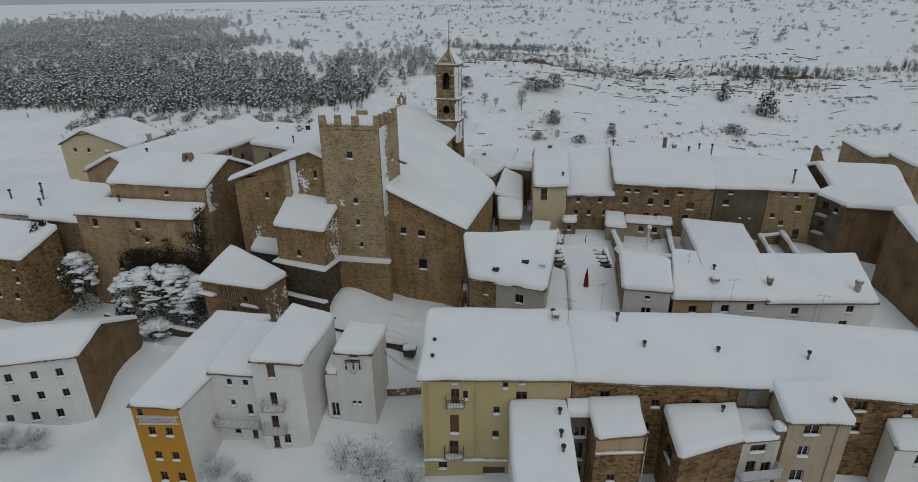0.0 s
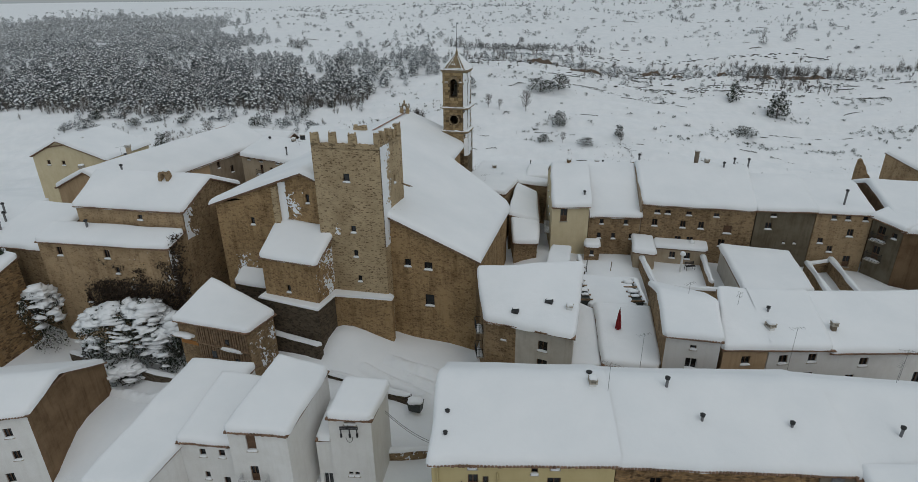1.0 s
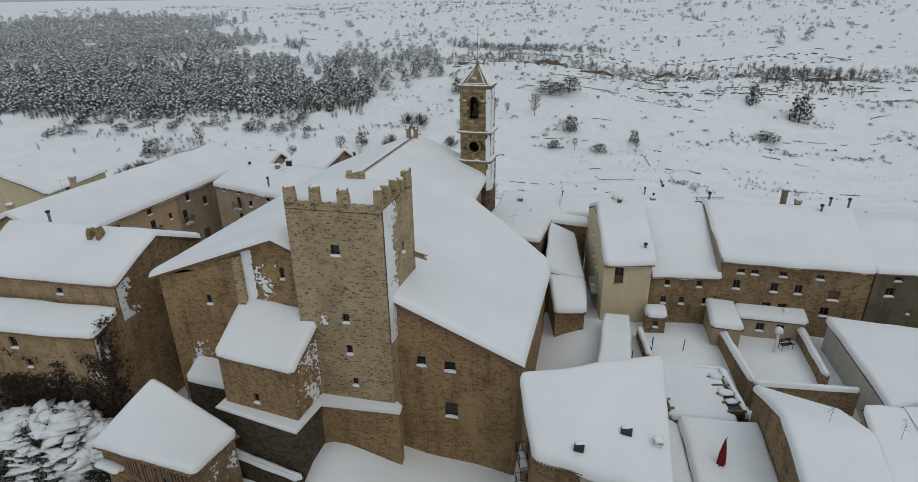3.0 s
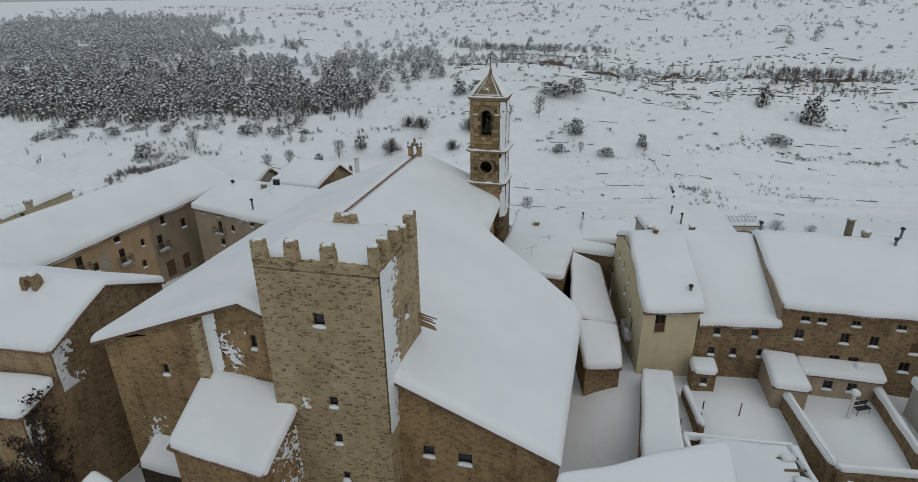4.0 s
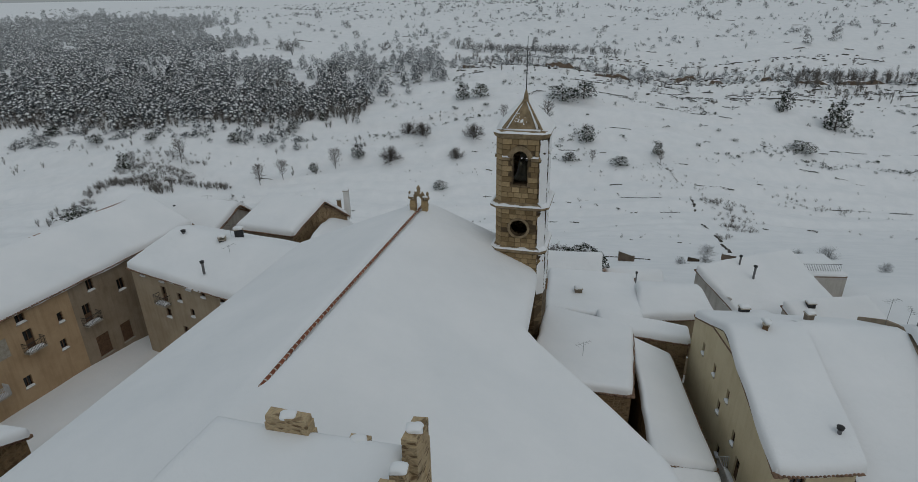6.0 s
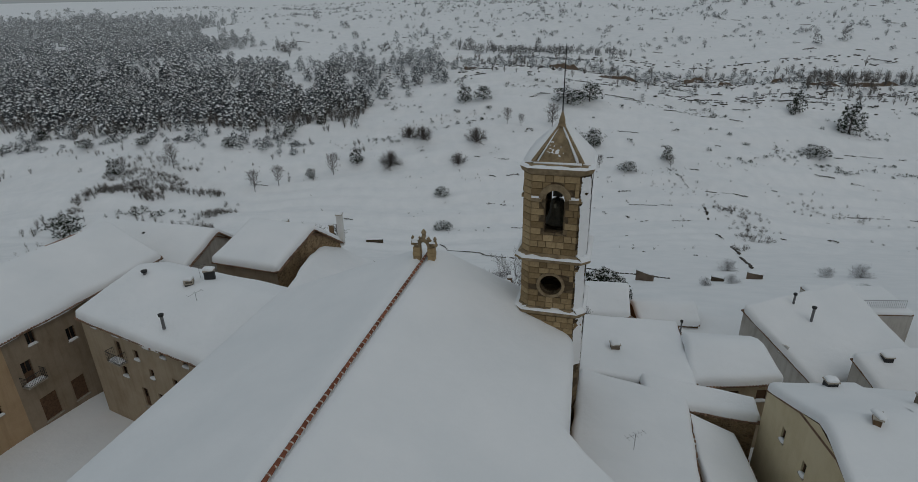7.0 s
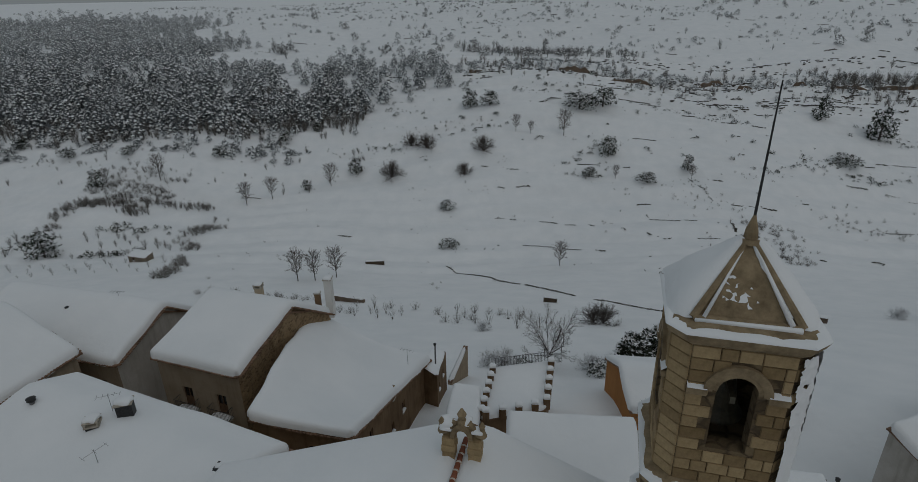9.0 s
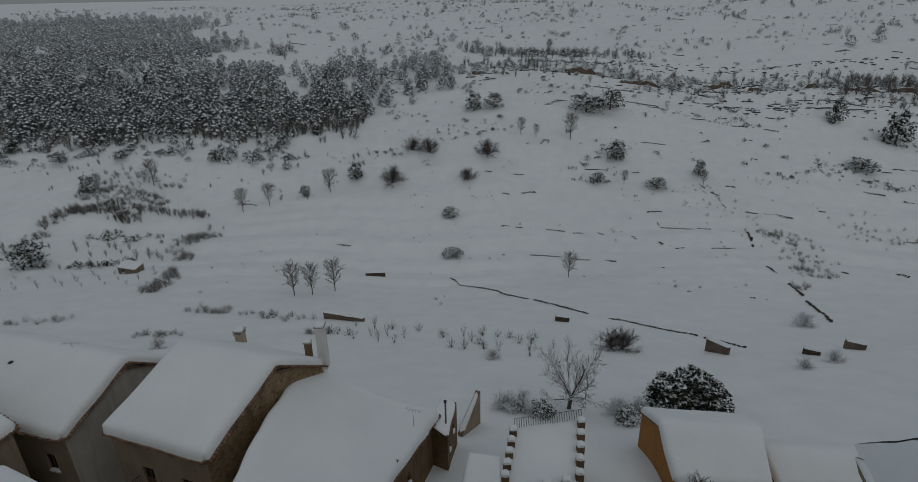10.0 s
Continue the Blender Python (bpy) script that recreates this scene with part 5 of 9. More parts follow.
house("balcony_house", "narrow grey-brown house front with small snowy balconies", [(53.62, 82.85), (55.36, 79.5), (58.4, 81.0), (56.6, 84.4)], 9.5, pitch(19.0, 18.5, 19.0, 19.4), DRAB, row(0, 16.2, [1.3], 0.9, 1.9, "door", "balcony") + row(0, 13.4, [1.3], 0.9, 1.9, "door", "balcony") + row(0, 16.9, [2.9], 0.6, 0.8), 0.7, 0.6)
house("brown_house", "tall brown rendered house with broad snow roof", [(55.4, 79.4), (64.0, 77.2), (69.0, 93.0), (58.5, 96.0)], 9.5, ridge_across(18.2, 21.2, 19.4, 0.7), BROWN, over=0.5, snow=0.7)
# houses along the rim behind the east row
house("rim_barn", "brown barn with a humped snow roof behind the row", [(77.7, 108.0), (84.0, 108.0), (86.0, 116.0), (74.7, 113.0)], 7.0, pitch(17.9, 18.1, 20.3, 19.9), OLD_RENDER, row(0, 15.4, [2.4], 1.6, 0.8), 0.2, 0.5, ())
house("rim_barn", "ochre-brown stone barn with a broken gable behind the row", [(78.4, 98.4), (90.0, 97.0), (91.0, 105.0), (76.0, 101.6)], 7.0, pitch(18.8, 18.8, 20.4, 20.2), OLD_RENDER, (), 0.2, 0.5, ())
house("brown_house", "tall brown side-walled house close to the white row", [(58.7, 58.0), (74.7, 56.0), (75.7, 74.0), (56.7, 72.0)], 7.0, pitch(13.2, 13.2, 20.2, 20.2), BROWN, row(3, 12.0, [8.0], 0.8, 1.1), over=0.4, snow=0.7, left=0.1)

# ---- yards and low houses between ----
house("corner_house", "white and stone corner house under thick snow", [(2.0, 62.9), (10.5, 59.3), (13.4, 72.0), (1.4, 67.6)], 8.0, pitch(15.1, 15.6, 17.0, 18.6), OFFWHITE, row(0, 13.2, [2.0], 0.6, 0.8, "hole") + row(0, 12.9, [6.2], 1.0, 1.2) + row(0, 10.0, [6.2], 1.1, 1.9, "door", "balcony") + row(3, 12.6, [2.2], 0.9, 1.9, "door", "balcony") + row(3, 9.6, [2.4], 0.9, 1.9, "door", "balcony"), 0.4, 0.6, sides={3: STONE_OLD})
house("low_house", "low white house with drooping snow roof by the red flag", [(14.0, 60.2), (19.4, 59.6), (20.6, 68.4), (14.8, 69.0)], 7.5, pitch(11.6, 11.6, 13.2, 13.2), WHITE, row(0, 9.6, [2.4, 4], 1.0, 1.2), 0.4, 0.6)
house("low_house", "flat snow-covered shed between white houses", [(10.8, 60.5), (13.8, 60.3), (14.6, 69.0), (12.6, 71.0)], 7.5, pitch(11.0, 11.0, 12.6, 12.6), WHITE, over=0.2, snow=0.5, eaves=())
house("white_house", "white two-storey house with rounded snow roof", [(19.5, 59.2), (24.4, 58.2), (26.2, 67.4), (21.2, 70.4)], 7.5, ridge_across(15.7, 17.2, 15.4, 0.5), WHITE, row(0, 14.4, [2.6], 0.6, 0.5) + row(0, 12.2, [2.6], 1.1, 1.2, "white"), 0.4, 0.6, sides={3: STONE_OLD})
house("peach_house", "narrow peach house squeezed into the white row under snow", [(24.9, 58.4), (29.4, 58.8), (29.8, 66.2), (26.9, 66.0)], 7.5, pitch(14.7, 14.4, 16.6, 17.0), PEACH, row(0, 12.7, [2.4], 0.9, 1.0) + row(0, 10.2, [1.6, 3.4], 0.8, 1.1), 0.4, 0.6, right=0.3, joined="r", group="white row")
house("white_row_house", "white row house with long thick snow roof", [(29.5, 58.8), (36.0, 59.4), (36.8, 66.6), (29.9, 66.2)], 7.5, pitch(14.4, 14.0, 16.2, 16.6), WHITE, row(0, 12.6, [1.6, 4.6], 0.9, 1.0) + row(0, 10.2, [1.4, 4.6], 1.0, 1.2), 0.4, 0.6, left=0.0, right=0.0, joined="l", group="white row")
house("white_row_house", "white row house at the lane end under thick snow", [(36.0, 59.5), (49.2, 60.5), (50.2, 67.6), (36.8, 66.7)], 7.5, pitch(13.6, 13.1, 15.6, 16.0), WHITE, row(0, 11.8, [3.6, 10.2], 0.9, 1.0) + row(0, 9.2, [2.6, 9.8], 1.0, 1.6), 0.4, 0.6, group="white row")
house("courtyard_house", "low house with blanket of snow in the courtyard", [(32.2, 69.8), (40.8, 71.8), (42.0, 80.4), (34.2, 82.6)], 9.0, pitch(14.0, 13.7, 14.7, 14.7), OFFWHITE, row(0, 12.6, [2.6], 0.9, 1.0), 0.35, 0.6)
house("courtyard_roof", "flat courtyard roof under a quilt of snow", [(14.3, 70.2), (19.6, 69.6), (20.6, 76.6), (14.4, 77.6)], 9.5, pitch(12.6, 12.6, 12.7, 12.7), STONE_OLD, over=0.25, snow=0.5, eaves=(0,))
house("lane_house", "broad snow-covered lean-to between church and bell tower", [(-2.3, 95.6), (5.6, 95.8), (8.4, 106.2), (0.9, 109.2)], 11.0, pitch(19.3, 17.9, 16.9, 17.6), STONE_OLD, over=0.15, snow=0.65, eaves=(0, 1), back=0.3)
house("lane_house", "narrow stone lane house with sliding snow", [(6.0, 90.9), (10.4, 91.3), (11.6, 104.8), (8.2, 105.4)], 11.0, pitch(16.5, 15.1, 15.0, 16.5), STONE_OLD, over=0.3, snow=0.6, eaves=(0, 1))
house("lane_roof", "low strip roof with a bulging snow load", [(5.6, 106.5), (13.3, 105.2), (13.7, 107.0), (5.8, 109.0)], 11.0, pitch(16.9, 16.3, 16.5, 17.2), STONE_OLD, over=0.3, snow=0.65)
house("lane_roof", "long narrow lane roof smothered in snow", [(8.8, 74.2), (11.8, 73.8), (14.6, 85.6), (11.9, 86.0)], 9.5, pitch(13.3, 13.2, 13.3, 13.4), STONE_OLD, over=0.15, snow=0.5, eaves=())
house("stone_hut", "tiny stone hut with thick snow hat in the yard", [(16.5, 85.5), (18.5, 85.2), (18.8, 87.0), (16.8, 87.3)], 11.8, pitch(13.6, 13.6, 13.7, 13.7), STONE_OLD, row(0, 12.3, [1.0], 0.6, 0.8, "wood"), 0.2, 0.55, ())
house("yard_porch", "porch roof heaped with snow against the stone house", [(22.8, 83.2), (25.6, 82.8), (26.2, 86.9), (23.6, 87.4)], 11.6, pitch(13.8, 13.6, 14.2, 14.3), BEIGE, row(1, 11.9, [2.0], 0.8, 1.6, "door"), 0.3, 0.6, ())
house("yard_lean_to", "low pantry roof under snow along the stone house", [(26.4, 85.6), (33.0, 84.2), (33.4, 85.9), (26.8, 87.2)], 11.4, pitch(13.5, 13.5, 13.9, 13.9), BEIGE, row(0, 12.0, [2.4, 4.4], 0.8, 1.0), 0.3, 0.45, ())
house("lane_house", "little stone house in the lane beside the church", [(6.4, 85.0), (9.7, 85.6), (10.4, 90.8), (6.4, 90.6)], 11.0, pitch(14.4, 14.0, 15.0, 15.8), STONE_OLD, row(1, 12.2, [1.5], 0.7, 1.6, "wood"), over=0.3, snow=0.6)

# ---- timber-fronted house and the white houses below the church ----
house("timber_house", "half-derelict timber and brick house with snow roof", [(-32.6, 65.9), (-23.4, 62.7), (-22.0, 66.8), (-30.0, 70.3)], 6.5, pitch(13.3, 13.7, 13.5, 15.8), STONE_OLD, over=0.5, snow=0.55, eaves=(0, 1))
house("white_block", "long white three-storey house with brown gable under snow", [(-62.0, 50.3), (-42.8, 54.7), (-41.6, 64.8), (-62.0, 61.5)], -0.5, ridge_across(9.3, 10.9, 8.2, 0.42), WHITE,
      row(0, 6.8, [2.0, 4.6, 7.2, 9.8, 12.4, 15.0, 17.6], 0.75, 1.15) + row(0, 4.0, [2.0, 4.6, 7.2, 9.8, 12.4, 15.0, 17.6], 0.75, 1.15) + row(0, 1.2, [3.3, 5.9, 8.5, 11.1, 13.7, 16.3], 0.8, 1.3), 0.4, 0.6, sides={1: BROWN})
house("ochre_house", "ochre-fronted white house with balustraded attic under snow", [(-31.2, 45.5), (-26.3, 45.2), (-22.0, 60.0), (-28.5, 60.5)], 0.0, pitch(10.0, 9.9, 11.2, 11.4), WHITE, row(0, 6.3, [1.6, 3.4], 0.75, 1.1) + row(0, 3.2, [1.6, 3.4], 0.75, 1.1) + row(0, 0.3, [1.6, 3.5], 0.8, 1.3), over=0.3, snow=0.6, sides={0: OCHRE})
house("white_house", "white house with two balconies and snow roof", [(-25.0, 49.6), (-19.4, 49.2), (-18.4, 56.0), (-23.8, 57.0)], 1.8, pitch(10.9, 10.7, 12.2, 12.4), WHITE, row(0, 9.3, [2.0, 3.75], 0.58, 0.85) + row(0, 6.7, [2.0], 0.5, 0.85) + row(0, 5.6, [3.75], 0.6, 1.45) + row(0, 2.9, [1.9], 0.7, 1.4) + row(0, 2.0, [3.8], 0.6, 1.8, "door"), 0.3, 0.6)
house("white_house", "tall narrow white house with stacked balconies", [(-19.8, 48.2), (-14.8, 48.1), (-13.2, 56.0), (-17.8, 56.6)], 1.6, pitch(13.3, 13.0, 13.6, 14.6), WHITE, row(0, 11.2, [1.9], 0.8, 1.75, "shutter") + row(0, 7.75, [1.75], 0.72, 1.75, "door", "white_balcony") + row(0, 4.8, [1.5], 0.75, 1.75, "door", "white_balcony") + row(0, 2.4, [1.3], 0.65, 1.7, "door") + row(0, 2.8, [2.5], 0.7, 1.35), 0.3, 0.6)
house("white_tower_house", "slim white tower house with snow cap", [(-12.0, 50.6), (-8.2, 50.4), (-7.4, 55.0), (-11.3, 55.3)], 2.8, pitch(12.7, 12.6, 12.8, 13.0), WHITE, row(0, 6.1, [1.57, 2.15], 0.42, 0.52) + row(0, 12.0, [1.95], 1.0, 0.42, "shutter"), 0.3, 0.6)
house("white_annexe", "narrow whitewashed annexe with a tongue of snow", [(-13.4, 50.9), (-12.05, 50.8), (-11.4, 54.6), (-12.8, 54.8)], 2.8, pitch(9.9, 10.0, 11.2, 11.0), WHITE, row(0, 4.2, [0.75], 0.9, 1.9, "white"), 0.15, 0.5, (), category="annexe", right=0.0, joined="r")
# ---- long row in front ----
house("cream_house", "cream rendered row house with iron balconies under snow", [(-2.4, 43.2), (11.0, 43.2), (11.0, 54.0), (-1.6, 54.4)], 3.0, ridge_across(14.95, 17.6, 15.2, 0.6), CREAM,
      row(0, 12.25, [3.05], 0.75, 1.6, "door", "balcony") + row(0, 8.75, [2.95], 0.8, 2.2, "shutter") + row(0, 6.35, [2.86], 0.85, 1.6, "door", "balcony") + row(0, 12.66, [3.98], 0.44, 1.0) + row(0, 14.4, [3.0, 9.05], 0.62, 0.42) + row(0, 13.9, [7.56], 0.48, 0.72) + row(0, 12.55, [9.02], 1.0, 1.05) + row(0, 11.03, [6.8], 0.57, 0.88) + row(0, 8.27, [6.75], 0.6, 0.88) + row(0, 4.45, [1.76], 0.8, 0.95) + row(0, 2.9, [6.65], 2.1, 1.9, "garage"), 0.4, 0.7, right=0.3, joined="r")
house("stone_row_house", "stone row house with snow-loaded roof", [(11.1, 43.3), (28.2, 43.3), (28.2, 54.6), (11.1, 54.0)], 2.0, ridge_across(14.8, 17.45, 15.0, 0.6, -0.7), STONE_GOLD, row(0, 12.5, [3.0], 0.9, 1.1) + row(0, 11.8, [7.6, 11.2], 0.75, 0.9) + row(0, 9.0, [7.0], 0.7, 1.1), 0.4, 0.7, left=0.0, right=0.3, joined="lr")
house("stone_row_house", "stone row house with low snow eave", [(28.3, 43.3), (46.0, 43.3), (46.0, 54.6), (28.3, 54.6)], 2.0, ridge_across(13.85, 16.62, 14.2, 0.6, -1.6), STONE_GOLD, row(0, 11.5, [8.7], 1.1, 1.1) + row(0, 9.1, [8.6], 1.2, 1.15) + row(0, 11.0, [13], 0.8, 0.7), 0.4, 0.7, left=0.0, joined="l")
house("beige_wing", "beige rendered wing with rows of windows and snow roof", [(28.8, 40.0), (34.0, 40.0), (34.0, 43.2), (28.8, 43.2)], 2.0, pitch(13.1, 13.0, 14.0, 14.1), BEIGE, row(0, 11.7, [2.05], 1.4, 1.15, "white") + row(0, 9.35, [1.8], 0.95, 1.15, "white") + row(0, 6.5, [1.8], 1.2, 1.35, "white"), 0.3, 0.6, joined="b", back=0.5)
house("lean_to", "snow-buried lean-to against the cream house", [(5.6, 33.0), (10.4, 33.0), (10.6, 43.1), (5.6, 43.1)], 2.0, pitch(10.6, 10.6, 12.3, 12.3), WHITE, over=0.25, snow=0.6, eaves=())
house("lean_to", "stone outbuilding with snowy lean-to roof", [(12.6, 39.2), (16.7, 39.4), (16.9, 43.1), (12.6, 43.1)], 2.0, pitch(11.95, 12.2, 12.9, 12.7), STONE_GOLD, row(0, 7.0, [1.6], 0.7, 0.9), over=0.25, snow=0.5, left=0.1)
house("glazed_gallery", "dark glazed gallery squeezed between two lean-to roofs", [(10.66, 42.0), (12.55, 42.0), (12.55, 43.1), (10.66, 43.1)], 2.0, pitch(11.9, 12.0, 12.6, 12.6), STONE_GREY, row(0, 9.5, [1.2], 1.1, 1.2, "white") + row(0, 6.9, [0.95], 1.3, 2.0) + row(0, 4.2, [0.95], 1.3, 2.0), over=0.3, snow=0.55, left=0.0, right=0.0, joined="lr", category="gallery", eaves=())
house("outbuilding", "rough stone outbuilding with sagging snow roof", [(19.5, 38.3), (24.9, 39.4), (25.6, 43.1), (19.5, 43.1)], 2.0, pitch(10.7, 11.6, 12.2, 11.9), STONE_GOLD, row(3, 8.2, [2.2], 1.6, 1.6), over=0.25, snow=0.55, right=0.0, joined="r")
house("terrace_annexe", "off-white annexe with railed roof terrace and balcony in snow", [(25.0, 39.45), (28.4, 39.9), (28.7, 43.1), (25.7, 43.1)], 2.0, pitch(11.4, 11.4, 11.7, 11.7), OFFWHITE, row(0, 10.1, [1.5], 1.4, 0.85, "wood") + row(0, 7.3, [1.2], 0.9, 1.9, "door") + row(0, 7.6, [2.6], 0.9, 1.3), over=0.15, snow=0.4, left=0.0, joined="l", eaves=(), category="annexe")
house("shed", "small white shed with domed snow roof", [(39.2, 40.9), (42.8, 40.9), (43.2, 43.2), (39.6, 43.2)], 5.5, pitch(9.5, 9.4, 10.4, 10.4), WHITE, row(0, 7.6, [2.4], 0.9, 1.2), over=0.25, snow=0.55, eaves=(), category="shed")

# ---- small things on roofs and in the yards ----
def snow_hat(parent, x, y, z, sx, sy, h, seed=0, name="snow_cap"):
    v, f = lump(sx, sy, h, seed)
    return under(name, mesh_of(name, [(p.x + x, p.y + y, p.z + z) for p in v], f, SNOW, smooth=True), parent)


def chimney(x, y, z, w=0.55, d=0.55, tall=1.2, mat=None, label="rendered chimney stack with a cap of snow", turn=0.0, pots=True):
    mat = mat or BEIGE
    root = thing("chimney", (x, y, z), label, "chimney")
    m = Matrix.Translation((x, y, z)) @ pose(0, 0, 0, 0, 0, turn)
    s = Soup()
    s.box((-w / 2, -d / 2, -1.2), (w / 2, d / 2, tall), m)
    under("flue", s.mesh("flue", mat), root)
    s = Soup()
    s.box((-w / 2 - 0.07, -d / 2 - 0.07, tall), (w / 2 + 0.07, d / 2 + 0.07, tall + 0.1), m)
    if pots:
        for a, b in ((-1, -1), (1, -1), (1, 1), (-1, 1)):
            s.box((a * w / 2 - 0.06, b * d / 2 - 0.06, tall + 0.1), (a * w / 2 + 0.06, b * d / 2 + 0.06, tall + 0.32), m)
        s.box((-w / 2 - 0.08, -d / 2 - 0.08, tall + 0.32), (w / 2 + 0.08, d / 2 + 0.08, tall + 0.4), m)
    under("cap", s.mesh("cap", SILL), root)
    snow_hat(root, x, y, z + tall + (0.4 if pots else 0.1), w / 2 + 0.05, d / 2 + 0.05, 0.22, int(x * 3))
    return root


def vent(x, y, z, tall=0.9, r=0.1, label="dark metal flue pipe with a cowl"):
    root = thing("flue_pipe", (x, y, z), label, "flue pipe")
    s = Soup()
    s.tube((x, y, z - 0.8), (x + 0.02, y, z + tall), r, r, 8)
    under("pipe", s.mesh("pipe", METAL), root)
    s = Soup()
    s.tube((x, y, z + tall + 0.03), (x, y, z + tall + 0.2), r * 1.7, r * 1.5, 8)
    s.tube((x, y, z + tall + 0.2), (x, y, z + tall + 0.3), r * 1.9, r * 0.3, 8)
    under("cowl", s.mesh("cowl", IRON), root)


def aerial(x, y, z, tall=2.2, turn=0.0, bars=5):
    root = thing("roof_aerial", (x, y, z), "thin metal television aerial on a roof", "aerial")
    s = Soup()
    s.tube((x, y, z - 0.8), (x, y, z + tall), 0.018, 0.014, 5)
    under("mast", s.mesh("mast", METAL), root)
    m = Matrix.Translation((x, y, z + tall - 0.15)) @ pose(0, 0, 0, 0, 0, turn)
    s = Soup()
    s.tube(m @ Vector((-0.7, 0, 0)), m @ Vector((0.7, 0, 0.05)), 0.011, n=4)
    for i in range(bars):
        k = -0.65 + 1.3 * i / (bars - 1)
        s.tube(m @ Vector((k, -0.3 + 0.02 * i, 0)), m @ Vector((k, 0.3 - 0.02 * i, 0)), 0.008, n=4)
    under("antenna", s.mesh("antenna", METAL), root)


def yard_wall(p, q, low, top, thick=0.5, label="rough stone yard wall with a thick ridge of snow", mat=None, snow=0.4):
    p, q = Vector((*p, 0)), Vector((*q, 0))
    d = (q - p).normalized()
    nrm = Vector((-d.y, d.x, 0)) * thick / 2
    c = [tuple((a + b).xy) for a, b in ((p, -nrm), (q, -nrm), (q, nrm), (p, nrm))]
    root = thing("yard_wall", ((p + q) / 2).xy.to_tuple() + (low,), label, "wall")
    s = Soup()
    n = max(2, int((q - p).length / 1.2))
    for i in range(n):
        a, b = p.lerp(q, i / n), p.lerp(q, (i + 1) / n)
        s.prism([tuple((e + k).xy) for e, k in ((a, -nrm), (b, -nrm), (b, nrm), (a, nrm))], low, top + rnd(-0.04, 0.04))
    under("masonry", s.mesh("masonry", mat or STONE_OLD), root)
    v, f = snow_blanket(c, lambda a, b: top, 0.12, snow, int(p.x))
    under("snow_ridge", mesh_of("snow_ridge", v, f, SNOW, smooth=True), root)


def roof_hatch(x, y, z, w=0.7, h=0.5, turn=0.0, label="small dark roof light half covered by snow"):
    root = thing("roof_light", (x, y, z), label, "roof light")
    m = Matrix.Translation((x, y, z)) @ pose(0, 0, 0, 18, 0, turn)
    s = Soup()
    s.box((-w / 2, -h / 2, -0.6), (w / 2, h / 2, 0.1), m)
    under("casing", s.mesh("casing", IRON), root)
    s = Soup()
    s.box((-w / 2 + 0.06, -h / 2 + 0.06, 0.1), (w / 2 - 0.06, h / 2 - 0.06, 0.115), m)
    under("pane", s.mesh("pane", GLASS), root)
    snow_hat(root, x + 0.1, y + h * 0.45, z + 0.05, w * 0.5, h * 0.3, 0.2, int(x * 5))


def find(name):
    return bpy.data.objects[name]


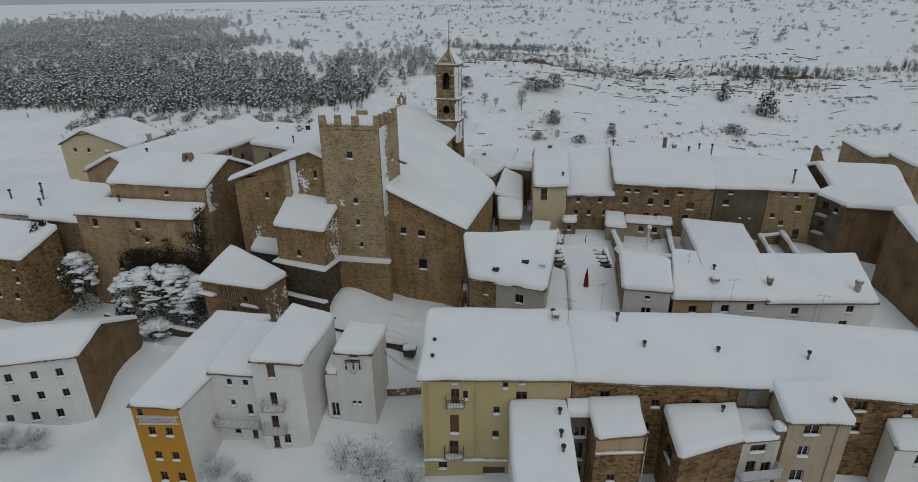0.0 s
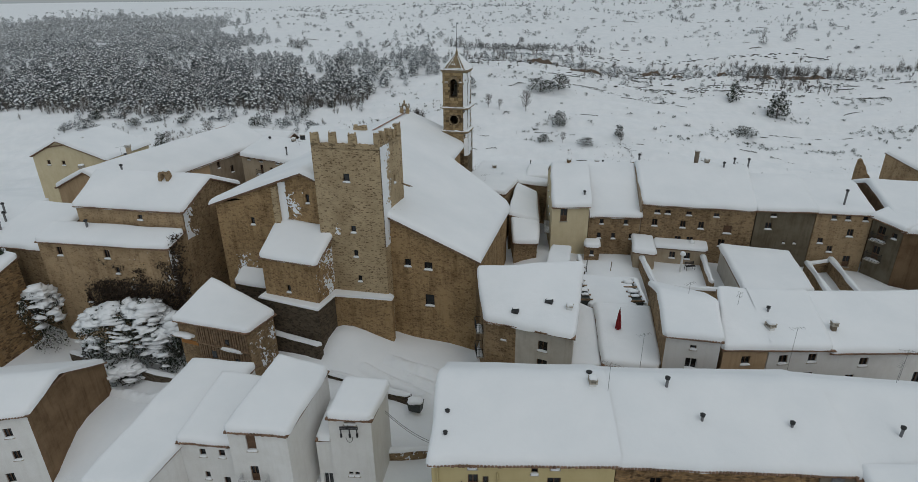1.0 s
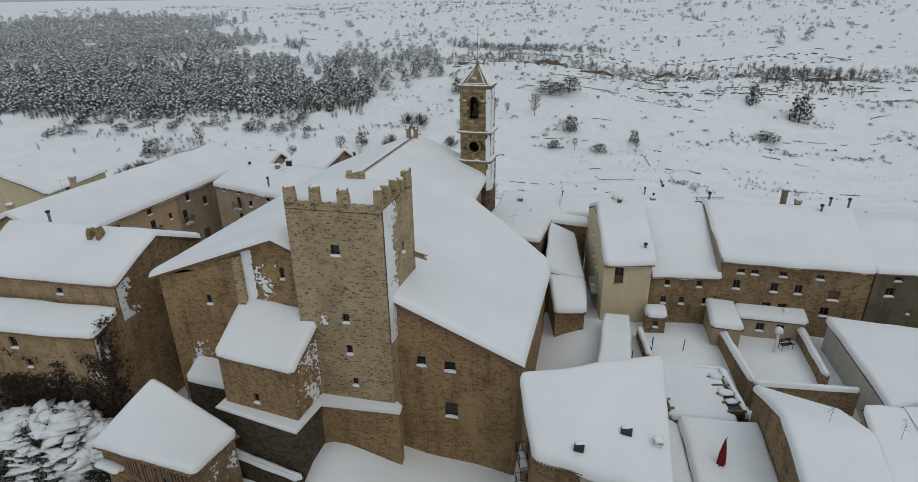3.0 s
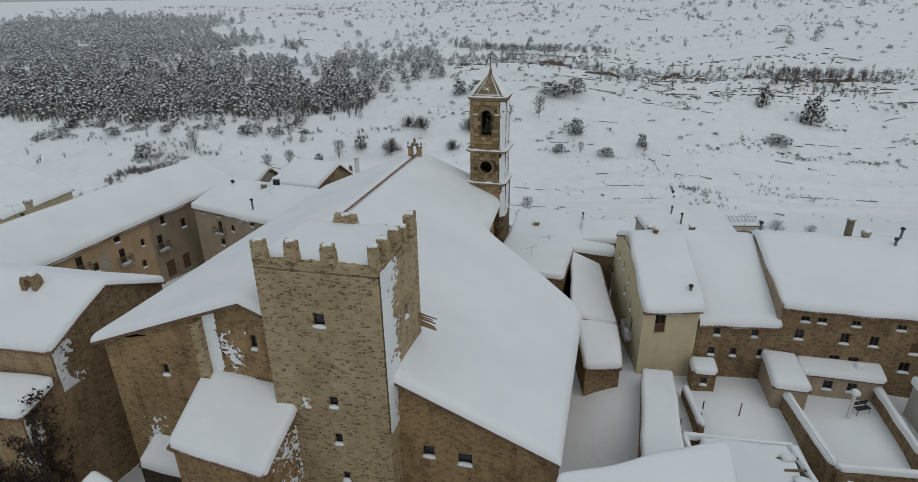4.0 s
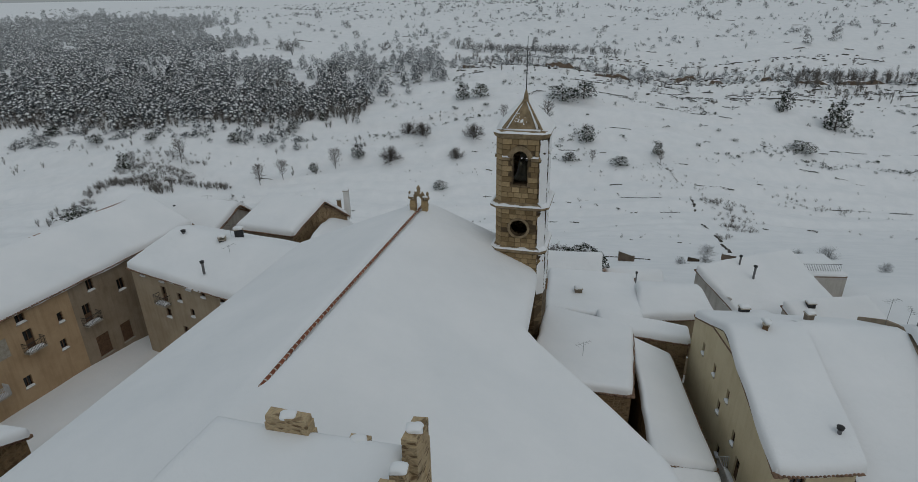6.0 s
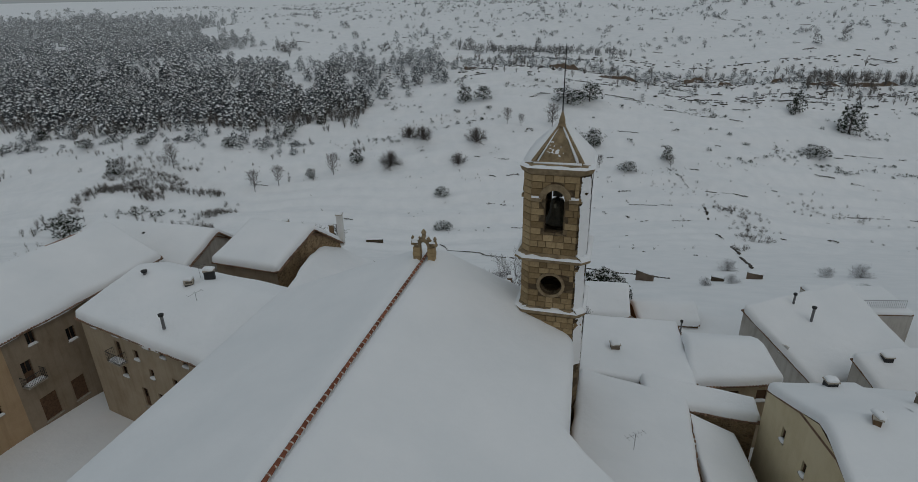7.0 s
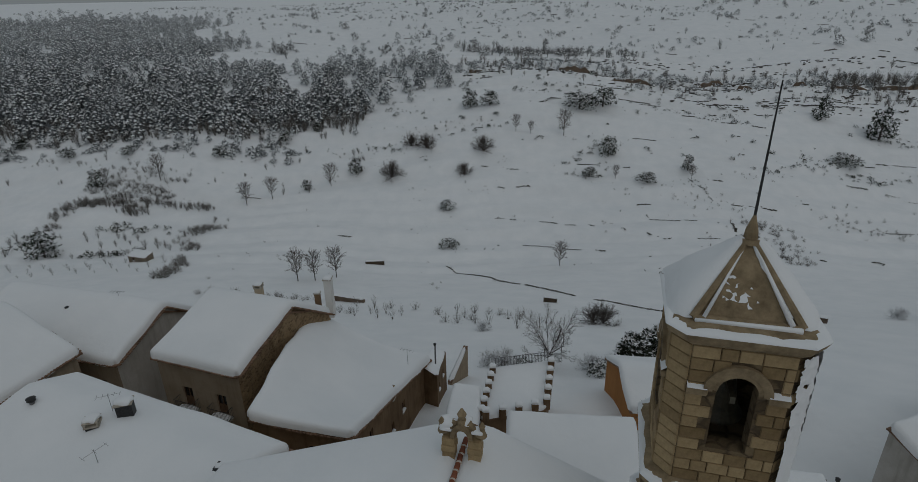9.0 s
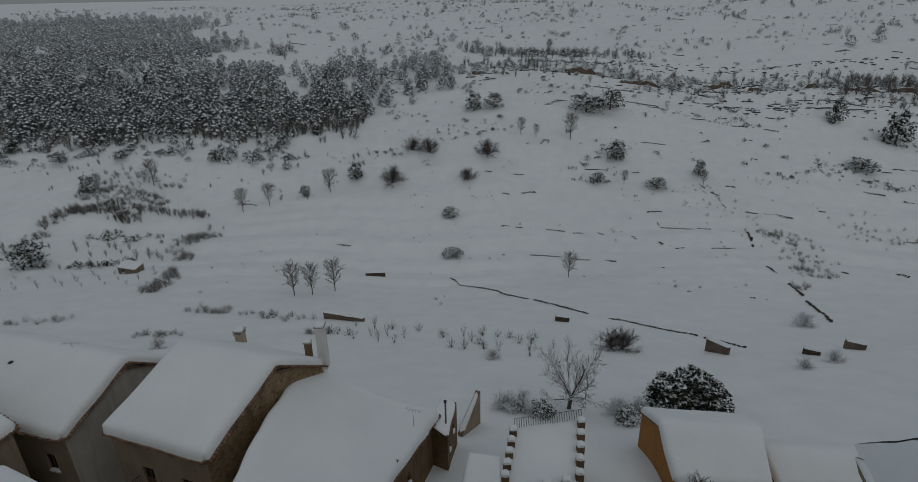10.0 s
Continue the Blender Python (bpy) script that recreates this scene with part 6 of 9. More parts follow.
def roof_clutter():
    for x, y, z in ((-1.3, 46.4, 16.6), (-1.4, 44.7, 16.0)):
        vent(x, y, z, 0.3, 0.1)
    chimney(10.1, 48.6, 17.7, 0.5, 0.6, 0.4, WHITE)
    vent(10.0, 49.6, 17.9, 0.25, 0.14, "round metal flue beside the chimney")
    vent(16.0, 48.8, 17.9, 0.35, 0.12)
    for x, y, z in ((18.0, 46.2, 16.5), (24.7, 46.0, 16.0), (33.0, 46.0, 15.6), (33.0, 41.4, 14.0)):
        vent(x, y, z, 0.3, 0.11)
    for x, y, z in ((9.8, 41.4, 12.6), (9.6, 39.0, 12.3), (9.6, 37.6, 12.0)):
        vent(x, y, z, 0.45, 0.12)
    aerial(16.3, 56.2, 14.6, 3.2, 20)
    aerial(11.2, 48.0, 17.6, 2.8, -30)
    aerial(36.6, 52.0, 14.6, 3.0, 40)
    aerial(30.8, 57.5, 13.5, 4.2, 10)
    aerial(38.5, 54.0, 14.2, 3.4, -20)
    # corner house and white row
    roof_hatch(5.0, 62.6, 16.45, 0.7, 0.5, -20)
    roof_hatch(8.6, 63.8, 16.85, 0.8, 0.6, -20)
    chimney(10.6, 62.8, 16.6, 0.55, 0.6, 0.3, WHITE, pots=False, turn=-20)
    chimney(30.2, 60.8, 15.5, 0.6, 0.7, 0.25, WHITE, turn=20)
    chimney(37.0, 61.6, 15.1, 0.45, 0.45, 0.3, STONE_GREY)
    chimney(47.2, 61.4, 14.7, 0.5, 0.5, 0.4, BEIGE, turn=25)
    vent(30.9, 63.0, 16.3, 0.25, 0.12)
    aerial(23.0, 64.0, 17.6, 1.4, 30)
    aerial(28.0, 63.5, 16.8, 1.2, 60)
    # east row
    chimney(34.4, 96.0, 22.6, 0.5, 0.5, 2.0, STONE_GREY, "tall soot-stained chimney on the stone house", pots=False)
    chimney(35.8, 95.4, 22.6, 0.5, 0.5, 0.6, STONE_GREY)
    for x, y, z, h in ((16.7, 89.6, 19.95, 0.4), (26.2, 97.4, 22.4, 1.3), (40.6, 97.0, 22.2, 0.9), (42.6, 96.6, 22.2, 0.9), (50.4, 84.6, 19.8, 2.2), (37.6, 93.6, 22.4, 1.0)):
        vent(x, y, z, h, 0.13)
    aerial(25.6, 99.6, 22.2, 1.8, 15)
    aerial(26.9, 99.2, 22.2, 1.2, 70)
    aerial(2.6, 99.6, 18.4, 1.8, 25)
    chimney(15.6, 98.0, 21.9, 0.4, 0.8, 1.0, BROWN, "brown brick chimney with a broken top", turn=-30, pots=False)
    chimney(20.6, 101.0, 21.4, 0.55, 0.5, 0.5, STONE_GREY, pots=False)
    chimney(4.6, 113.0, 17.3, 0.7, 0.6, 0.55, STONE_GREY, pots=False)
    chimney(17.2, 104.4, 19.9, 0.7, 0.6, 0.6, IRON, "dark square chimney on the back eave", pots=False)
    chimney(35.4, 132.0, 10.6, 0.6, 0.6, 1.0, ORANGE, "leaning brown chimney by the railed terrace", pots=False)
    vent(27.6, 127.0, 14.2, 0.6, 0.12)
    vent(28.4, 124.6, 13.6, 0.9, 0.14)
    vent(11.6, 117.0, 17.0, 0.5, 0.08)
    chimney(31.0, 116.8, 13.4, 0.8, 0.7, 0.5, IRON, "dark square chimney in deep snow", pots=False)
    # mansion and the west
    root = thing("broken_chimney", (-38.6, 80.6, 25.0), "crumbling arched stone chimney in the snow", "chimney")
    m = Matrix.Translation((-38.6, 80.4, 24.9)) @ pose(0, 0, 0, 0, 0, -10)
    for a, b in (((-0.75, -0.4, -0.6), (-0.3, 0.4, 0.9)), ((0.3, -0.4, -0.6), (0.7, 0.4, 0.9))):
        s = Soup()
        s.box(a, b, m)
        under("pier", s.mesh("pier", STONE_OLD), root)
    for k in range(6):
        s = Soup()
        a0, a1 = math.pi * k / 6, math.pi * (k + 1) / 6
        q = [(0.3 * math.cos(a), 0.9 + 0.3 * math.sin(a)) for a in (a0, a1)] + [(0.72 * math.cos(a), 0.9 + 0.68 * math.sin(a)) for a in (a1, a0)]
        v = [m @ Vector((px, yy, pz)) for yy in (-0.38, 0.38) for px, pz in q]
        s.add(v, [(3, 2, 1, 0), (4, 5, 6, 7), (0, 1, 5, 4), (1, 2, 6, 5), (2, 3, 7, 6), (3, 0, 4, 7)])
        under("stone", s.mesh("stone", STONE_OLD), root)
    snow_hat(root, -38.6, 80.4, 26.4, 0.5, 0.4, 0.25, 2)
    for x, y, z, h in ((-47.5, 76.3, 20.6, 0.5), (-49.0, 88.2, 24.0, 0.9), (-62.0, 80.0, 18.6, 0.8), (-66.0, 86.0, 18.6, 1.4), (-64.5, 84.0, 18.2, 1.2), (-70.0, 84.5, 18.4, 1.0), (-58.0, 104.0, 21.8, 0.7)):
        vent(x, y, z, h, 0.14)
    aerial(-58.0, 103.0, 22.4, 1.8, 30)
    for x, y, z in ((-58.5, 106.0, 22.6), (-70.5, 112.0, 22.6), (-62.5, 99.0, 21.0)):
        chimney(x, y, z, 0.6, 0.6, 0.7, BEIGE)
    # plaza roofs
    chimney(-31.8, 118.0, 21.7, 0.9, 0.7, 0.9, IRON, "dark sheet-metal chimney box in snow", turn=20, pots=False)
    chimney(-33.3, 117.0, 21.4, 0.7, 0.7, 0.4, IRON, "dark sheet-metal chimney box in snow", turn=20)
    aerial(-32.8, 118.2, 21.5, 1.6, 20)
    vent(-33.0, 111.3, 21.3, 0.4, 0.13)
    aerial(-31.5, 114.4, 21.4, 0.9, 60, 3)
    vent(-38.5, 119.0, 21.5, 0.4, 0.16)
    roof_hatch(-24.0, 113.4, 21.75, 1.1, 0.8, -25, "dark curved roof light edge poking out of snow")
    # rim roofs
    chimney(-24.9, 140.3, 16.6, 0.7, 0.9, 3.0, WHITE, "tall whitewashed chimney stack above the rim house", pots=False)
    chimney(-25.9, 139.6, 16.4, 0.5, 0.5, 2.0, BROWN, "short brown chimney beside the white stack", pots=False)
    chimney(-32.6, 141.8, 16.0, 0.7, 0.7, 1.9, BEIGE, "cream chimney with dark slots above snow")
    vent(-48.5, 136.0, 18.2, 0.6, 0.12)
    aerial(-44.0, 137.0, 18.4, 1.8, 0)
    aerial(-17.0, 137.0, 12.4, 1.2, -20)
    vent(-14.4, 138.5, 11.6, 1.4, 0.08)


def yards():
    yard_wall((23.9, 83.2), (23.3, 74.8), 9.5, 13.0, 0.6)
    yard_wall((23.4, 74.6), (32.2, 73.6), 9.5, 12.9, 0.5, "tile-topped yard wall with a roll of snow")
    yard_wall((32.8, 84.6), (30.9, 76.2), 9.5, 12.6, 0.5, "crumbling yard wall with ivy and snow")
    yard_wall((45.6, 81.7), (43.4, 72.4), 9.5, 12.9, 0.5, "outer wall of a ruined yard capped with snow")
    yard_wall((49.4, 82.9), (47.0, 72.4), 9.5, 12.9, 0.5, "outer wall of a ruined yard capped with snow")
    yard_wall((45.6, 81.8), (49.4, 82.8), 9.5, 12.6, 0.4, "end wall of a ruined yard capped with snow")
    yard_wall((15.5, 84.6), (15.2, 79.4), 9.5, 12.6, 0.4, "low garden wall buried under snow")
    # lamp posts, bench, stove and stakes in the snow
    for x, y, z, h in ((29.0, 82.0, 11.6, 2.4), (31.4, 85.6, 11.6, 2.6)):
        root = thing("garden_post", (x, y, z), "white round garden post wearing a ball of snow", "post")
        s = Soup()
        s.tube((x, y, z - 0.4), (x, y, z + h), 0.16, 0.14, 10)
        under("post", s.mesh("post", WHITE), root)
        snow_hat(root, x, y, z + h, 0.32, 0.32, 0.42, int(x))
    root = thing("garden_bench", (30.4, 82.5, 11.7), "dark iron garden bench half sunk in snow", "bench")
    m = Matrix.Translation((30.5, 82.6, 11.55)) @ pose(0, 0, 0, 0, 0, 12)
    s = Soup()
    for i in range(4):
        s.box((-0.7, -0.25 + 0.14 * i, 0.4), (0.7, -0.16 + 0.14 * i, 0.45), m)
    under("seat", s.mesh("seat", IRON), root)
    s = Soup()
    for i in range(3):
        s.box((-0.7, 0.3, 0.55 + 0.14 * i), (0.7, 0.34, 0.64 + 0.14 * i), m)
    under("backrest", s.mesh("backrest", IRON), root)
    for a in (-0.62, 0.62):
        s = Soup()
        s.tube(m @ Vector((a, -0.2, -0.2)), m @ Vector((a, -0.2, 0.4)), 0.03, n=5)
        s.tube(m @ Vector((a, 0.32, -0.2)), m @ Vector((a, 0.34, 0.95)), 0.03, n=5)
        under("leg", s.mesh("leg", IRON), root)
    root = thing("garden_stove", (15.7, 81.5, 11.7), "small dark garden stove with a lid of snow", "stove")
    s = Soup()
    s.tube((15.7, 81.5, 11.3), (15.7, 81.5, 12.5), 0.28, 0.24, 10)
    s.tube((16.2, 81.9, 11.3), (16.2, 81.9, 13.2), 0.06, 0.06, 6)
    under("body", s.mesh("body", IRON), root)
    snow_hat(root, 15.7, 81.5, 12.5, 0.3, 0.3, 0.3, 4)
    for x, y in ((13.6, 80.0), (12.5, 82.6), (19.5, 82.0)):
        root = thing("stake", (x, y, 11.7), "dark wooden stake standing in snow", "stake")
        s = Soup()
        s.tube((x, y, 11.2), (x + 0.06, y, 12.9), 0.06, 0.05, 6)
        under("pole", s.mesh("pole", TIMBER), root)
    # furled red parasol on the roof terrace
    x, y, z = 16.3, 64.6, 12.4
    root = thing("parasol", (x, y, z), "furled dark red parasol with snow on its folds", "parasol")
    s = Soup()
    s.tube((x, y, z - 0.6), (x + 0.05, y, z + 3.3), 0.035, 0.03, 6)
    under("pole", s.mesh("pole", METAL), root)
    n = 14
    v = []
    for r, h in ((0.18, 0.2), (0.26, 0.7), (0.21, 1.6), (0.13, 2.4), (0.03, 3.1)):
        for k in range(n):
            a = 2 * math.pi * k / n
            rr = r * (1 + 0.28 * (1 if k % 2 else -1))
            v.append((x + rr * math.cos(a), y + rr * math.sin(a), z + h))
    f = [(j * n + k, j * n + (k + 1) % n, j * n + n + (k + 1) % n, j * n + n + k) for j in range(4) for k in range(n)]
    under("canopy", mesh_of("canopy", v, f, RED_CLOTH), root)
    # refuse bin in the street
    x, y, z = -5.35, 59.2, 6.35
    root = thing("refuse_bin", (x, y, z), "dark wheeled refuse bin under a snow cushion", "refuse bin")
    s = Soup()
    m = Matrix.Translation((x, y, z)) @ pose(0, 0, 0, 0, 0, -18)
    v = [m @ Vector(p) for p in ((-0.62, -0.4, 0.1), (0.62, -0.4, 0.1), (0.62, 0.4, 0.1), (-0.62, 0.4, 0.1), (-0.75, -0.52, 1.15), (0.75, -0.52, 1.15), (0.75, 0.52, 1.15), (-0.75, 0.52, 1.15))]
    s.add(v, [(3, 2, 1, 0), (4, 5, 6, 7), (0, 1, 5, 4), (1, 2, 6, 5), (2, 3, 7, 6), (3, 0, 4, 7)])
    under("body", s.mesh("body", PLASTIC), root)
    s = Soup()
    s.box((-0.78, -0.56, 1.15), (0.78, 0.56, 1.24), m)
    under("lid", s.mesh("lid", PLASTIC), root)
    snow_hat(root, x, y, z + 1.24, 0.75, 0.55, 0.35, 9)


def ivy(parent, p, d, out, length, tall, shape, count, seed):
    rng = np.random.default_rng(seed)
    pts = []
    while len(pts) < count:
        a, b = rng.uniform(), rng.uniform()
        if rng.uniform() < shape(a, b):
            pts.append(np.array(p + d * (a * length) + Vector((0, 0, b * tall)) + out * float(rng.uniform(0.02, 0.3))))
    c = np.array(pts)
    t = rng.normal(size=(count, 3, 3)) * 0.11
    v = (c[:, None, :] + t).reshape(-1, 3)
    ob = under("ivy", big_mesh("ivy", v, np.arange(count * 3).reshape(-1, 3), [VINE_BARK]), parent, None, "dark leafless ivy on stone")
    tagged(ob, kind="stuff")


def facade_details():
    man = find("stone_mansion")
    p, q = Vector((-53.4, 75.0, 0)), Vector((-34.8, 72.4, 0))
    d = (q - p).normalized()
    out = Vector((d.y, -d.x, 0))
    ivy(man, p + d * 4.6 + Vector((0, 0, 9.6)), d, out, 14.2, 8.6, lambda a, b: max(0.0, 1.1 - b * 1.3 + 0.5 * noise.noise(Vector((a * 6, b * 4, 1)))) * min(1, a * 4) * (1 if b < 0.4 + 0.6 * a else 0.15), 11000, 5)
    plastered_snow(man, p + d * 9.0 + out * 0.25 + Vector((0, 0, 12.0)), d, out, 9.6, 6.5, lambda x, z: 0.42 - 0.15 * x, 31)
    ivy(man, Vector((-35.7, 72.6, 8.0)), Vector((0.33, 0.94, 0)).normalized(), Vector((0.94, -0.33, 0)), 2.4, 12.5, lambda a, b: 0.9 * (1 - a) * (0.5 + noise.noise(Vector((a * 5, b * 9, 2)))), 1500, 6)
    side = Vector((0.33, 0.94, 0)).normalized()
    plastered_snow(man, Vector((-35.75, 72.55, 9)), side, Vector((0.94, -0.33, 0)), 3.0, 10.0, lambda x, z: -0.02 + 0.75 * x - 0.15 * z, 3)
    side = Vector((2.9, 10.6, 0)).normalized()
    plastered_snow(man, Vector((-34.65, 75.45, 19.0)), side, Vector((side.y, -side.x, 0)), 3.2, 4.2, lambda x, z: -0.35 + 1.0 * x - 0.2 * z, 5)
    tw = find("tower")
    d1 = Vector((1.65, 5.8, 0)).normalized()
    o1 = Vector((d1.y, -d1.x, 0))
    plastered_snow(tw, Vector((-9.15, 69.5, 20.5)), d1, o1, 4.2, 11.4, lambda x, z: -0.95 + 1.9 * x - 0.1 * z, 7)
    ch = find("church")
    plastered_snow(ch, Vector((*nave(-2.6, 0), 19.5)) - AXIS_V * 0.02, AXIS_U, -AXIS_V, 1.0, 7.6, lambda x, z: -1.2 + 1.0 * x, 11)
    plastered_snow(ch, Vector((*nave(-1.6, 0), 22.5)) - AXIS_V * 0.02, AXIS_U, -AXIS_V, 2.4, 3.6, lambda x, z: 0.12 + 0.4 * abs(x - 0.4) - 0.3 * z, 19)
    plastered_snow(ch, Vector((*nave(-9.8, 0), 13.6)) - AXIS_V * 0.02, AXIS_U, -AXIS_V, 3.4, 5.2, lambda x, z: -0.45 + 0.75 * z + 0.5 * abs(x - 0.45), 13)
    plastered_snow(tw, Vector((-15.2, 70.7, 21.2)), Vector((0.98, -0.199, 0)), Vector((-0.199, -0.98, 0)), 1.2, 1.9, lambda x, z: 0.1 + 0.9 * abs(x - 0.5) + 0.5 * abs(z - 0.4), 21)
    # pilaster on the church front, blocked niche and stumps of rafters by the tower
    s = Soup()
    a, b = Vector((*nave(-3.3, 0), 0)), Vector((*nave(-2.6, 0), 0))
    s.prism([tuple((w - AXIS_V * k).xy) for w, k in ((a, 0.55), (b, 0.55), (b, -0.05), (a, -0.05))], 12.0, [26.3, 26.6, 26.6, 26.3])
    under("buttress", s.mesh("buttress", STONE_TOWER), ch)
    for i in range(9):
        s = Soup()
        o = Vector((-7.6 + 0.05 * i, 74.4 - 0.42 * i + 0.2, 26.4 + 0.14 * i))
        s.tube(o, o + Vector((1.0 + rnd(-0.2, 0.25), -0.12, -0.35)), 0.05, 0.045, 5)
        under("rafter_stump", s.mesh("rafter_stump", TIMBER), tw)
    # annexe: snow at its side
    an = find("church_annexe")
    dd = Vector((1.3, 4.2, 0)).normalized()
    plastered_snow(an, Vector((-16.7, 67.3, 14.6)), dd, Vector((dd.y, -dd.x, 0)), 3.9, 5.6, lambda x, z: 0.3 - 0.5 * x - 0.15 * z, 17)
    th = find("timber_house")
    a, b = Vector((-23.4, 62.7, 0)), Vector((-22.0, 66.8, 0))
    e = (b - a).normalized()
    plastered_snow(th, a + Vector((0, 0, 6.5)), e, Vector((e.y, -e.x, 0)), 4.2, 7.0, lambda x, z: 0.34 - 0.4 * x, 27)


def timber_front():
    """Posts, boards and porch of the half-timbered house."""
    root = find("timber_house")
    p, q = Vector((-32.6, 65.9, 0)), Vector((-23.4, 62.7, 0))
    d = (q - p).normalized()
    out = Vector((d.y, -d.x, 0))
    length = (q - p).length
    m = Matrix(((d.x, -out.x, 0, p.x), (d.y, -out.y, 0, p.y), (0, 0, 1, 0), (0, 0, 0, 1)))
    gaps = ((4.2, 5.0, 9.2, 10.3), (6.4, 7.1, 11.4, 12.2), (7.4, 8.2, 9.0, 9.9), (5.0, 5.8, 7.2, 8.3))
    x = 2.7
    while x < length - 0.15:
        w = rnd(0.16, 0.26)
        z0, z1 = 6.6 + rnd(-0.25, 0.25), 13.1 + 0.04 * x
        spans = [(z0, z1)]
        for a, b, lo, hi in gaps:
            if a < x + w / 2 < b:
                spans = [t for s0, s1 in spans for t in ((s0, min(s1, lo)), (max(s0, hi), s1)) if t[1] - t[0] > 0.15]
        for s0, s1 in spans:
            s = Soup()
            s.box((x, -0.12 - rnd(0, 0.06), s0), (x + w, 0.02, s1), m)
            under("board", s.mesh("board", TIMBER), root)
        x += w + rnd(0.06, 0.2)
    for a, b, lo, hi in gaps:
        s = Soup()
        s.box((a, 0.0, lo), (b, 0.03, hi), m)
        s.box((a, -0.1, lo - 0.08), (b, 0.0, lo), m)
        win = under("window", s.mesh("window", FRAME), root)
        g = Soup()
        g.box((a + 0.08, -0.03, lo + 0.08), (b - 0.08, -0.012, hi - 0.08), m)
        under("pane", g.mesh("pane", GLASS), win)
    for z in (6.6, 8.7, 10.9):
        s = Soup()
        s.box((2.5, -0.22, z), (length + 0.05, 0.02, z + 0.2), m)
        under("beam", s.mesh("beam", TIMBER), root)
    s = Soup()
    s.box((0.1, -0.05, 10.4), (2.5, 0.05, 10.9), m)
    under("brick_panel", s.mesh("brick_panel", ORANGE), root)
    # canopy over the left bay and a plank shelf, both with snow
    for x0, x1, z, deep in ((-0.2, 2.4, 11.7, 0.9), (6.0, 8.7, 10.9, 0.45)):
        s = Soup()
        s.box((x0, -deep, z - 0.08), (x1, 0.0, z), m)
        shelf = under("canopy", s.mesh("canopy", TIMBER), root)
        v, f = lump((x1 - x0) / 2, deep / 2, 0.32, int(z * 3))
        under("canopy_snow", mesh_of("canopy_snow", [m @ (w + Vector(((x0 + x1) / 2, -deep / 2, z))) for w in v], f, SNOW, smooth=True), shelf)


def attic_balustrade():
    root = find("ochre_house")
    s = Soup()
    g = Soup()
    m = Matrix(((1, 0, 0, -31.0), (0, 1, 0, 45.45), (0, 0, 1, 0), (0, 0, 0, 1)))
    g.box((0.45, -0.02, 8.0), (4.4, 0.02, 9.6), m)
    under("attic_opening", g.mesh("attic_opening", GLASS), root)
    for i in range(18):
        x = 0.6 + i * 0.21
        s.tube(m @ Vector((x, -0.2, 8.05)), m @ Vector((x, -0.2, 8.4)), 0.05, 0.085, 6)
        s.tube(m @ Vector((x, -0.2, 8.4)), m @ Vector((x, -0.2, 8.75)), 0.085, 0.05, 6)
    s.box((0.4, -0.32, 8.75), (4.5, -0.08, 8.88), m)
    s.box((0.4, -0.32, 7.92), (4.5, -0.08, 8.05), m)
    under("balustrade", s.mesh("balustrade", FRAME_WHITE), root)


def roof_terrace():
    """Jagged parapet, rail and stair head on the flat roof behind the church."""
    root = find("terrace_house")
    c = [Vector(p) for p in ((-9.9, 130.4), (-4.0, 131.8), (-2.6, 139.0), (-8.5, 137.8))]
    for a, b, n in ((c[0], c[1], 4), (c[1], c[2], 5), (c[0], c[3], 6)):
        for i in range(n):
            p = a.lerp(b, (i + 0.3) / n)
            s = Soup()
            s.box((p.x - 0.3, p.y - 0.25, 10.4), (p.x + 0.3, p.y + 0.25, 11.6 + rnd(-0.1, 0.1)))
            under("merlon", s.mesh("merlon", BROWN), root)
            snow_hat(root, p.x, p.y, 11.6, 0.34, 0.3, 0.26, i, "merlon_snow")
    s = Soup()
    a, b = c[3], c[2]
    for i in range(40):
        p = a.lerp(b, i / 39)
        s.tube((p.x, p.y, 10.8), (p.x, p.y, 11.9), 0.02, n=4)
    s.tube((a.x, a.y, 11.9), (b.x, b.y, 11.9), 0.03, n=4)
    under("railing", s.mesh("railing", METAL), root)
    far = [o for o in bpy.data.objects if o.name.startswith("terrace_house") and o.location.x > 20][0]
    s = Soup()
    for i in range(34):
        s.tube((36.2 + 0.22 * i, 131.6 - 0.01 * i, 10.4), (36.2 + 0.22 * i, 131.6 - 0.01 * i, 11.6), 0.025, n=4)
    s.tube((36.2, 131.6, 11.6), (43.5, 131.3, 11.6), 0.035, n=4)
    under("railing", s.mesh("railing", METAL), far)


roof_clutter()
yards()
facade_details()
timber_front()
attic_balustrade()
roof_terrace()


# ---- fittings of the houses in front ----
def drainpipe(parent, x, y, z0, z1, r=0.06, mat=None):
    s = Soup()
    s.tube((x, y, z0), (x, y, z1), r, r, 8)
    for k in range(3):
        z = z0 + (z1 - z0) * (k + 0.5) / 3
        s.tube((x, y, z - 0.04), (x, y, z + 0.04), r * 1.35, r * 1.35, 8)
    under("drainpipe", s.mesh("drainpipe", mat or SILL), parent)


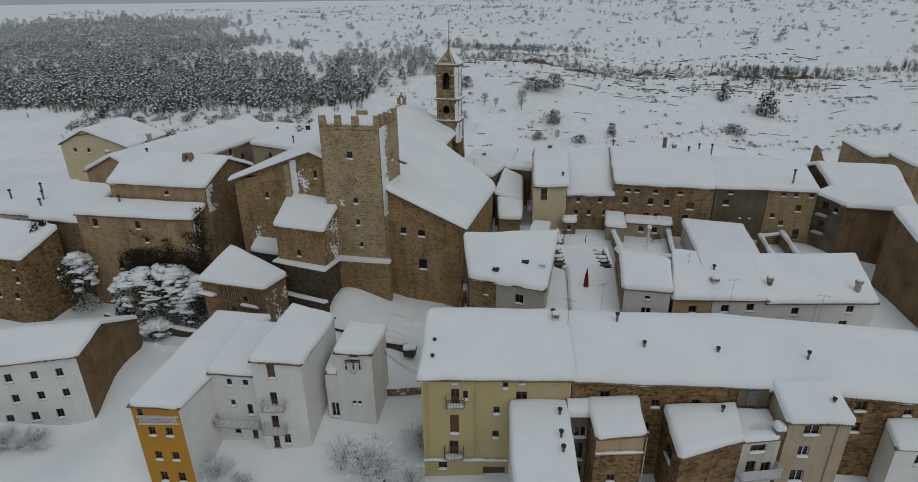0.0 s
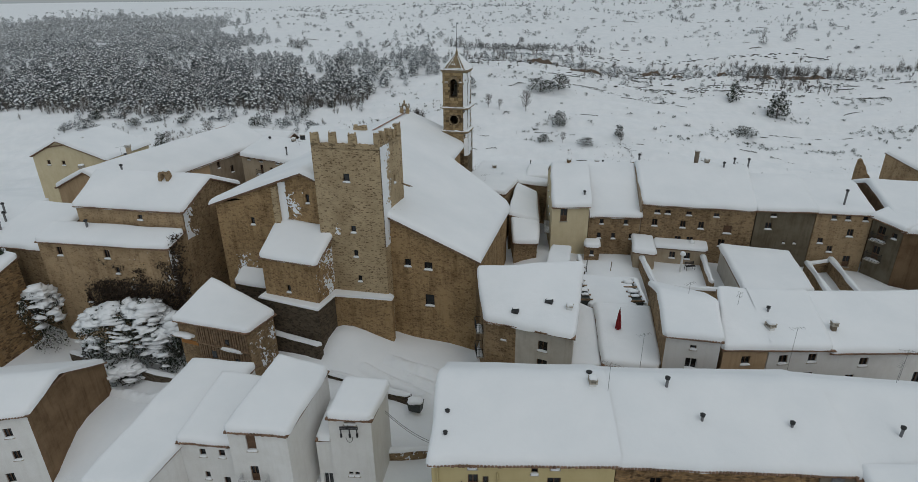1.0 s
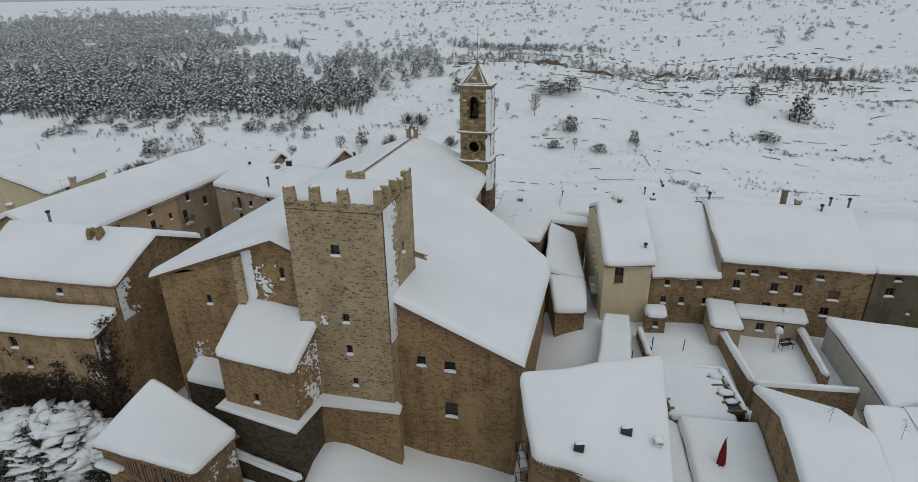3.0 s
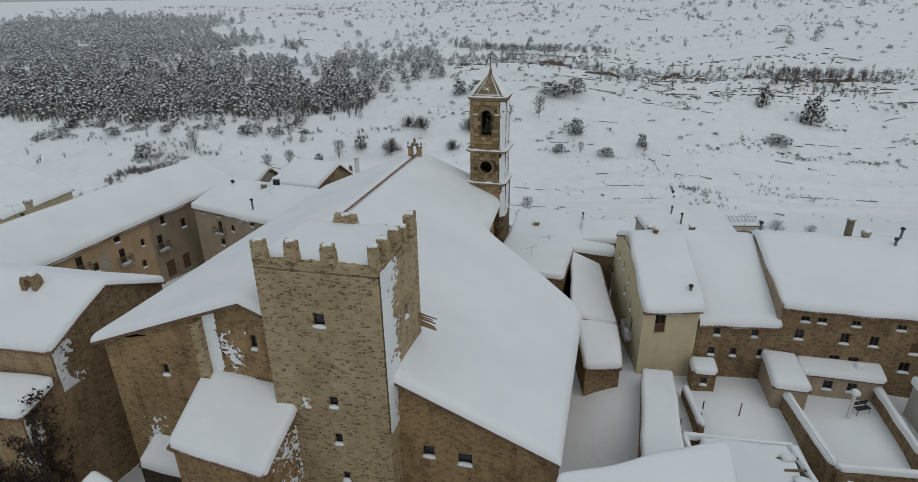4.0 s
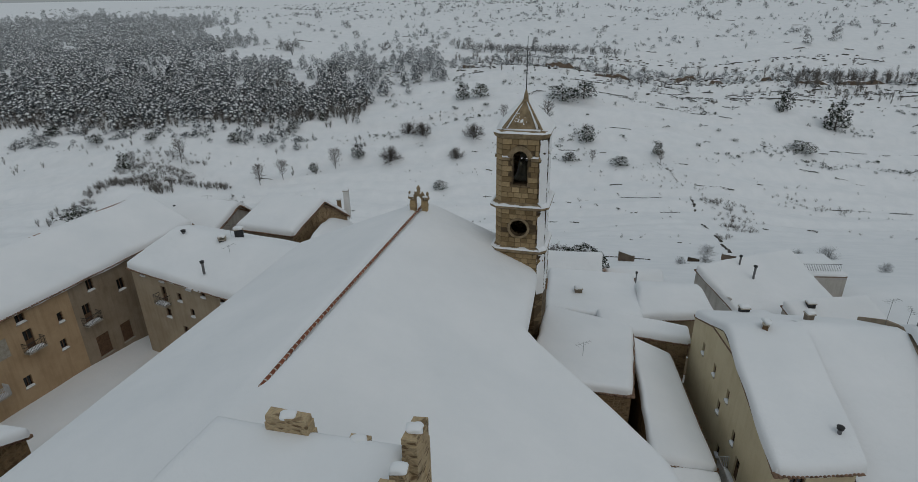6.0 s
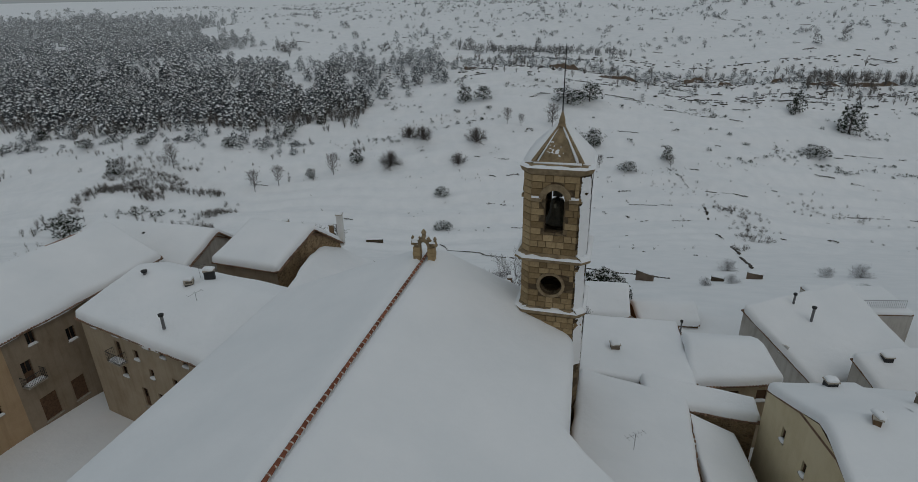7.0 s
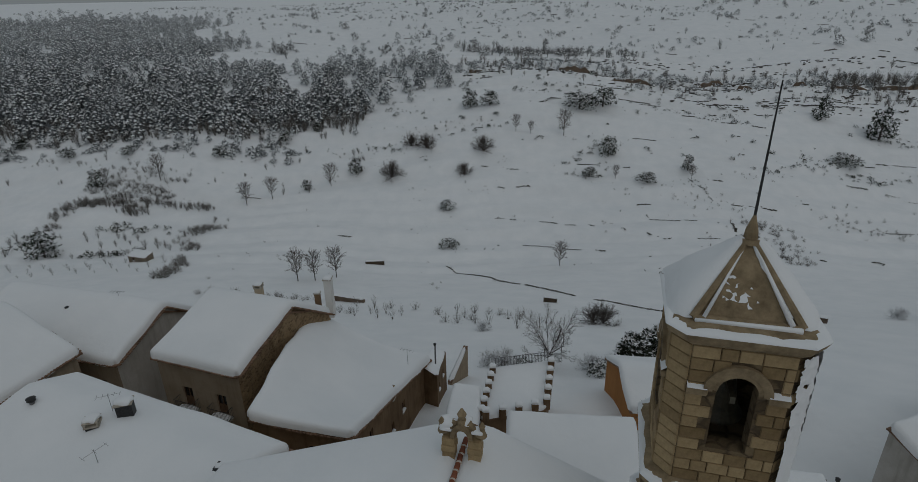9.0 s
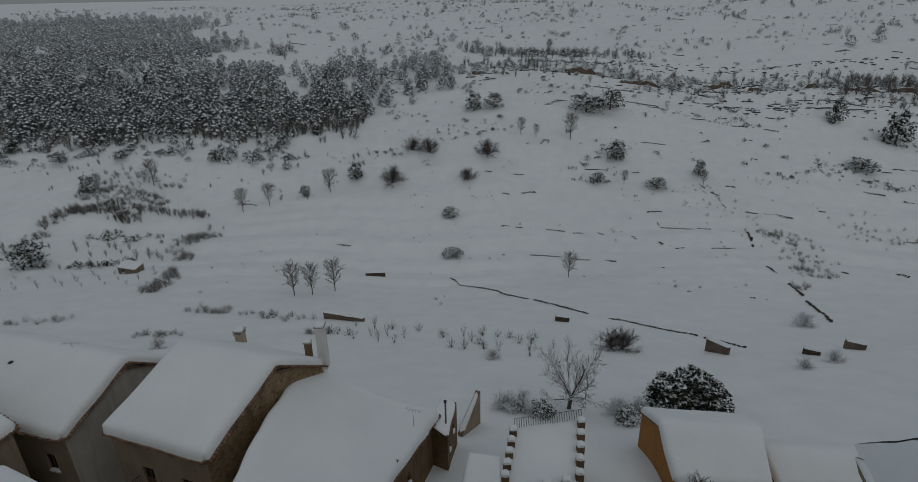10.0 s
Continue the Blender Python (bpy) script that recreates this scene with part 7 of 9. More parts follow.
def ledge(parent, p, q, deep=0.25, snow=0.22, mat=None):
    """A narrow ledge along a wall, with its roll of snow."""
    p, q = Vector(p), Vector(q)
    d = (q - p).normalized()
    out = Vector((d.y, -d.x, 0)) * deep
    s = Soup()
    c = [p, q, q + out, p + out]
    s.add([w + Vector((0, 0, k)) for k in (-0.12, 0.0) for w in c], [(0, 1, 2, 3), (7, 6, 5, 4), (0, 4, 5, 1), (1, 5, 6, 2), (2, 6, 7, 3), (3, 7, 4, 0)])
    shelf = under("ledge", s.mesh("ledge", mat or SILL), parent)
    n = max(6, int((q - p).length / 0.22))
    v, f = [], []
    for i in range(n + 1):
        o = p.lerp(q, i / n)
        h = max(0.04, snow * (0.75 + 0.7 * noise.noise(Vector((i * 0.35, p.z, p.x))))) * min(1, 3 * min(i, n - i) / n + 0.3)
        w = 1 + 0.25 * noise.noise(Vector((i * 0.4, 4.0, p.y)))
        v += [o, o + out * 0.15 + Vector((0, 0, h)), o + out * 0.7 * w + Vector((0, 0, h * 0.95)), o + out * 1.12 * w + Vector((0, 0, h * 0.35)), o + out * 1.02 * w + Vector((0, 0, -0.03))]
    f = [(5 * i + k, 5 * i + k + 1, 5 * i + k + 6, 5 * i + k + 5) for i in range(n) for k in range(4)]
    under("ledge_snow", mesh_of("ledge_snow", v, [t[::-1] for t in f], SNOW, smooth=True), shelf)


def long_balcony(parent, p, q, deep=0.9, tall=0.95, mat=None):
    p, q = Vector(p), Vector(q)
    d = (q - p).normalized()
    m = Matrix.Translation((p + q) / 2) @ Matrix(((d.x, -d.y, 0), (d.y, d.x, 0), (0, 0, 1))).to_4x4()
    add_balcony(parent, m, (q - p).length, deep, tall, True)


def front_fittings():
    cream = find("cream_house")
    drainpipe(cream, -1.97, 43.1, 5.7, 14.8, 0.07, CREAM)
    drainpipe(cream, 2.46, 43.1, 5.9, 14.1, 0.06, CREAM)
    ledge(cream, (5.5, 43.19, 5.75), (-2.4, 43.19, 5.75), -0.28)
    lean = [o for o in bpy.data.objects if o.name.startswith("lean_to")][1]
    s = Soup()
    s.add([(12.62, 39.16, 10.5), (16.68, 39.36, 10.5), (16.68, 39.36, 12.0), (12.62, 39.16, 11.78), (12.62, 39.3, 10.5), (16.68, 39.5, 10.5), (16.68, 39.5, 12.0), (12.62, 39.3, 11.78)], [(0, 1, 2, 3), (0, 4, 5, 1), (1, 5, 6, 2), (2, 6, 7, 3), (3, 7, 4, 0)])
    under("rendered_band", s.mesh("rendered_band", PEACH), lean)
    ledge(lean, (16.7, 39.36, 10.45), (12.6, 39.16, 10.45), -0.22, 0.18)
    drainpipe(lean, 16.85, 39.3, 4.0, 12.0, 0.06)
    annexe = find("terrace_annexe")
    s = Soup()
    for i in range(17):
        x = 25.9 + 0.125 * i
        s.tube((x, 40.4, 11.5), (x, 40.4, 12.5), 0.022, n=4)
    for z in (11.75, 12.5):
        s.tube((25.8, 40.4, z), (28.0, 40.4, z), 0.04, n=5)
    under("railing", s.mesh("railing", FRAME_WHITE), annexe)
    s = Soup()
    s.box((27.9, 39.9, 11.4), (28.6, 40.7, 12.3))
    post = under("pier", s.mesh("pier", STONE_GREY), annexe)
    v, f = lump(0.45, 0.5, 0.5, 5)
    under("pier_snow", mesh_of("pier_snow", [p + Vector((28.25, 40.3, 12.3)) for p in v], f, SNOW, smooth=True), post)
    long_balcony(annexe, (24.9, 39.45, 8.0), (28.5, 39.9, 8.0))
    wing = find("beige_wing")
    drainpipe(wing, 32.9, 39.9, 3.0, 12.9, 0.07, BEIGE)
    s = Soup()
    s.box((25.8, 43.16, 12.2), (28.6, 43.26, 14.2))
    row2 = [o for o in bpy.data.objects if o.name.startswith("stone_row_house")][0]
    under("soffit_recess", s.mesh("soffit_recess", STONE_GREY), row2)
    s = Soup()
    s.box((26.6, 43.08, 12.3), (27.5, 43.15, 13.9))
    under("door", s.mesh("door", METAL), row2, None, "blue-grey sheet metal door")
    vent(24.1, 42.0, 12.4, 0.5, 0.11)
    # the white houses: long railed balcony, ledges, bracket with insulators
    white = [o for o in bpy.data.objects if o.name.startswith("white_house")]
    for ob in white:
        if "two balconies" in str(ob.get("label", "")) or abs(ob.location.x + 21.6) < 1.2:
            long_balcony(ob, (-25.0, 49.58, 4.75), (-20.0, 49.22, 4.75), 1.0, 0.9)
            drainpipe(ob, -19.9, 49.1, 2.0, 10.8, 0.05)
    tower = find("white_tower_house")
    s = Soup()
    for z in (11.95, 11.75):
        s.box((-10.95, 50.15, z), (-9.35, 50.25, z + 0.08))
    for x in (-10.85, -10.1, -9.45):
        s.tube((x, 50.2, 11.8), (x, 50.2, 11.2), 0.05, 0.05, 6)
        for k in range(3):
            s.tube((x, 50.2, 11.25 - 0.14 * k), (x, 50.2, 11.18 - 0.14 * k), 0.1, 0.1, 8)
    for a in range(8):
        t0, t1 = math.pi * a / 8, math.pi * (a + 1) / 8
        s.tube((-10.15 - 0.3 * math.cos(t0), 50.2, 10.9 - 0.6 * math.sin(t0)), (-10.15 - 0.3 * math.cos(t1), 50.2, 10.9 - 0.6 * math.sin(t1)), 0.025, n=4)
    s.box((-10.3, 50.2, 11.8), (-10.2, 50.5, 12.0))
    under("power_bracket", s.mesh("power_bracket", IRON), tower, None, "black iron bracket with power-line insulators")
    # retaining wall with a plank door, and the low street wall
    yard_wall((-8.1, 54.4), (-3.3, 54.8), 1.0, 5.4, 0.5, "dark rubble retaining wall streaked with snow", STONE_OLD, 0.25)
    wall = max((o for o in bpy.data.objects if o.name.startswith("yard_wall")), key=lambda o: -abs(o.location.x + 5.7) - abs(o.location.y - 54.6))
    s = Soup()
    for k in range(9):
        s.box((-7.8 + 0.25 * k, 54.06 + 0.02 * k, 2.0), (-7.57 + 0.25 * k, 54.14 + 0.02 * k, 4.1))
    under("plank_door", s.mesh("plank_door", TIMBER), wall)
    plastered_snow(wall, Vector((-8.1, 54.12, 3.6)), Vector((4.8, 0.4, 0)).normalized(), Vector((0.083, -0.996, 0)), 4.8, 1.9, lambda x, z: 0.12 - 0.1 * z, 23)
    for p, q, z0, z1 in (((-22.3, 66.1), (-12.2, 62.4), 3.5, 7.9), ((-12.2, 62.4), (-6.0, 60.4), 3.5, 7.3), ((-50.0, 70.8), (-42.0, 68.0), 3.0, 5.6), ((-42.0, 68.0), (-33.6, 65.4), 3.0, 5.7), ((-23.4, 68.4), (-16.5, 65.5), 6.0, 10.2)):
        yard_wall(p, q, z0, z1, 0.6, "low dark street wall topped with a roll of snow", STONE_DARK, 0.3)
    # yard walls that leave dark gaps beside the courtyard roof
    yard_wall((13.2, 78.2), (13.0, 69.8), 9.5, 12.5, 0.5, "yard wall with a fat roll of snow", STONE_OLD, 0.5)
    yard_wall((21.4, 77.0), (20.9, 70.4), 9.5, 12.5, 0.5, "yard wall with a fat roll of snow", STONE_OLD, 0.5)
    yard_wall((13.2, 78.4), (21.6, 77.2), 9.5, 12.4, 0.5, "yard wall with a fat roll of snow", STONE_OLD, 0.5)
    # snow-laden frames beside the courtyard roof; an added dark block paints the shade in their gaps
    for x0, y0, x1, y1, n in ((13.5, 70.6, 14.6, 76.6, 5), (19.4, 70.2, 20.6, 76.2, 5)):
        root = thing("pergola", ((x0 + x1) / 2, (y0 + y1) / 2, 12.6), "timber pergola over a dark yard under lumps of snow", "pergola")
        s = Soup()
        s.box((x0, y0, 11.0), (x1, y1, 13.12))
        under("gap_shade", s.mesh("gap_shade", PLASTIC), root, None, "dark block that stands for the shade between the beams")
        for k in range(n):
            y = y0 + (y1 - y0) * (k + 0.2) / n
            s = Soup()
            s.box((x0 - 0.2, y - 0.08, 13.12), (x1 + 0.2, y + 0.08, 13.28))
            under("beam", s.mesh("beam", TIMBER), root)
            if (k + int(x0)) % 3 == 1:
                continue
            v, f = lump(((x1 - x0) / 2 + 0.1) * (0.75 + 0.2 * math.sin(3.1 * k + x0)), 0.26 + 0.2 * abs(math.sin(2.3 * k + x0)), 0.24 + 0.1 * math.sin(5.0 * k), k + int(x0), 0.5, 2)
            under("beam_snow", mesh_of("beam_snow", [p + Vector(((x0 + x1) / 2, y, 13.28)) for p in v], f, SNOW, smooth=True), root)
    # pointed remnant of a gable behind the east row
    root = thing("ruined_gable", (66.6, 106.0, 8.0), "pointed remnant of a ruined stone gable above the snow", "ruin")
    prof = [(65.2, 8.0), (68.4, 8.0), (68.3, 17.0), (67.6, 17.9), (67.2, 18.3), (66.7, 19.4), (66.2, 20.0), (65.75, 20.75), (65.45, 20.5), (65.3, 19.2)]
    n = len(prof)
    v = [Vector((x, y, z)) for y in (105.7, 106.3) for x, z in prof]
    f = [tuple(range(n)), tuple(range(2 * n - 1, n - 1, -1))] + [((k + 1) % n, k, k + n, (k + 1) % n + n) for k in range(n)]
    under("gable_wall", mesh_of("gable_wall", v, f, STONE_OLD), root)
    v, g = lump(0.7, 0.35, 0.3, 77, 0.5, 2)
    under("snow_cap", mesh_of("snow_cap", [p + Vector((68.0, 106.0, 17.1)) for p in v], g, SNOW, smooth=True), root)
    # parapet between the two stone houses of the east row
    row3 = [o for o in bpy.data.objects if o.name.startswith("stone_house") and abs(o.location.x - 33) < 2][0]
    s = Soup()
    a, b = Vector((24.45, 87.6, 0)), Vector((26.4, 103.4, 0))
    tops = [(0.0, 19.6), (0.3, 21.0), (0.66, 22.5), (0.8, 21.8), (1.0, 20.2)]
    v = []
    for k, z in tops:
        o = a.lerp(b, k)
        v += [o + Vector((-0.14, 0, z)), o + Vector((0.14, 0, z)), o + Vector((0.14, 0, 15)), o + Vector((-0.14, 0, 15))]
    s.add(v, [(4 * k + e, 4 * k + (e + 1) % 4, 4 * k + 4 + (e + 1) % 4, 4 * k + 4 + e) for k in range(4) for e in range(4)] + [(3, 2, 1, 0), (16, 17, 18, 19)])
    under("parapet", s.mesh("parapet", TAN), row3)
    # rough stone third of the corner house front
    corner = find("corner_house")
    p, q = Vector((2.0, 62.9, 0)), Vector((10.5, 59.3, 0))
    e = (q - p).normalized()
    o = Vector((e.y, -e.x, 0))
    s = Soup()
    c = [p - e * 0.02 + o * 0.03, p + e * 3.3 + o * 0.03]
    s.add([c[0] + Vector((0, 0, 5.0)), c[1] + Vector((0, 0, 5.0)), c[1] + Vector((0, 0, 15.2)), c[0] + Vector((0, 0, 15.0)), c[1] - o * 0.04 + Vector((0, 0, 5.0)), c[1] - o * 0.04 + Vector((0, 0, 15.2))], [(0, 1, 2, 3), (1, 4, 5, 2)])
    under("stone_facing", s.mesh("stone_facing", STONE_OLD), corner)
    # the plaza roof's ridge tiles show as one dark line
    second = [o for o in bpy.data.objects if o.name.startswith("plaza_house")][1]
    tile = ridge_tile_mesh()
    a, b = Vector((-54.0, 113.2, 22.66)), Vector((-49.6, 128.0, 22.66))
    d = (b - a).normalized()
    for i in range(34):
        o = a.lerp(b, i / 34)
        under("ridge_tile", tile, second, Matrix(((d.y, d.x, 0, o.x), (-d.x, d.y, 0, o.y), (0, 0, 1, o.z + rnd(-0.03, 0.02)), (0, 0, 0, 1))))
    # framed panel on the plaza front
    plaza = [o for o in bpy.data.objects if o.name.startswith("plaza_house")][0]
    p, q = Vector((-53.0, 93.0, 0)), Vector((-47.7, 111.5, 0))
    e = (q - p).normalized()
    o = Vector((e.y, -e.x, 0))
    m = Matrix.Translation(p + e * 11.8) @ Matrix(((e.x, -o.x, 0), (e.y, -o.y, 0), (0, 0, 1))).to_4x4()
    s = Soup()
    s.box((-0.6, -0.05, 15.2), (0.6, 0.02, 17.1), m)
    under("wall_panel", s.mesh("wall_panel", SILL), plaza)
    # cables over the street
    for k in range(2):
        root = thing("street_cable", (-8.0, 57.0, 8.0 + 0.3 * k), "thin black cable sagging over the street", "cable")
        s = Soup()
        a, b = Vector((-7.6, 54.0, 10.4 + 0.25 * k)), Vector((-2.2, 50.0, 10.0 + 0.25 * k))
        pts = [a.lerp(b, i / 12) - Vector((0, 0, 0.5 * math.sin(math.pi * i / 12))) for i in range(13)]
        for p, q in zip(pts, pts[1:]):
            s.tube(p, q, 0.022, n=4)
        under("wire", s.mesh("wire", IRON), root)


front_fittings()


# ---- trees, scrub and field walls ----
def gz(x, y):
    return float(ground_z(np.array([x]), np.array([y]))[0])


def leaf_cloud(rng, centre, radius, count, size, flat=1.0):
    """Loose triangles that fill a lumpy ball: vertices as (count, 3, 3)."""
    d = rng.normal(size=(count, 3))
    d /= np.linalg.norm(d, axis=1)[:, None]
    r = rng.uniform(0.45, 1.0, count) ** 0.6
    c = np.asarray(centre) + d * (r[:, None] * np.asarray(radius))
    t = rng.normal(size=(count, 3, 3)) * size
    t[:, :, 2] *= flat
    return c[:, None, :] + t


def snow_cloud(rng, centre, radius, count, size):
    """Flat white tufts on the upper side of a crown."""
    d = rng.normal(size=(count, 3))
    d[:, 2] = np.abs(d[:, 2]) + 0.25
    d /= np.linalg.norm(d, axis=1)[:, None]
    c = np.asarray(centre) + d * np.asarray(radius) * rng.uniform(0.9, 1.08, count)[:, None]
    t = rng.normal(size=(count, 3, 3)) * size
    t[:, :, 2] *= 0.6
    return c[:, None, :] + t


def snow_load(rng, centre, r, lean):
    """A drooping cap of snow over one bough: six faces round a raised middle."""
    n = 6
    a = rng.uniform(0, 6.28) + np.arange(n) * 2 * math.pi / n
    k = r * rng.uniform(0.65, 1.2, n)
    rim = np.stack([k * np.cos(a), k * np.sin(a), -r * rng.uniform(0.25, 0.75, n)], -1) + lean * r
    top = np.array((0, 0, r * 0.3))
    return np.stack([np.broadcast_to(top, rim.shape), rim, np.roll(rim, -1, 0)], 1) + centre


def proto_evergreen(seed, tall=7.0, wide=2.2, boughs=13, leaves=13, load=0.8, conic=0.5):
    """Boughs as small dark clumps of leaves, most of them bent under a cap of snow."""
    rng = np.random.default_rng(seed)
    dark, white = [], []
    for k in range(boughs):
        f = (k + 0.5) / boughs
        a = k * 2.4 + rng.uniform(-0.5, 0.5)
        ring = wide * (1 - conic * f) * math.sqrt(max(0.0, 1 - (2 * f - 0.75) ** 2 * 0.55)) * rng.uniform(0.4, 0.95)
        c = np.array((ring * math.cos(a), ring * math.sin(a), tall * (0.14 + 0.8 * f)))
        r = wide * rng.uniform(0.26, 0.44) * (1.1 - 0.4 * f)
        dark.append(leaf_cloud(rng, c - np.array((0, 0, r * 0.35)), (r, r, r * 1.1), leaves, 0.24 * wide / 2.2))
        if rng.uniform() < load:
            out = np.array((math.cos(a) * 0.35, math.sin(a) * 0.35, -0.12))
            white.append(snow_load(rng, c + np.array((0, 0, r * 0.25)), r * rng.uniform(0.6, 1.15), out))
    s = 0.14
    trunk = np.array([[[-s, 0, 0], [s, 0, 0], [0, 0, tall * 0.8]], [[0, -s, 0], [0, s, 0], [0, 0, tall * 0.8]]])
    dark.append(trunk)
    return np.concatenate(dark), np.concatenate(white)


def proto_scrub(seed, tall=2.2, wide=1.4, twigs=46, tufts=10, thin=1.0, low=1.45):
    """A leafless shrub: forking stems that fan out into a rounded head."""
    rng = np.random.default_rng(seed)
    out = []
    root = np.array([0.0, 0.0, 0.0])
    for _ in range(twigs):
        a, t = rng.uniform(0, 2 * math.pi), math.acos(rng.uniform(math.cos(low), 1.0))
        k = rng.uniform(0.7, 1.05)
        tip = np.array([math.cos(a) * math.sin(t) * wide, math.sin(a) * math.sin(t) * wide, 0.12 * tall + 0.88 * tall * math.cos(t)]) * k
        side = np.array([-math.sin(a), math.cos(a), 0.1]) * rng.uniform(0.02, 0.045) * thin
        mid = root + (tip - root) * 0.45 + rng.normal(size=3) * 0.06 * wide
        out.append([root - side, root + side, mid])
        out.append([mid - side * 0.7, mid + side * 0.7, tip])
        for q in (0.2, 0.55):
            p = mid + (tip - mid) * q
            end = p + (tip - mid) * 0.55 + rng.normal(size=3) * wide * 0.2
            turn = np.array([side[1], -side[0], 0.012])
            out.append([p - turn * 0.5, p + turn * 0.5, end])
    white = snow_cloud(rng, (0, 0, tall * 0.3), (wide * 0.6, wide * 0.6, tall * 0.35), tufts, 0.12)
    return np.array(out), white


def scatter(name, label, places, protos, rng, category, low=0.7, high=1.3, mats=(None, None)):
    """Many plants in one mesh."""
    vs, ix = [], []
    low_z = ground_z(np.array([p[0] for p in places]), np.array([p[1] for p in places]))
    for (x, y), floor in zip(places, low_z):
        dark, white = protos[rng.integers(len(protos))]
        k = rng.uniform(low, high)
        a = rng.uniform(0, 2 * math.pi)
        rot = np.array([[math.cos(a), -math.sin(a), 0], [math.sin(a), math.cos(a), 0], [0, 0, 1]]) * k
        base = np.array([x, y, floor - 0.15])
        for part_v, m in ((dark, 0), (white, 1)):
            vs.append(part_v.reshape(-1, 3) @ rot.T + base)
            ix.append(np.full(len(part_v), m))
    v = np.concatenate(vs)
    tris = np.arange(len(v)).reshape(-1, 3)
    ob = new(name, big_mesh(name, v, tris, list(mats), np.concatenate(ix)))
    tagged(ob, label, category, kind="stuff")


RNG = np.random.default_rng(11)
EVER = [proto_evergreen(k, 6.4 + 1.1 * (k % 3), 2.3 + 0.3 * (k % 4), 14, 13, 0.72, 0.35 + 0.12 * (k % 3)) for k in range(9)]
DENSE = [proto_evergreen(20 + k, 4.2, 2.6, 12, 13, 0.8, 0.2) for k in range(6)]
LOW = [proto_evergreen(30 + k, 2.4, 2.4, 7, 14, 0.6, 0.1) for k in range(6)]
TWIG = [proto_scrub(40 + k, 2.0 + 0.3 * (k % 3), 1.2 + 0.2 * (k % 2), 40, 8) for k in range(6)]
VINE = [proto_scrub(80 + k, 2.5 + 0.4 * (k % 2), 1.3, 15, 2, 1.1, 1.0) for k in range(5)]
TALLTWIG = [proto_scrub(60 + k, 5.6, 1.9, 46, 6, 1.5, 1.1) for k in range(5)]


def spread(n, x0, x1, y0, y1, keep):
    out = []
    while len(out) < n:
        x, y = RNG.uniform(x0, x1), RNG.uniform(y0, y1)
        if RNG.uniform() < keep(x, y):
            out.append((x, y))
    return out


# the wood's outline on the far slope, with the arm that it sends along the bank
WOOD_LINE = [(-620, 600), (-470, 700), (-380, 790), (-290, 740), (-222, 590), (-172, 480), (-112, 460), (-74, 466), (-26, 464), (-22, 424), (-64, 414), (-66, 390), (-100, 377), (-152, 368), (-212, 366), (-262, 372), (-420, 385), (-620, 392)]


def in_wood(x, y):
    inside = False
    for (x0, y0), (x1, y1) in zip(WOOD_LINE, WOOD_LINE[1:] + WOOD_LINE[:1]):
        if (y0 > y) != (y1 > y) and x < x0 + (x1 - x0) * (y - y0) / (y1 - y0):
            inside = not inside
    return inside


def wood_edge(x, y):
    """How thickly the evergreen wood stands at a place on the far slope."""
    far = min(1.0, max(0.0, (y - 430) / 120))
    x += 55 * far * noise.noise(Vector((x * 0.012, y * 0.012, 17.0)))
    y += 70 * far * noise.noise(Vector((x * 0.01, y * 0.012, 27.0)))
    wx = x + 13 * noise.noise(Vector((x * 0.04, y * 0.05, 1.0))) + 5 * noise.noise(Vector((x * 0.15, y * 0.15, 4.0)))
    wy = y + 9 * noise.noise(Vector((x * 0.05, y * 0.05, 7.0))) + 4 * noise.noise(Vector((x * 0.16, y * 0.16, 2.0)))
    if not in_wood(wx, wy):
        return 0.05 if in_wood(wx + 18, wy + 6) or in_wood(wx - 16, wy + 12) or in_wood(wx, wy - 30) else 0.0
    clear = noise.noise(Vector((x * 0.022, y * 0.03, 3.0))) + 0.4 * noise.noise(Vector((x * 0.07, y * 0.1, 6.0)))
    if x > -120 and y > 408:
        return 0.9 if clear > -0.25 else 0.35
    thin = min(1.0, max(0.12, (740 - y) / 200))
    return thin * (1.0 if clear > -0.42 or y < 392 else 0.25)


WOOD = spread(5000, -620, -18, 352, 800, wood_edge) + spread(520, -420, -68, 368, 404, lambda x, y: 1.0 if in_wood(x, y - 2) else 0.0)
# the wood in three depth bands, each with more haze painted into its leaves
scatter("woodland", "dense snow-laden evergreen wood on the far slope", [p for p in WOOD if p[1] < 430], EVER, RNG, "woodland", 0.65, 1.3, (LEAF_HAZE_NEAR, SNOW))
scatter("woodland", "haze-paled snow-laden evergreen wood higher on the slope", [p for p in WOOD if 430 <= p[1] < 505], EVER + DENSE[:2], RNG, "woodland", 0.65, 1.3, (LEAF_HAZE_MID, SNOW))
scatter("woodland", "haze-grey evergreen wood at the top of the slope", [p for p in WOOD if p[1] >= 505], EVER + DENSE, RNG, "woodland", 0.7, 1.4, (LEAF_HAZE_FAR, SNOW))
scatter("wood_fringe", "low dark bushes along the foot of the wood", spread(200, -260, -85, 352, 374, lambda x, y: 0.9 if noise.noise(Vector((x * 0.06, y * 0.05, 12.0))) > 0.02 else 0.06), LOW + DENSE[:2], RNG, "thicket", 0.5, 1.05, (LEAF_HAZE_NEAR, SNOW))
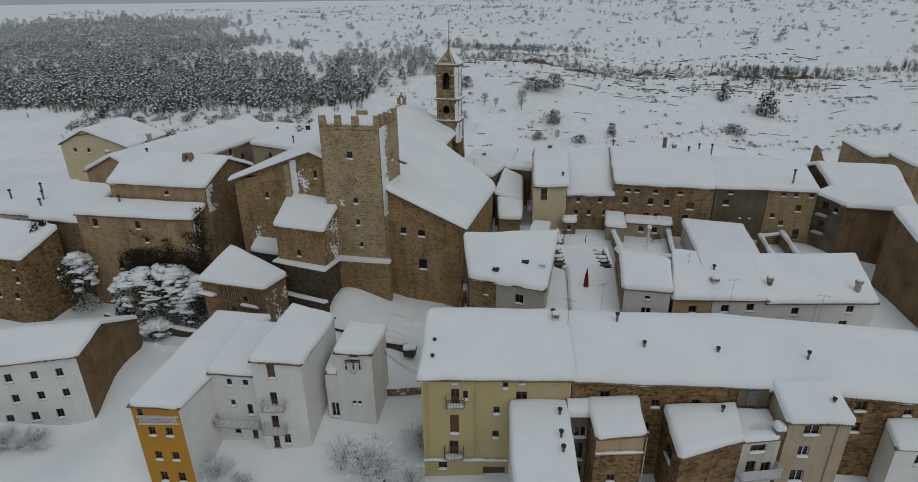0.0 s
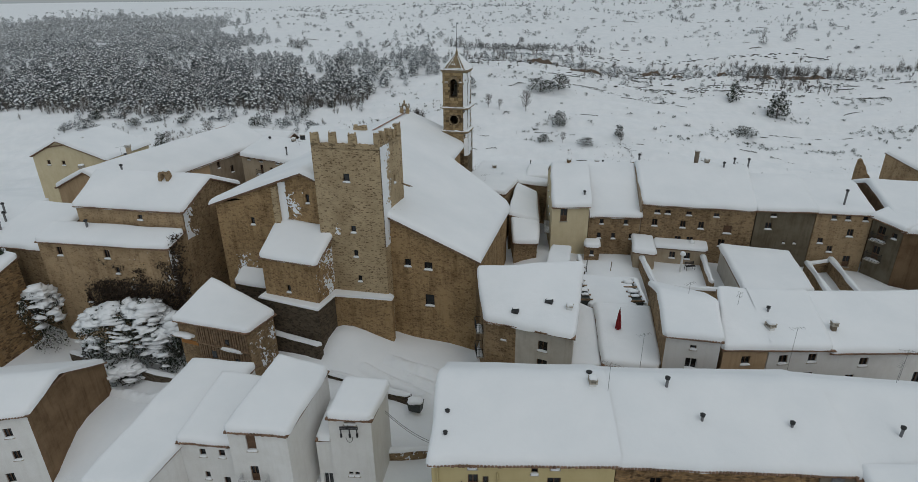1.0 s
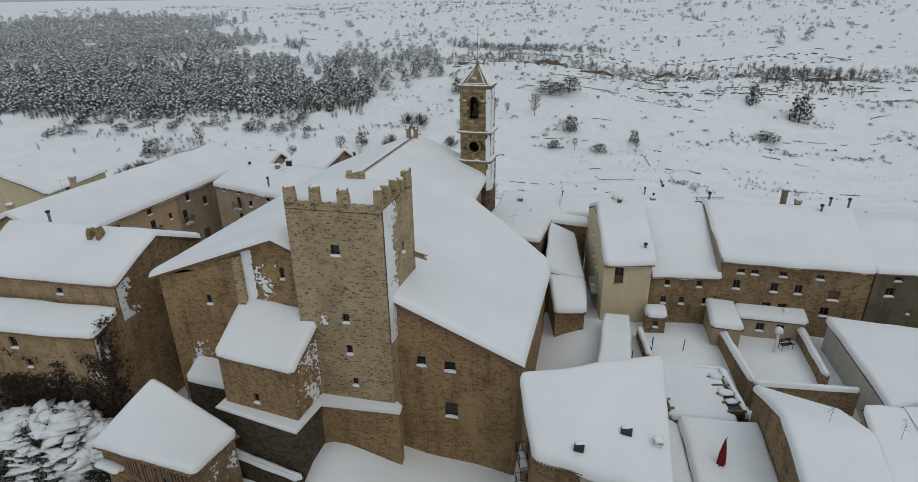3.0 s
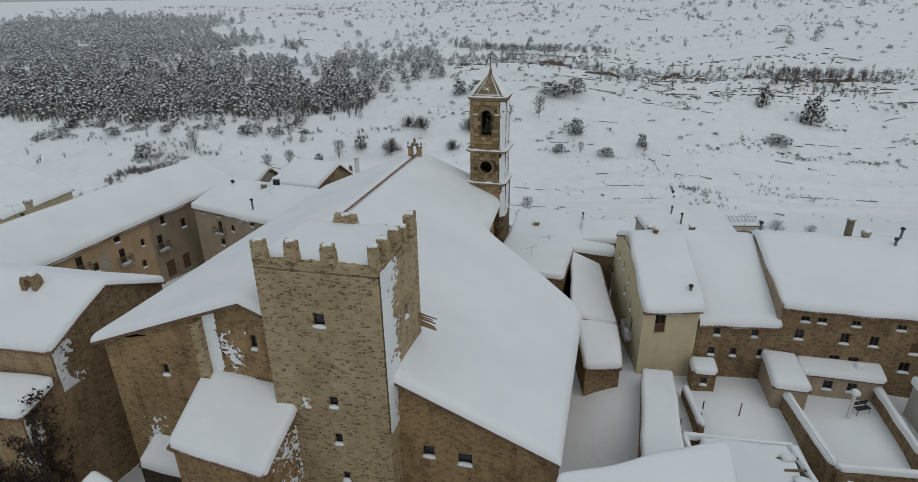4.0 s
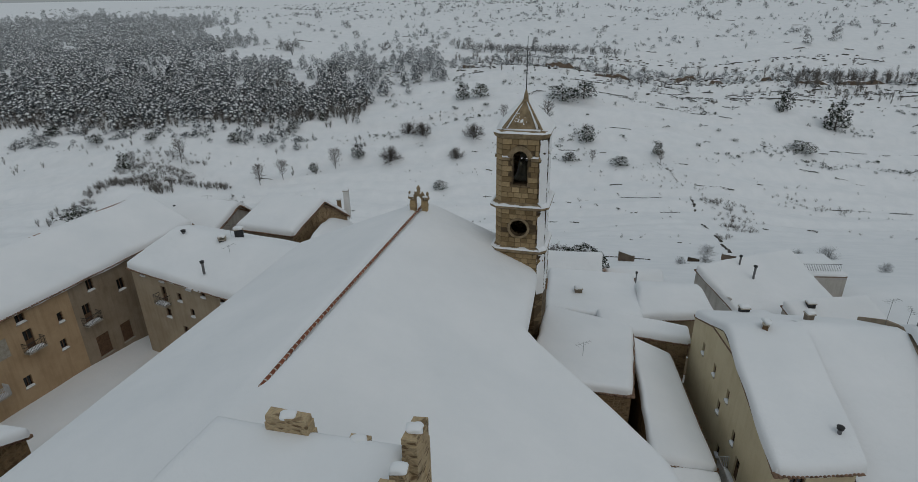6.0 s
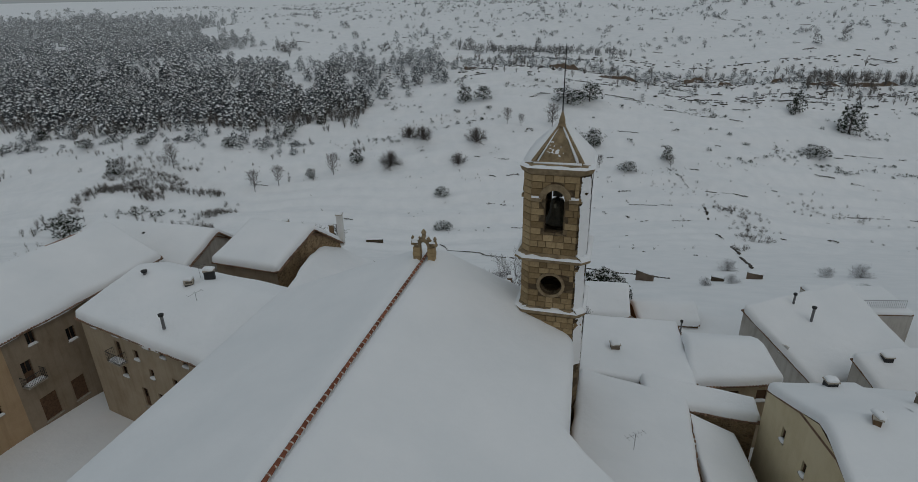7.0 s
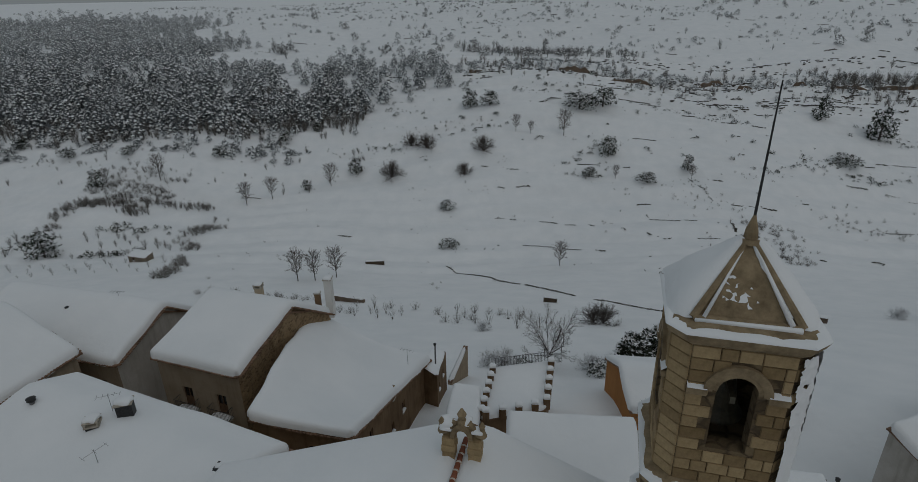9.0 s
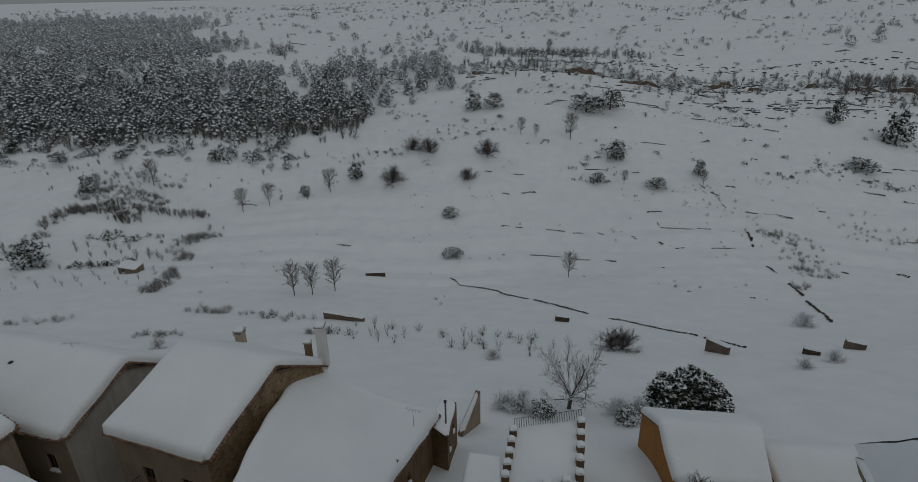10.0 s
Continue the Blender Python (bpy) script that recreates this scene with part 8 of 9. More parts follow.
scatter("bare_wood", "leafless trees along the edge of the wood", spread(420, -330, -60, 360, 398, lambda x, y: 1.0 if in_wood(x, y + 5) and not in_wood(x, y - 12) else 0.04) + spread(120, -140, -70, 372, 412, lambda x, y: 0.5), TALLTWIG, RNG, "woodland", 0.7, 1.3, (SCRUB, SNOW))
scatter("bare_wood", "thin leafless saplings below the wood", spread(130, -250, -60, 325, 366, lambda x, y: 1.0 if noise.noise(Vector((x * 0.05, y * 0.07, 22.0))) > 0.1 else 0.15), TALLTWIG + TWIG, RNG, "scrub", 0.3, 0.75, (SCRUB, SNOW))


def along(points, count, loose):
    """Places scattered along a broken line."""
    out = []
    for f in RNG.uniform(0, len(points) - 1, count):
        k = min(int(f), len(points) - 2)
        (x0, y0), (x1, y1) = points[k], points[k + 1]
        out.append((x0 + (x1 - x0) * (f - k) + RNG.normal() * loose, y0 + (y1 - y0) * (f - k) + RNG.normal() * loose))
    return out


# the stony bank that runs across the slope: trees painted pale for haze above, thicket and scrub between the rocks
scatter("bank_trees", "haze-grey trees in a belt above the bank", along([(-18, 492), (4, 493), (22, 487), (41, 484), (56, 470), (90, 476)], 190, 5.5), TALLTWIG + DENSE[:3], RNG, "woodland", 0.6, 1.2, (TWIG_HAZE, SNOW))
scatter("bank_thicket", "snowy thicket along the stony bank of the slope", along([(-28, 445), (-6, 446), (19, 447), (38, 440), (60, 436)], 130, 7) + along([(60, 440), (84, 430), (104, 428), (130, 434), (150, 430), (178, 430)], 190, 7) + along([(180, 426), (214, 428), (260, 426), (330, 428)], 150, 6), LOW + DENSE[:2], RNG, "thicket", 0.35, 0.95, (LEAF_HAZE_MID, SNOW))
scatter("bank_scrub", "grey leafless scrub along the stony bank", along([(-20, 446), (40, 440), (84, 428), (130, 432), (178, 428)], 170, 9) + along([(178, 430), (215, 429), (330, 430)], 150, 6), TWIG + TALLTWIG, RNG, "scrub", 0.5, 1.1, (SCRUB, SNOW))
scatter("bank_poles", "tall leafless trees standing over the bank", along([(184, 424), (205, 426), (250, 426), (330, 430)], 46, 3), TALLTWIG, RNG, "woodland", 1.0, 2.0, (SCRUB, SNOW))
scatter("bank_foot_scrub", "dry reddish scrub at the foot of the bank", along([(195, 412), (225, 410), (240, 404)], 40, 4), TALLTWIG, RNG, "scrub", 0.4, 0.9, (SCRUB, SNOW))


def moor(x, y):
    k = noise.noise(Vector((x * 0.012, y * 0.028, 5.0)))
    k += 0.6 * noise.noise(Vector((x * 0.05, y * 0.12, 2.0)))
    return 0.1 + 1.3 * max(0.0, k) if (x > -170 or y > 640) else 0.05


# moor plants use the pale far tones, so their colour carries the haze
scatter("moor_scrub", "scattered low scrub on the snowy moor", spread(3600, -700, 900, 465, 1250, moor), TWIG + LOW[:2], RNG, "scrub", 0.4, 1.25, (TWIG_HAZE, SNOW))
scatter("moor_bushes", "dark snow-capped bushes dotted over the moor", spread(1100, -330, 800, 462, 1000, moor), LOW + DENSE[:2], RNG, "scrub", 0.3, 0.95, (LEAF_HAZE_MID, SNOW))
scatter("moor_trees", "lone haze-paled trees scattered over the moor", spread(95, -200, 620, 470, 900, lambda x, y: 0.5) + along([(-150, 520), (-140, 505)], 14, 5), TALLTWIG + DENSE, RNG, "woodland", 0.8, 1.6, (TWIG_HAZE, SNOW))


def slope_keep(x, y):
    k = noise.noise(Vector((x * 0.03, y * 0.06, 15.0))) + 0.3 * noise.noise(Vector((x * 0.1, y * 0.2, 5.0)))
    return 1.0 if k > 0.2 else 0.05


scatter("slope_scrub", "tufts of leafless scrub on the snowy terraces", spread(900, -70, 360, 300, 428, slope_keep) + spread(120, -95, 330, 225, 330, slope_keep), TWIG, RNG, "scrub", 0.22, 0.7, (SCRUB, SNOW))
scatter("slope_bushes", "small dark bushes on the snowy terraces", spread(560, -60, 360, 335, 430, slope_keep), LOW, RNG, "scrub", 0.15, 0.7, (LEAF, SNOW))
scatter("hedge_line", "overgrown leafless hedge running down the slope", along([(-178, 291), (-180, 303), (-176, 310), (-167, 314), (-160, 316), (-147, 312)], 190, 2.0) + along([(-174, 318), (-171, 330), (-160, 336)], 90, 4.5) + along([(-162, 328), (-150, 322), (-144, 331)], 110, 4.5), TWIG, RNG, "hedge", 0.6, 1.35, (SCRUB, SNOW))
scatter("hedge_line", "dark leafless thicket at the corner of the terraces", along([(-119, 284), (-118, 296), (-114, 300)], 90, 2.6) + along([(-100, 232), (-102, 244), (-106, 256)], 70, 1.5) + along([(-112, 272), (-114, 280)], 24, 1.4), TWIG, RNG, "hedge", 0.7, 1.3, (SCRUB, SNOW))
scatter("orchard_hedge", "rows of leafless shrubs between the snowy terraces", along([(-176, 312), (-147, 312), (-121, 314)], 80, 1.2) + along([(-155, 307), (-148, 305)], 26, 1.4), TALLTWIG, RNG, "hedge", 0.45, 0.8, (SCRUB, SNOW))
scatter("young_orchard", "leafless fruit trees on the lower terraces", [(-182 + 5.6 * i + RNG.normal() * 1.6, 271 + 7.0 * j + RNG.normal() * 1.6) for i in range(12) for j in range(3)], TALLTWIG, RNG, "orchard", 0.45, 0.85, (SCRUB, SNOW))
scatter("terrace_bushes", "small dark bushes along the terrace walls", along([(-160, 296), (-128, 294)], 12, 1.5) + along([(-150, 270), (-132, 271)], 12, 1.5) + along([(-182, 283), (-172, 279)], 16, 2.5), LOW, RNG, "scrub", 0.5, 1.0, (LEAF, SNOW))
scatter("young_orchard", "rows of young leafless fruit trees in the snow", [(-36 + 3.1 * i + RNG.normal() * 0.9, 199 - 1.1 * i + 5.5 * (j - 1) + RNG.normal() * 1.1) for i in range(13) for j in range(3) if RNG.uniform() < 0.72], TWIG + VINE, RNG, "orchard", 0.75, 1.35, (SCRUB, SNOW))
scatter("young_orchard", "small leafless fruit trees by the snowy lane", [(-165 + 6.5 * i + RNG.normal() * 0.6, 243 + 6.5 * j + RNG.normal() * 0.6) for i in range(10) for j in range(3)], VINE, RNG, "orchard", 0.6, 1.1, (SCRUB, SNOW))
scatter("rim_scrub", "leafless scrub at the foot of the village", along([(-118, 204), (-104, 206)], 16, 2) + along([(-82, 217), (-64, 214), (-50, 210)], 46, 1.2) + along([(-80, 197), (-72, 196)], 16, 1.2) + along([(-47, 200), (-42, 198)], 18, 0.8), TWIG, RNG, "scrub", 0.6, 1.0, (SCRUB, SNOW))
scatter("gully_scrub", "snowy scrub in a fold of the terraces", along([(89, 292), (96, 288), (101, 280), (93, 262)], 110, 4.0) + along([(88, 262), (94, 254)], 46, 2.6) + along([(79, 242), (82, 246)], 14, 1.2) + along([(130, 300), (160, 298)], 60, 5), TWIG, RNG, "scrub", 0.4, 0.95, (SCRUB, SNOW))


def bough(s, limbs, rng, p, d, l, r, k, splits, angle, up):
    """One bent limb with its side twigs; k: further levels."""
    steps_n = 3
    for i in range(steps_n):
        q = p + d * (l / steps_n)
        s.tube(p, q, r * (1 - 0.25 * i / steps_n), r * (1 - 0.25 * (i + 1) / steps_n), 4 if k > 1 else 3)
        limbs.append((p, q, r))
        if k > 0:
            for _ in range(splits if i else max(1, splits - 1)):
                w = Vector(rng.normal(size=3))
                w = (w - d * w.dot(d)).normalized()
                a = radians(angle) * rng.uniform(0.6, 1.25)
                nd = (d * math.cos(a) + w * math.sin(a) + Vector((0, 0, up))).normalized()
                bough(s, limbs, rng, p.lerp(q, rng.uniform(0.3, 1.0)), nd, l * rng.uniform(0.38, 0.6), r * 0.5, k - 1, splits, angle, up)
        p = q
        d = (d + Vector(rng.normal(size=3)) * 0.1 + Vector((0, 0, up * 0.3))).normalized()


BARE = {}


def bare_tree(x, y, tall, label, kind=0, snowy=False, lift=0.0):
    z = gz(x, y) + lift
    root = thing("bare_tree", (x, y, z), label, "tree")
    heavy = 0.009 if kind == 1 and tall < 6 else 0.003
    key = (kind, snowy, heavy)
    if key not in BARE:
        rng = np.random.default_rng(200 + kind)
        s, limbs = Soup(), []
        if kind == 0:      # slender leader with an oval head
            s.tube((0, 0, -0.05), (0.005, 0, 0.55), 0.017, 0.01, 6)
            s.tube((0.005, 0, 0.55), (0, 0.01, 0.97), 0.01, 0.003, 5)
            for i in range(26):
                f = 0.2 + 0.74 * i / 25
                a = i * 2.4
                wide = 0.3 * math.sin(math.pi * min(0.97, 0.22 + (f - 0.2) * 0.95)) + 0.04
                d = Vector((math.cos(a) * 0.75, math.sin(a) * 0.75, 0.8)).normalized()
                bough(s, limbs, rng, Vector((0, 0, f)), d, wide, 0.0075, 2, 2, 38, 0.12)
        elif kind == 1:    # short trunk, spreading crown
            s.tube((0, 0, -0.05), (0.02, 0, 0.24), 0.035, 0.026, 7)
            for i in range(12):
                a = i * 2.4 + 0.3
                t = 0.35 + 0.75 * (i % 4) / 3
                d = Vector((math.cos(a) * math.sin(t), math.sin(a) * math.sin(t), math.cos(t)))
                bough(s, limbs, rng, Vector((0.015, 0, 0.2)), d, 0.6 - 0.08 * (i % 3), 0.011, 3, 2, 42, 0.1)
        else:              # many stems from the root
            for i in range(24):
                a = i * 2.4
                t = 0.1 + 1.3 * (i % 7) / 6
                d = Vector((math.cos(a) * math.sin(t), math.sin(a) * math.sin(t), math.cos(t)))
                bough(s, limbs, rng, Vector((0, 0, 0.02)), d, 0.55, 0.009, 2, 3, 44, 0.06)
        white = Soup()
        if snowy:
            for p, q, r in limbs:
                if (q - p).normalized().z < 0.9 and r > 0.0022:
                    up = Vector((0, 0, r * 0.5 + heavy * 0.7))
                    white.tube(p + up, q + up, r * 0.7 + heavy, r * 0.6 + heavy * 0.8, 4)
        BARE[key] = s.mesh("branchwork", BARK), white.mesh("branch_snow", SNOW) if snowy else None
    branches, white = BARE[key]
    m = Matrix.Translation((x, y, z)) @ pose(0, 0, 0, 0, 0, rnd(0, 360)) @ Matrix.Scale(tall, 4)
    under("branchwork", branches, root, m)
    if white:
        tagged(under("branch_snow", white, root, m), kind="stuff")
    return root


LEAFY = {}


def leafy_tree(name, x, y, tall, wide, label, kind=0, lift=0.0, leaves=1500, tufts=420, heavy=0):
    z = gz(x, y) + lift
    root = thing(name, (x, y, z), label, "tree" if tall > 2.5 else "bush")
    key = (kind, leaves, tufts)
    if key not in LEAFY:
        rng = np.random.default_rng(300 + kind)
        dark, white, trunk = [], [], Soup()
        trunk.tube((0, 0, -0.05), (0, 0, 0.75), 0.03, 0.012, 7)
        n = 16
        for k in range(n):
            f = (k + 0.5) / n
            a = k * 2.4
            ring = 0.34 * (1 - 0.62 * f) if kind != 2 else 0.36 * math.sin(math.pi * min(0.95, 0.25 + f * 0.7))
            c = Vector((ring * math.cos(a), ring * math.sin(a), 0.1 + 0.8 * f))
            trunk.tube((0, 0, max(0.05, c.z - 0.12)), c, 0.012, 0.005, 5)
            rad = np.array((0.2, 0.2, 0.16)) * rng.uniform(0.75, 1.3) * (1.15 - 0.45 * f)
            c += Vector((rng.normal() * 0.05, rng.normal() * 0.05, rng.normal() * 0.05))
            dark.append(leaf_cloud(rng, tuple(c), rad, leaves // n, 0.03))
            # sagging clumps of snow on each bough
            white.append(snow_cloud(rng, tuple(c), rad * 0.95, tufts // n, 0.042))
        d, w = np.concatenate(dark), np.concatenate(white)
        crown = big_mesh("crown", d.reshape(-1, 3), np.arange(len(d) * 3).reshape(-1, 3), [LEAF])
        load = big_mesh("crown_snow", w.reshape(-1, 3), np.arange(len(w) * 3).reshape(-1, 3), [SNOW])
        LEAFY[key] = trunk.mesh("trunk", BARK), crown, load
    m = Matrix.Translation((x, y, z)) @ pose(0, 0, 0, 0, 0, rnd(0, 360)) @ Matrix.Diagonal((wide, wide, tall, 1))
    for n, me in zip(("trunk", "crown", "crown_snow"), LEAFY[key]):
        ob = under(n, me, root, m)
        if n != "trunk":
            tagged(ob, kind="stuff")
    if heavy:
        for k in range(heavy):
            a = k * 2.4 + x
            f = (k + 0.5) / heavy
            r = wide * 0.42 * math.sqrt(1 - f) if k else 0.0
            v, fc = lump(wide * rnd(0.14, 0.24), wide * rnd(0.14, 0.22), tall * rnd(0.07, 0.12), k)
            o = Vector((x + r * math.cos(a), y + r * math.sin(a), z + tall * (0.5 + 0.45 * f)))
            under("snow_load", mesh_of("snow_load", [p + o for p in v], fc, SNOW, smooth=True), root)
    return root


for x, y, h in ((-52, 242, 9.5), (-61, 234, 9.5), (-57, 237, 9.0), (18, 263, 8.5)):
    bare_tree(x, y, h, "tall slender leafless tree standing in snow", 0)
bare_tree(-0.6, 154.6, 8.0, "broad old leafless tree lined with snow on the slope", 1, True)
for x, y, h in ((-6.5, 153.6, 3.4), (-8.4, 154.4, 2.8), (4.6, 152.8, 2.6), (7.4, 153.4, 2.4)):
    bare_tree(x, y, h, "small leafless shrub beside the old tree", 2, True)
for x, y, h in ((14, 184, 5.2), (12.2, 185, 4.6), (-41, 363, 8), (-33, 358, 9), (-6, 353, 9.5), (-15, 338, 7), (-48, 339, 10)):
    bare_tree(x, y, h, "round leafless bush with dense twigs in snow", 2)
for x, y, h in ((-75, 334, 10), (33, 364, 12), (10, 366, 8), (17, 364, 6), (-108, 318, 10), (-98, 322, 9), (84, 330, 6), (52, 334, 6), (-150, 330, 11), (-172, 326, 8), (6, 133.5, 4)):
    bare_tree(x, y, h, "leafless tree with fine branches in snow", 0)
for x, y, h, w in ((-65, 343, 8, 8), (52, 351, 9, 10), (64, 328, 5, 9), (41, 336, 5, 7), (192, 376, 16, 16), (169, 389, 13, 10), (-176, 325, 8, 8), (-164, 271, 9, 12), (-22, 313, 4, 7), (-20, 286, 3.5, 8), (84, 336, 7, 6), (-85, 330, 5, 5), (163, 352, 5, 14), (44, 387, 9, 16), (56, 388, 10, 14), (-12, 392, 9, 10), (-2, 390, 8, 10), (-132, 353, 5, 7), (-105, 370, 5, 7), (-205, 352, 5, 8), (-235, 362, 6, 8), (-175, 351, 4, 7), (-90, 377, 5, 6)):
    leafy_tree("evergreen_tree", x, y, h, w, "dark evergreen tree loaded with snow on the slope", 0 if h > w * 0.8 else 2, leaves=900, tufts=300)
for x, y, h, w in ((10.5, 154, 5.4, 6.0), (13.5, 155.5, 5.8, 6.0), (16.0, 154.0, 4.4, 4.6)):
    leafy_tree("evergreen_tree", x, y, h, w, "dense evergreen tree with heavy snow clumps behind the houses", 1, leaves=2600, tufts=520)
for x, y, h, w in ((5, 150, 2.0, 3.0), (8.5, 150.5, 2.0, 3.2), (-4, 152, 2.0, 3.0)):
    leafy_tree("bush", x, y, h, w, "low bush half buried in snow", 2, leaves=900, tufts=300)
for x, y, h in ((-9, 178, 2.4), (45, 176, 2.6), (38, 172, 2.2), (78, 186, 4.0), (72, 188, 3.0), (60, 160, 2.2), (66, 152, 2.2), (-92, 168, 3.2), (-70, 186, 2.6), (58, 205, 4.0)):
    bare_tree(x, y, h, "small leafless shrub poking out of snow", 2, True)

# snow-heavy shrubs below the mansion, and the gardens in front
def drifted_shrub(x, y, z, wide, deep, tall, label, seed=0, bare=0.0, drop=0.0):
    """An evergreen thicket under many sagging lumps of snow; bare: how much of its front shows dark leaves."""
    root = thing("shrub", (x, y, z), label, "shrub")
    rng = np.random.default_rng(700 + seed)

    def dome(a, b):
        r = math.hypot(a, b)
        rough = 0.28 * noise.noise(Vector((a * wide * 0.33 + seed, b * deep * 0.33, 2.5))) + 0.12 * noise.noise(Vector((a * wide * 0.8, b * deep * 0.8, seed)))
        return tall * max(0.0, (max(0.0, 1 - r ** 3.0) ** 0.6) * (0.85 + rough))

    white = Soup()
    for k in range(int(wide * deep * 9.0)):
        ang, r = rng.uniform(0, 2 * math.pi), math.sqrt(rng.uniform(0, 1))
        a, b = r * math.cos(ang), r * math.sin(ang)
        px, py = x + a * wide / 2, y + b * deep / 2
        gap = noise.noise(Vector((px * 0.55, py * 0.7, seed * 2.1))) + 0.5 * noise.noise(Vector((px * 1.6, py * 1.6, seed))) + bare * max(0.0, -b) * 0.9
        if gap > 0.17:
            continue
        size = (0.12 + 0.62 * rng.uniform(0, 1) ** 2.2) * (1.15 - 0.3 * r)
        v, fc = lump(size * rng.uniform(0.9, 1.9), size * rng.uniform(0.7, 1.2), size * rng.uniform(0.4, 0.85), int(rng.integers(900)), 0.9, 2)
        tilt = Matrix.Rotation(0.7 * b * rng.uniform(0.3, 1.0), 3, "X") @ Matrix.Rotation(rng.uniform(0, 6.28), 3, "Z")
        o = Vector((px, py, z + dome(a, b) - 0.2 + 0.13 * rng.normal() - (drop * 0.55 * rng.uniform(0, 1) if b < -0.55 and r > 0.75 else 0.0)))
        white.add([tilt @ p + o for p in v], fc)
    ob = under("snow_load", white.mesh("snow_load", SNOW, True), root, None, "sagging lumps of wet snow")
    tagged(ob, kind="stuff")
    count = int(wide * deep * tall * 40)
    ang, rad = rng.uniform(0, 2 * math.pi, count), np.sqrt(rng.uniform(0, 1, count)) * 0.98
    aa, bb = rad * np.cos(ang), rad * np.sin(ang)
    h = np.array([dome(p, q) for p, q in zip(aa, bb)])
    zz = np.where(rng.uniform(size=count) < 0.7, h - rng.uniform(0.05, 0.5, count), h * rng.uniform(0.0, 1.0, count))
    low = rng.uniform(size=count) < (0.35 if drop else 0.0)
    zz = np.where(low, -drop * rng.uniform(0, 1, count), np.maximum(zz, 0))
    shrink = np.where(low, 0.86, 1.0)
    c = np.stack([x + aa * shrink * wide / 2, y + bb * shrink * deep / 2, z + zz], -1)
    t = (c[:, None, :] + rng.normal(size=(count, 3, 3)) * 0.085).reshape(-1, 3)
    pale = (rng.uniform(size=count) < 0.16).astype(np.int32)
    ob = under("foliage", big_mesh("foliage", t, np.arange(len(t)).reshape(-1, 3), [LEAF, SNOW], pale), root)
    tagged(ob, kind="stuff")
    s = Soup()
    for k in range(9):
        a = k * 0.7
        s.tube((x + 0.2 * math.cos(a), y + 0.2 * math.sin(a), z - 0.5), (x + wide * 0.36 * math.cos(a), y + deep * 0.36 * math.sin(a), z + tall * 0.7), 0.09, 0.04, 5)
    under("stems", s.mesh("stems", BARK), root)


drifted_shrub(-40.6, 69.2, 9.4, 12.8, 6.6, 3.8, "large evergreen thicket buried under a crust of snow", 1, 0.18, 4.0)
drifted_shrub(-34.9, 68.6, 7.0, 5.4, 5.4, 4.4, "large evergreen thicket buried under a crust of snow", 2, 0.1, 1.5)
drifted_shrub(-53.9, 72.7, 9.5, 5.0, 4.2, 4.0, "tall evergreen thicket loaded with snow by the wall", 3, 0.15, 4.5)
drifted_shrub(-41.0, 66.4, 4.6, 5.0, 2.6, 2.6, "low shrub sagging with snow beside the street", 4, 0.3)
drifted_shrub(-46.4, 69.6, 5.0, 2.6, 2.4, 3.4, "twiggy shrub dusted with snow at the foot of the wall", 5, 0.6)
leafy_tree("ivy_tree", -58.6, 74.4, 11.5, 4.4, "tall dark ivy-clad trunk between the stone houses", 0, 1.0, leaves=5200, tufts=500)
bare_tree(-8.3, 44.0, 4.6, "garden tree with every branch lined in snow", 1, True)
bare_tree(-6.4, 43.2, 3.6, "garden tree with every branch lined in snow", 1, True)
bare_tree(-11.0, 44.8, 3.2, "garden tree with every branch lined in snow", 1, True)
bare_tree(-49.6, 49.6, 3.4, "leafless bush sagging with snow by the white house", 2, True)
bare_tree(-47.2, 50.6, 3.0, "leafless bush sagging with snow by the white house", 2, True)
bare_tree(-24.5, 46.0, 2.8, "snow-lined shrub below the balconies", 2, True)
bare_tree(-21.5, 44.5, 2.4, "snow-lined shrub below the balconies", 2, True)
bare_tree(-3.6, 42.0, 3.2, "snow-lined shrub at the corner of the cream house", 2, True)
bare_tree(-3.2, 47.0, 3.4, "snow-lined shrub at the corner of the cream house", 2, True)


STONES = {}


def stone_mesh(k):
    if k not in STONES:
        rng = np.random.default_rng(500 + k)
        bm = bmesh.new()
        bmesh.ops.create_icosphere(bm, subdivisions=1, radius=0.5)
        for v in bm.verts:
            v.co *= 1 + 0.3 * rng.normal() * 0.6
            v.co.z *= 0.7
        STONES[k] = np.array([v.co for v in bm.verts]), [tuple(v.index for v in f.verts) for f in bm.faces]
        bm.free()
    return STONES[k]


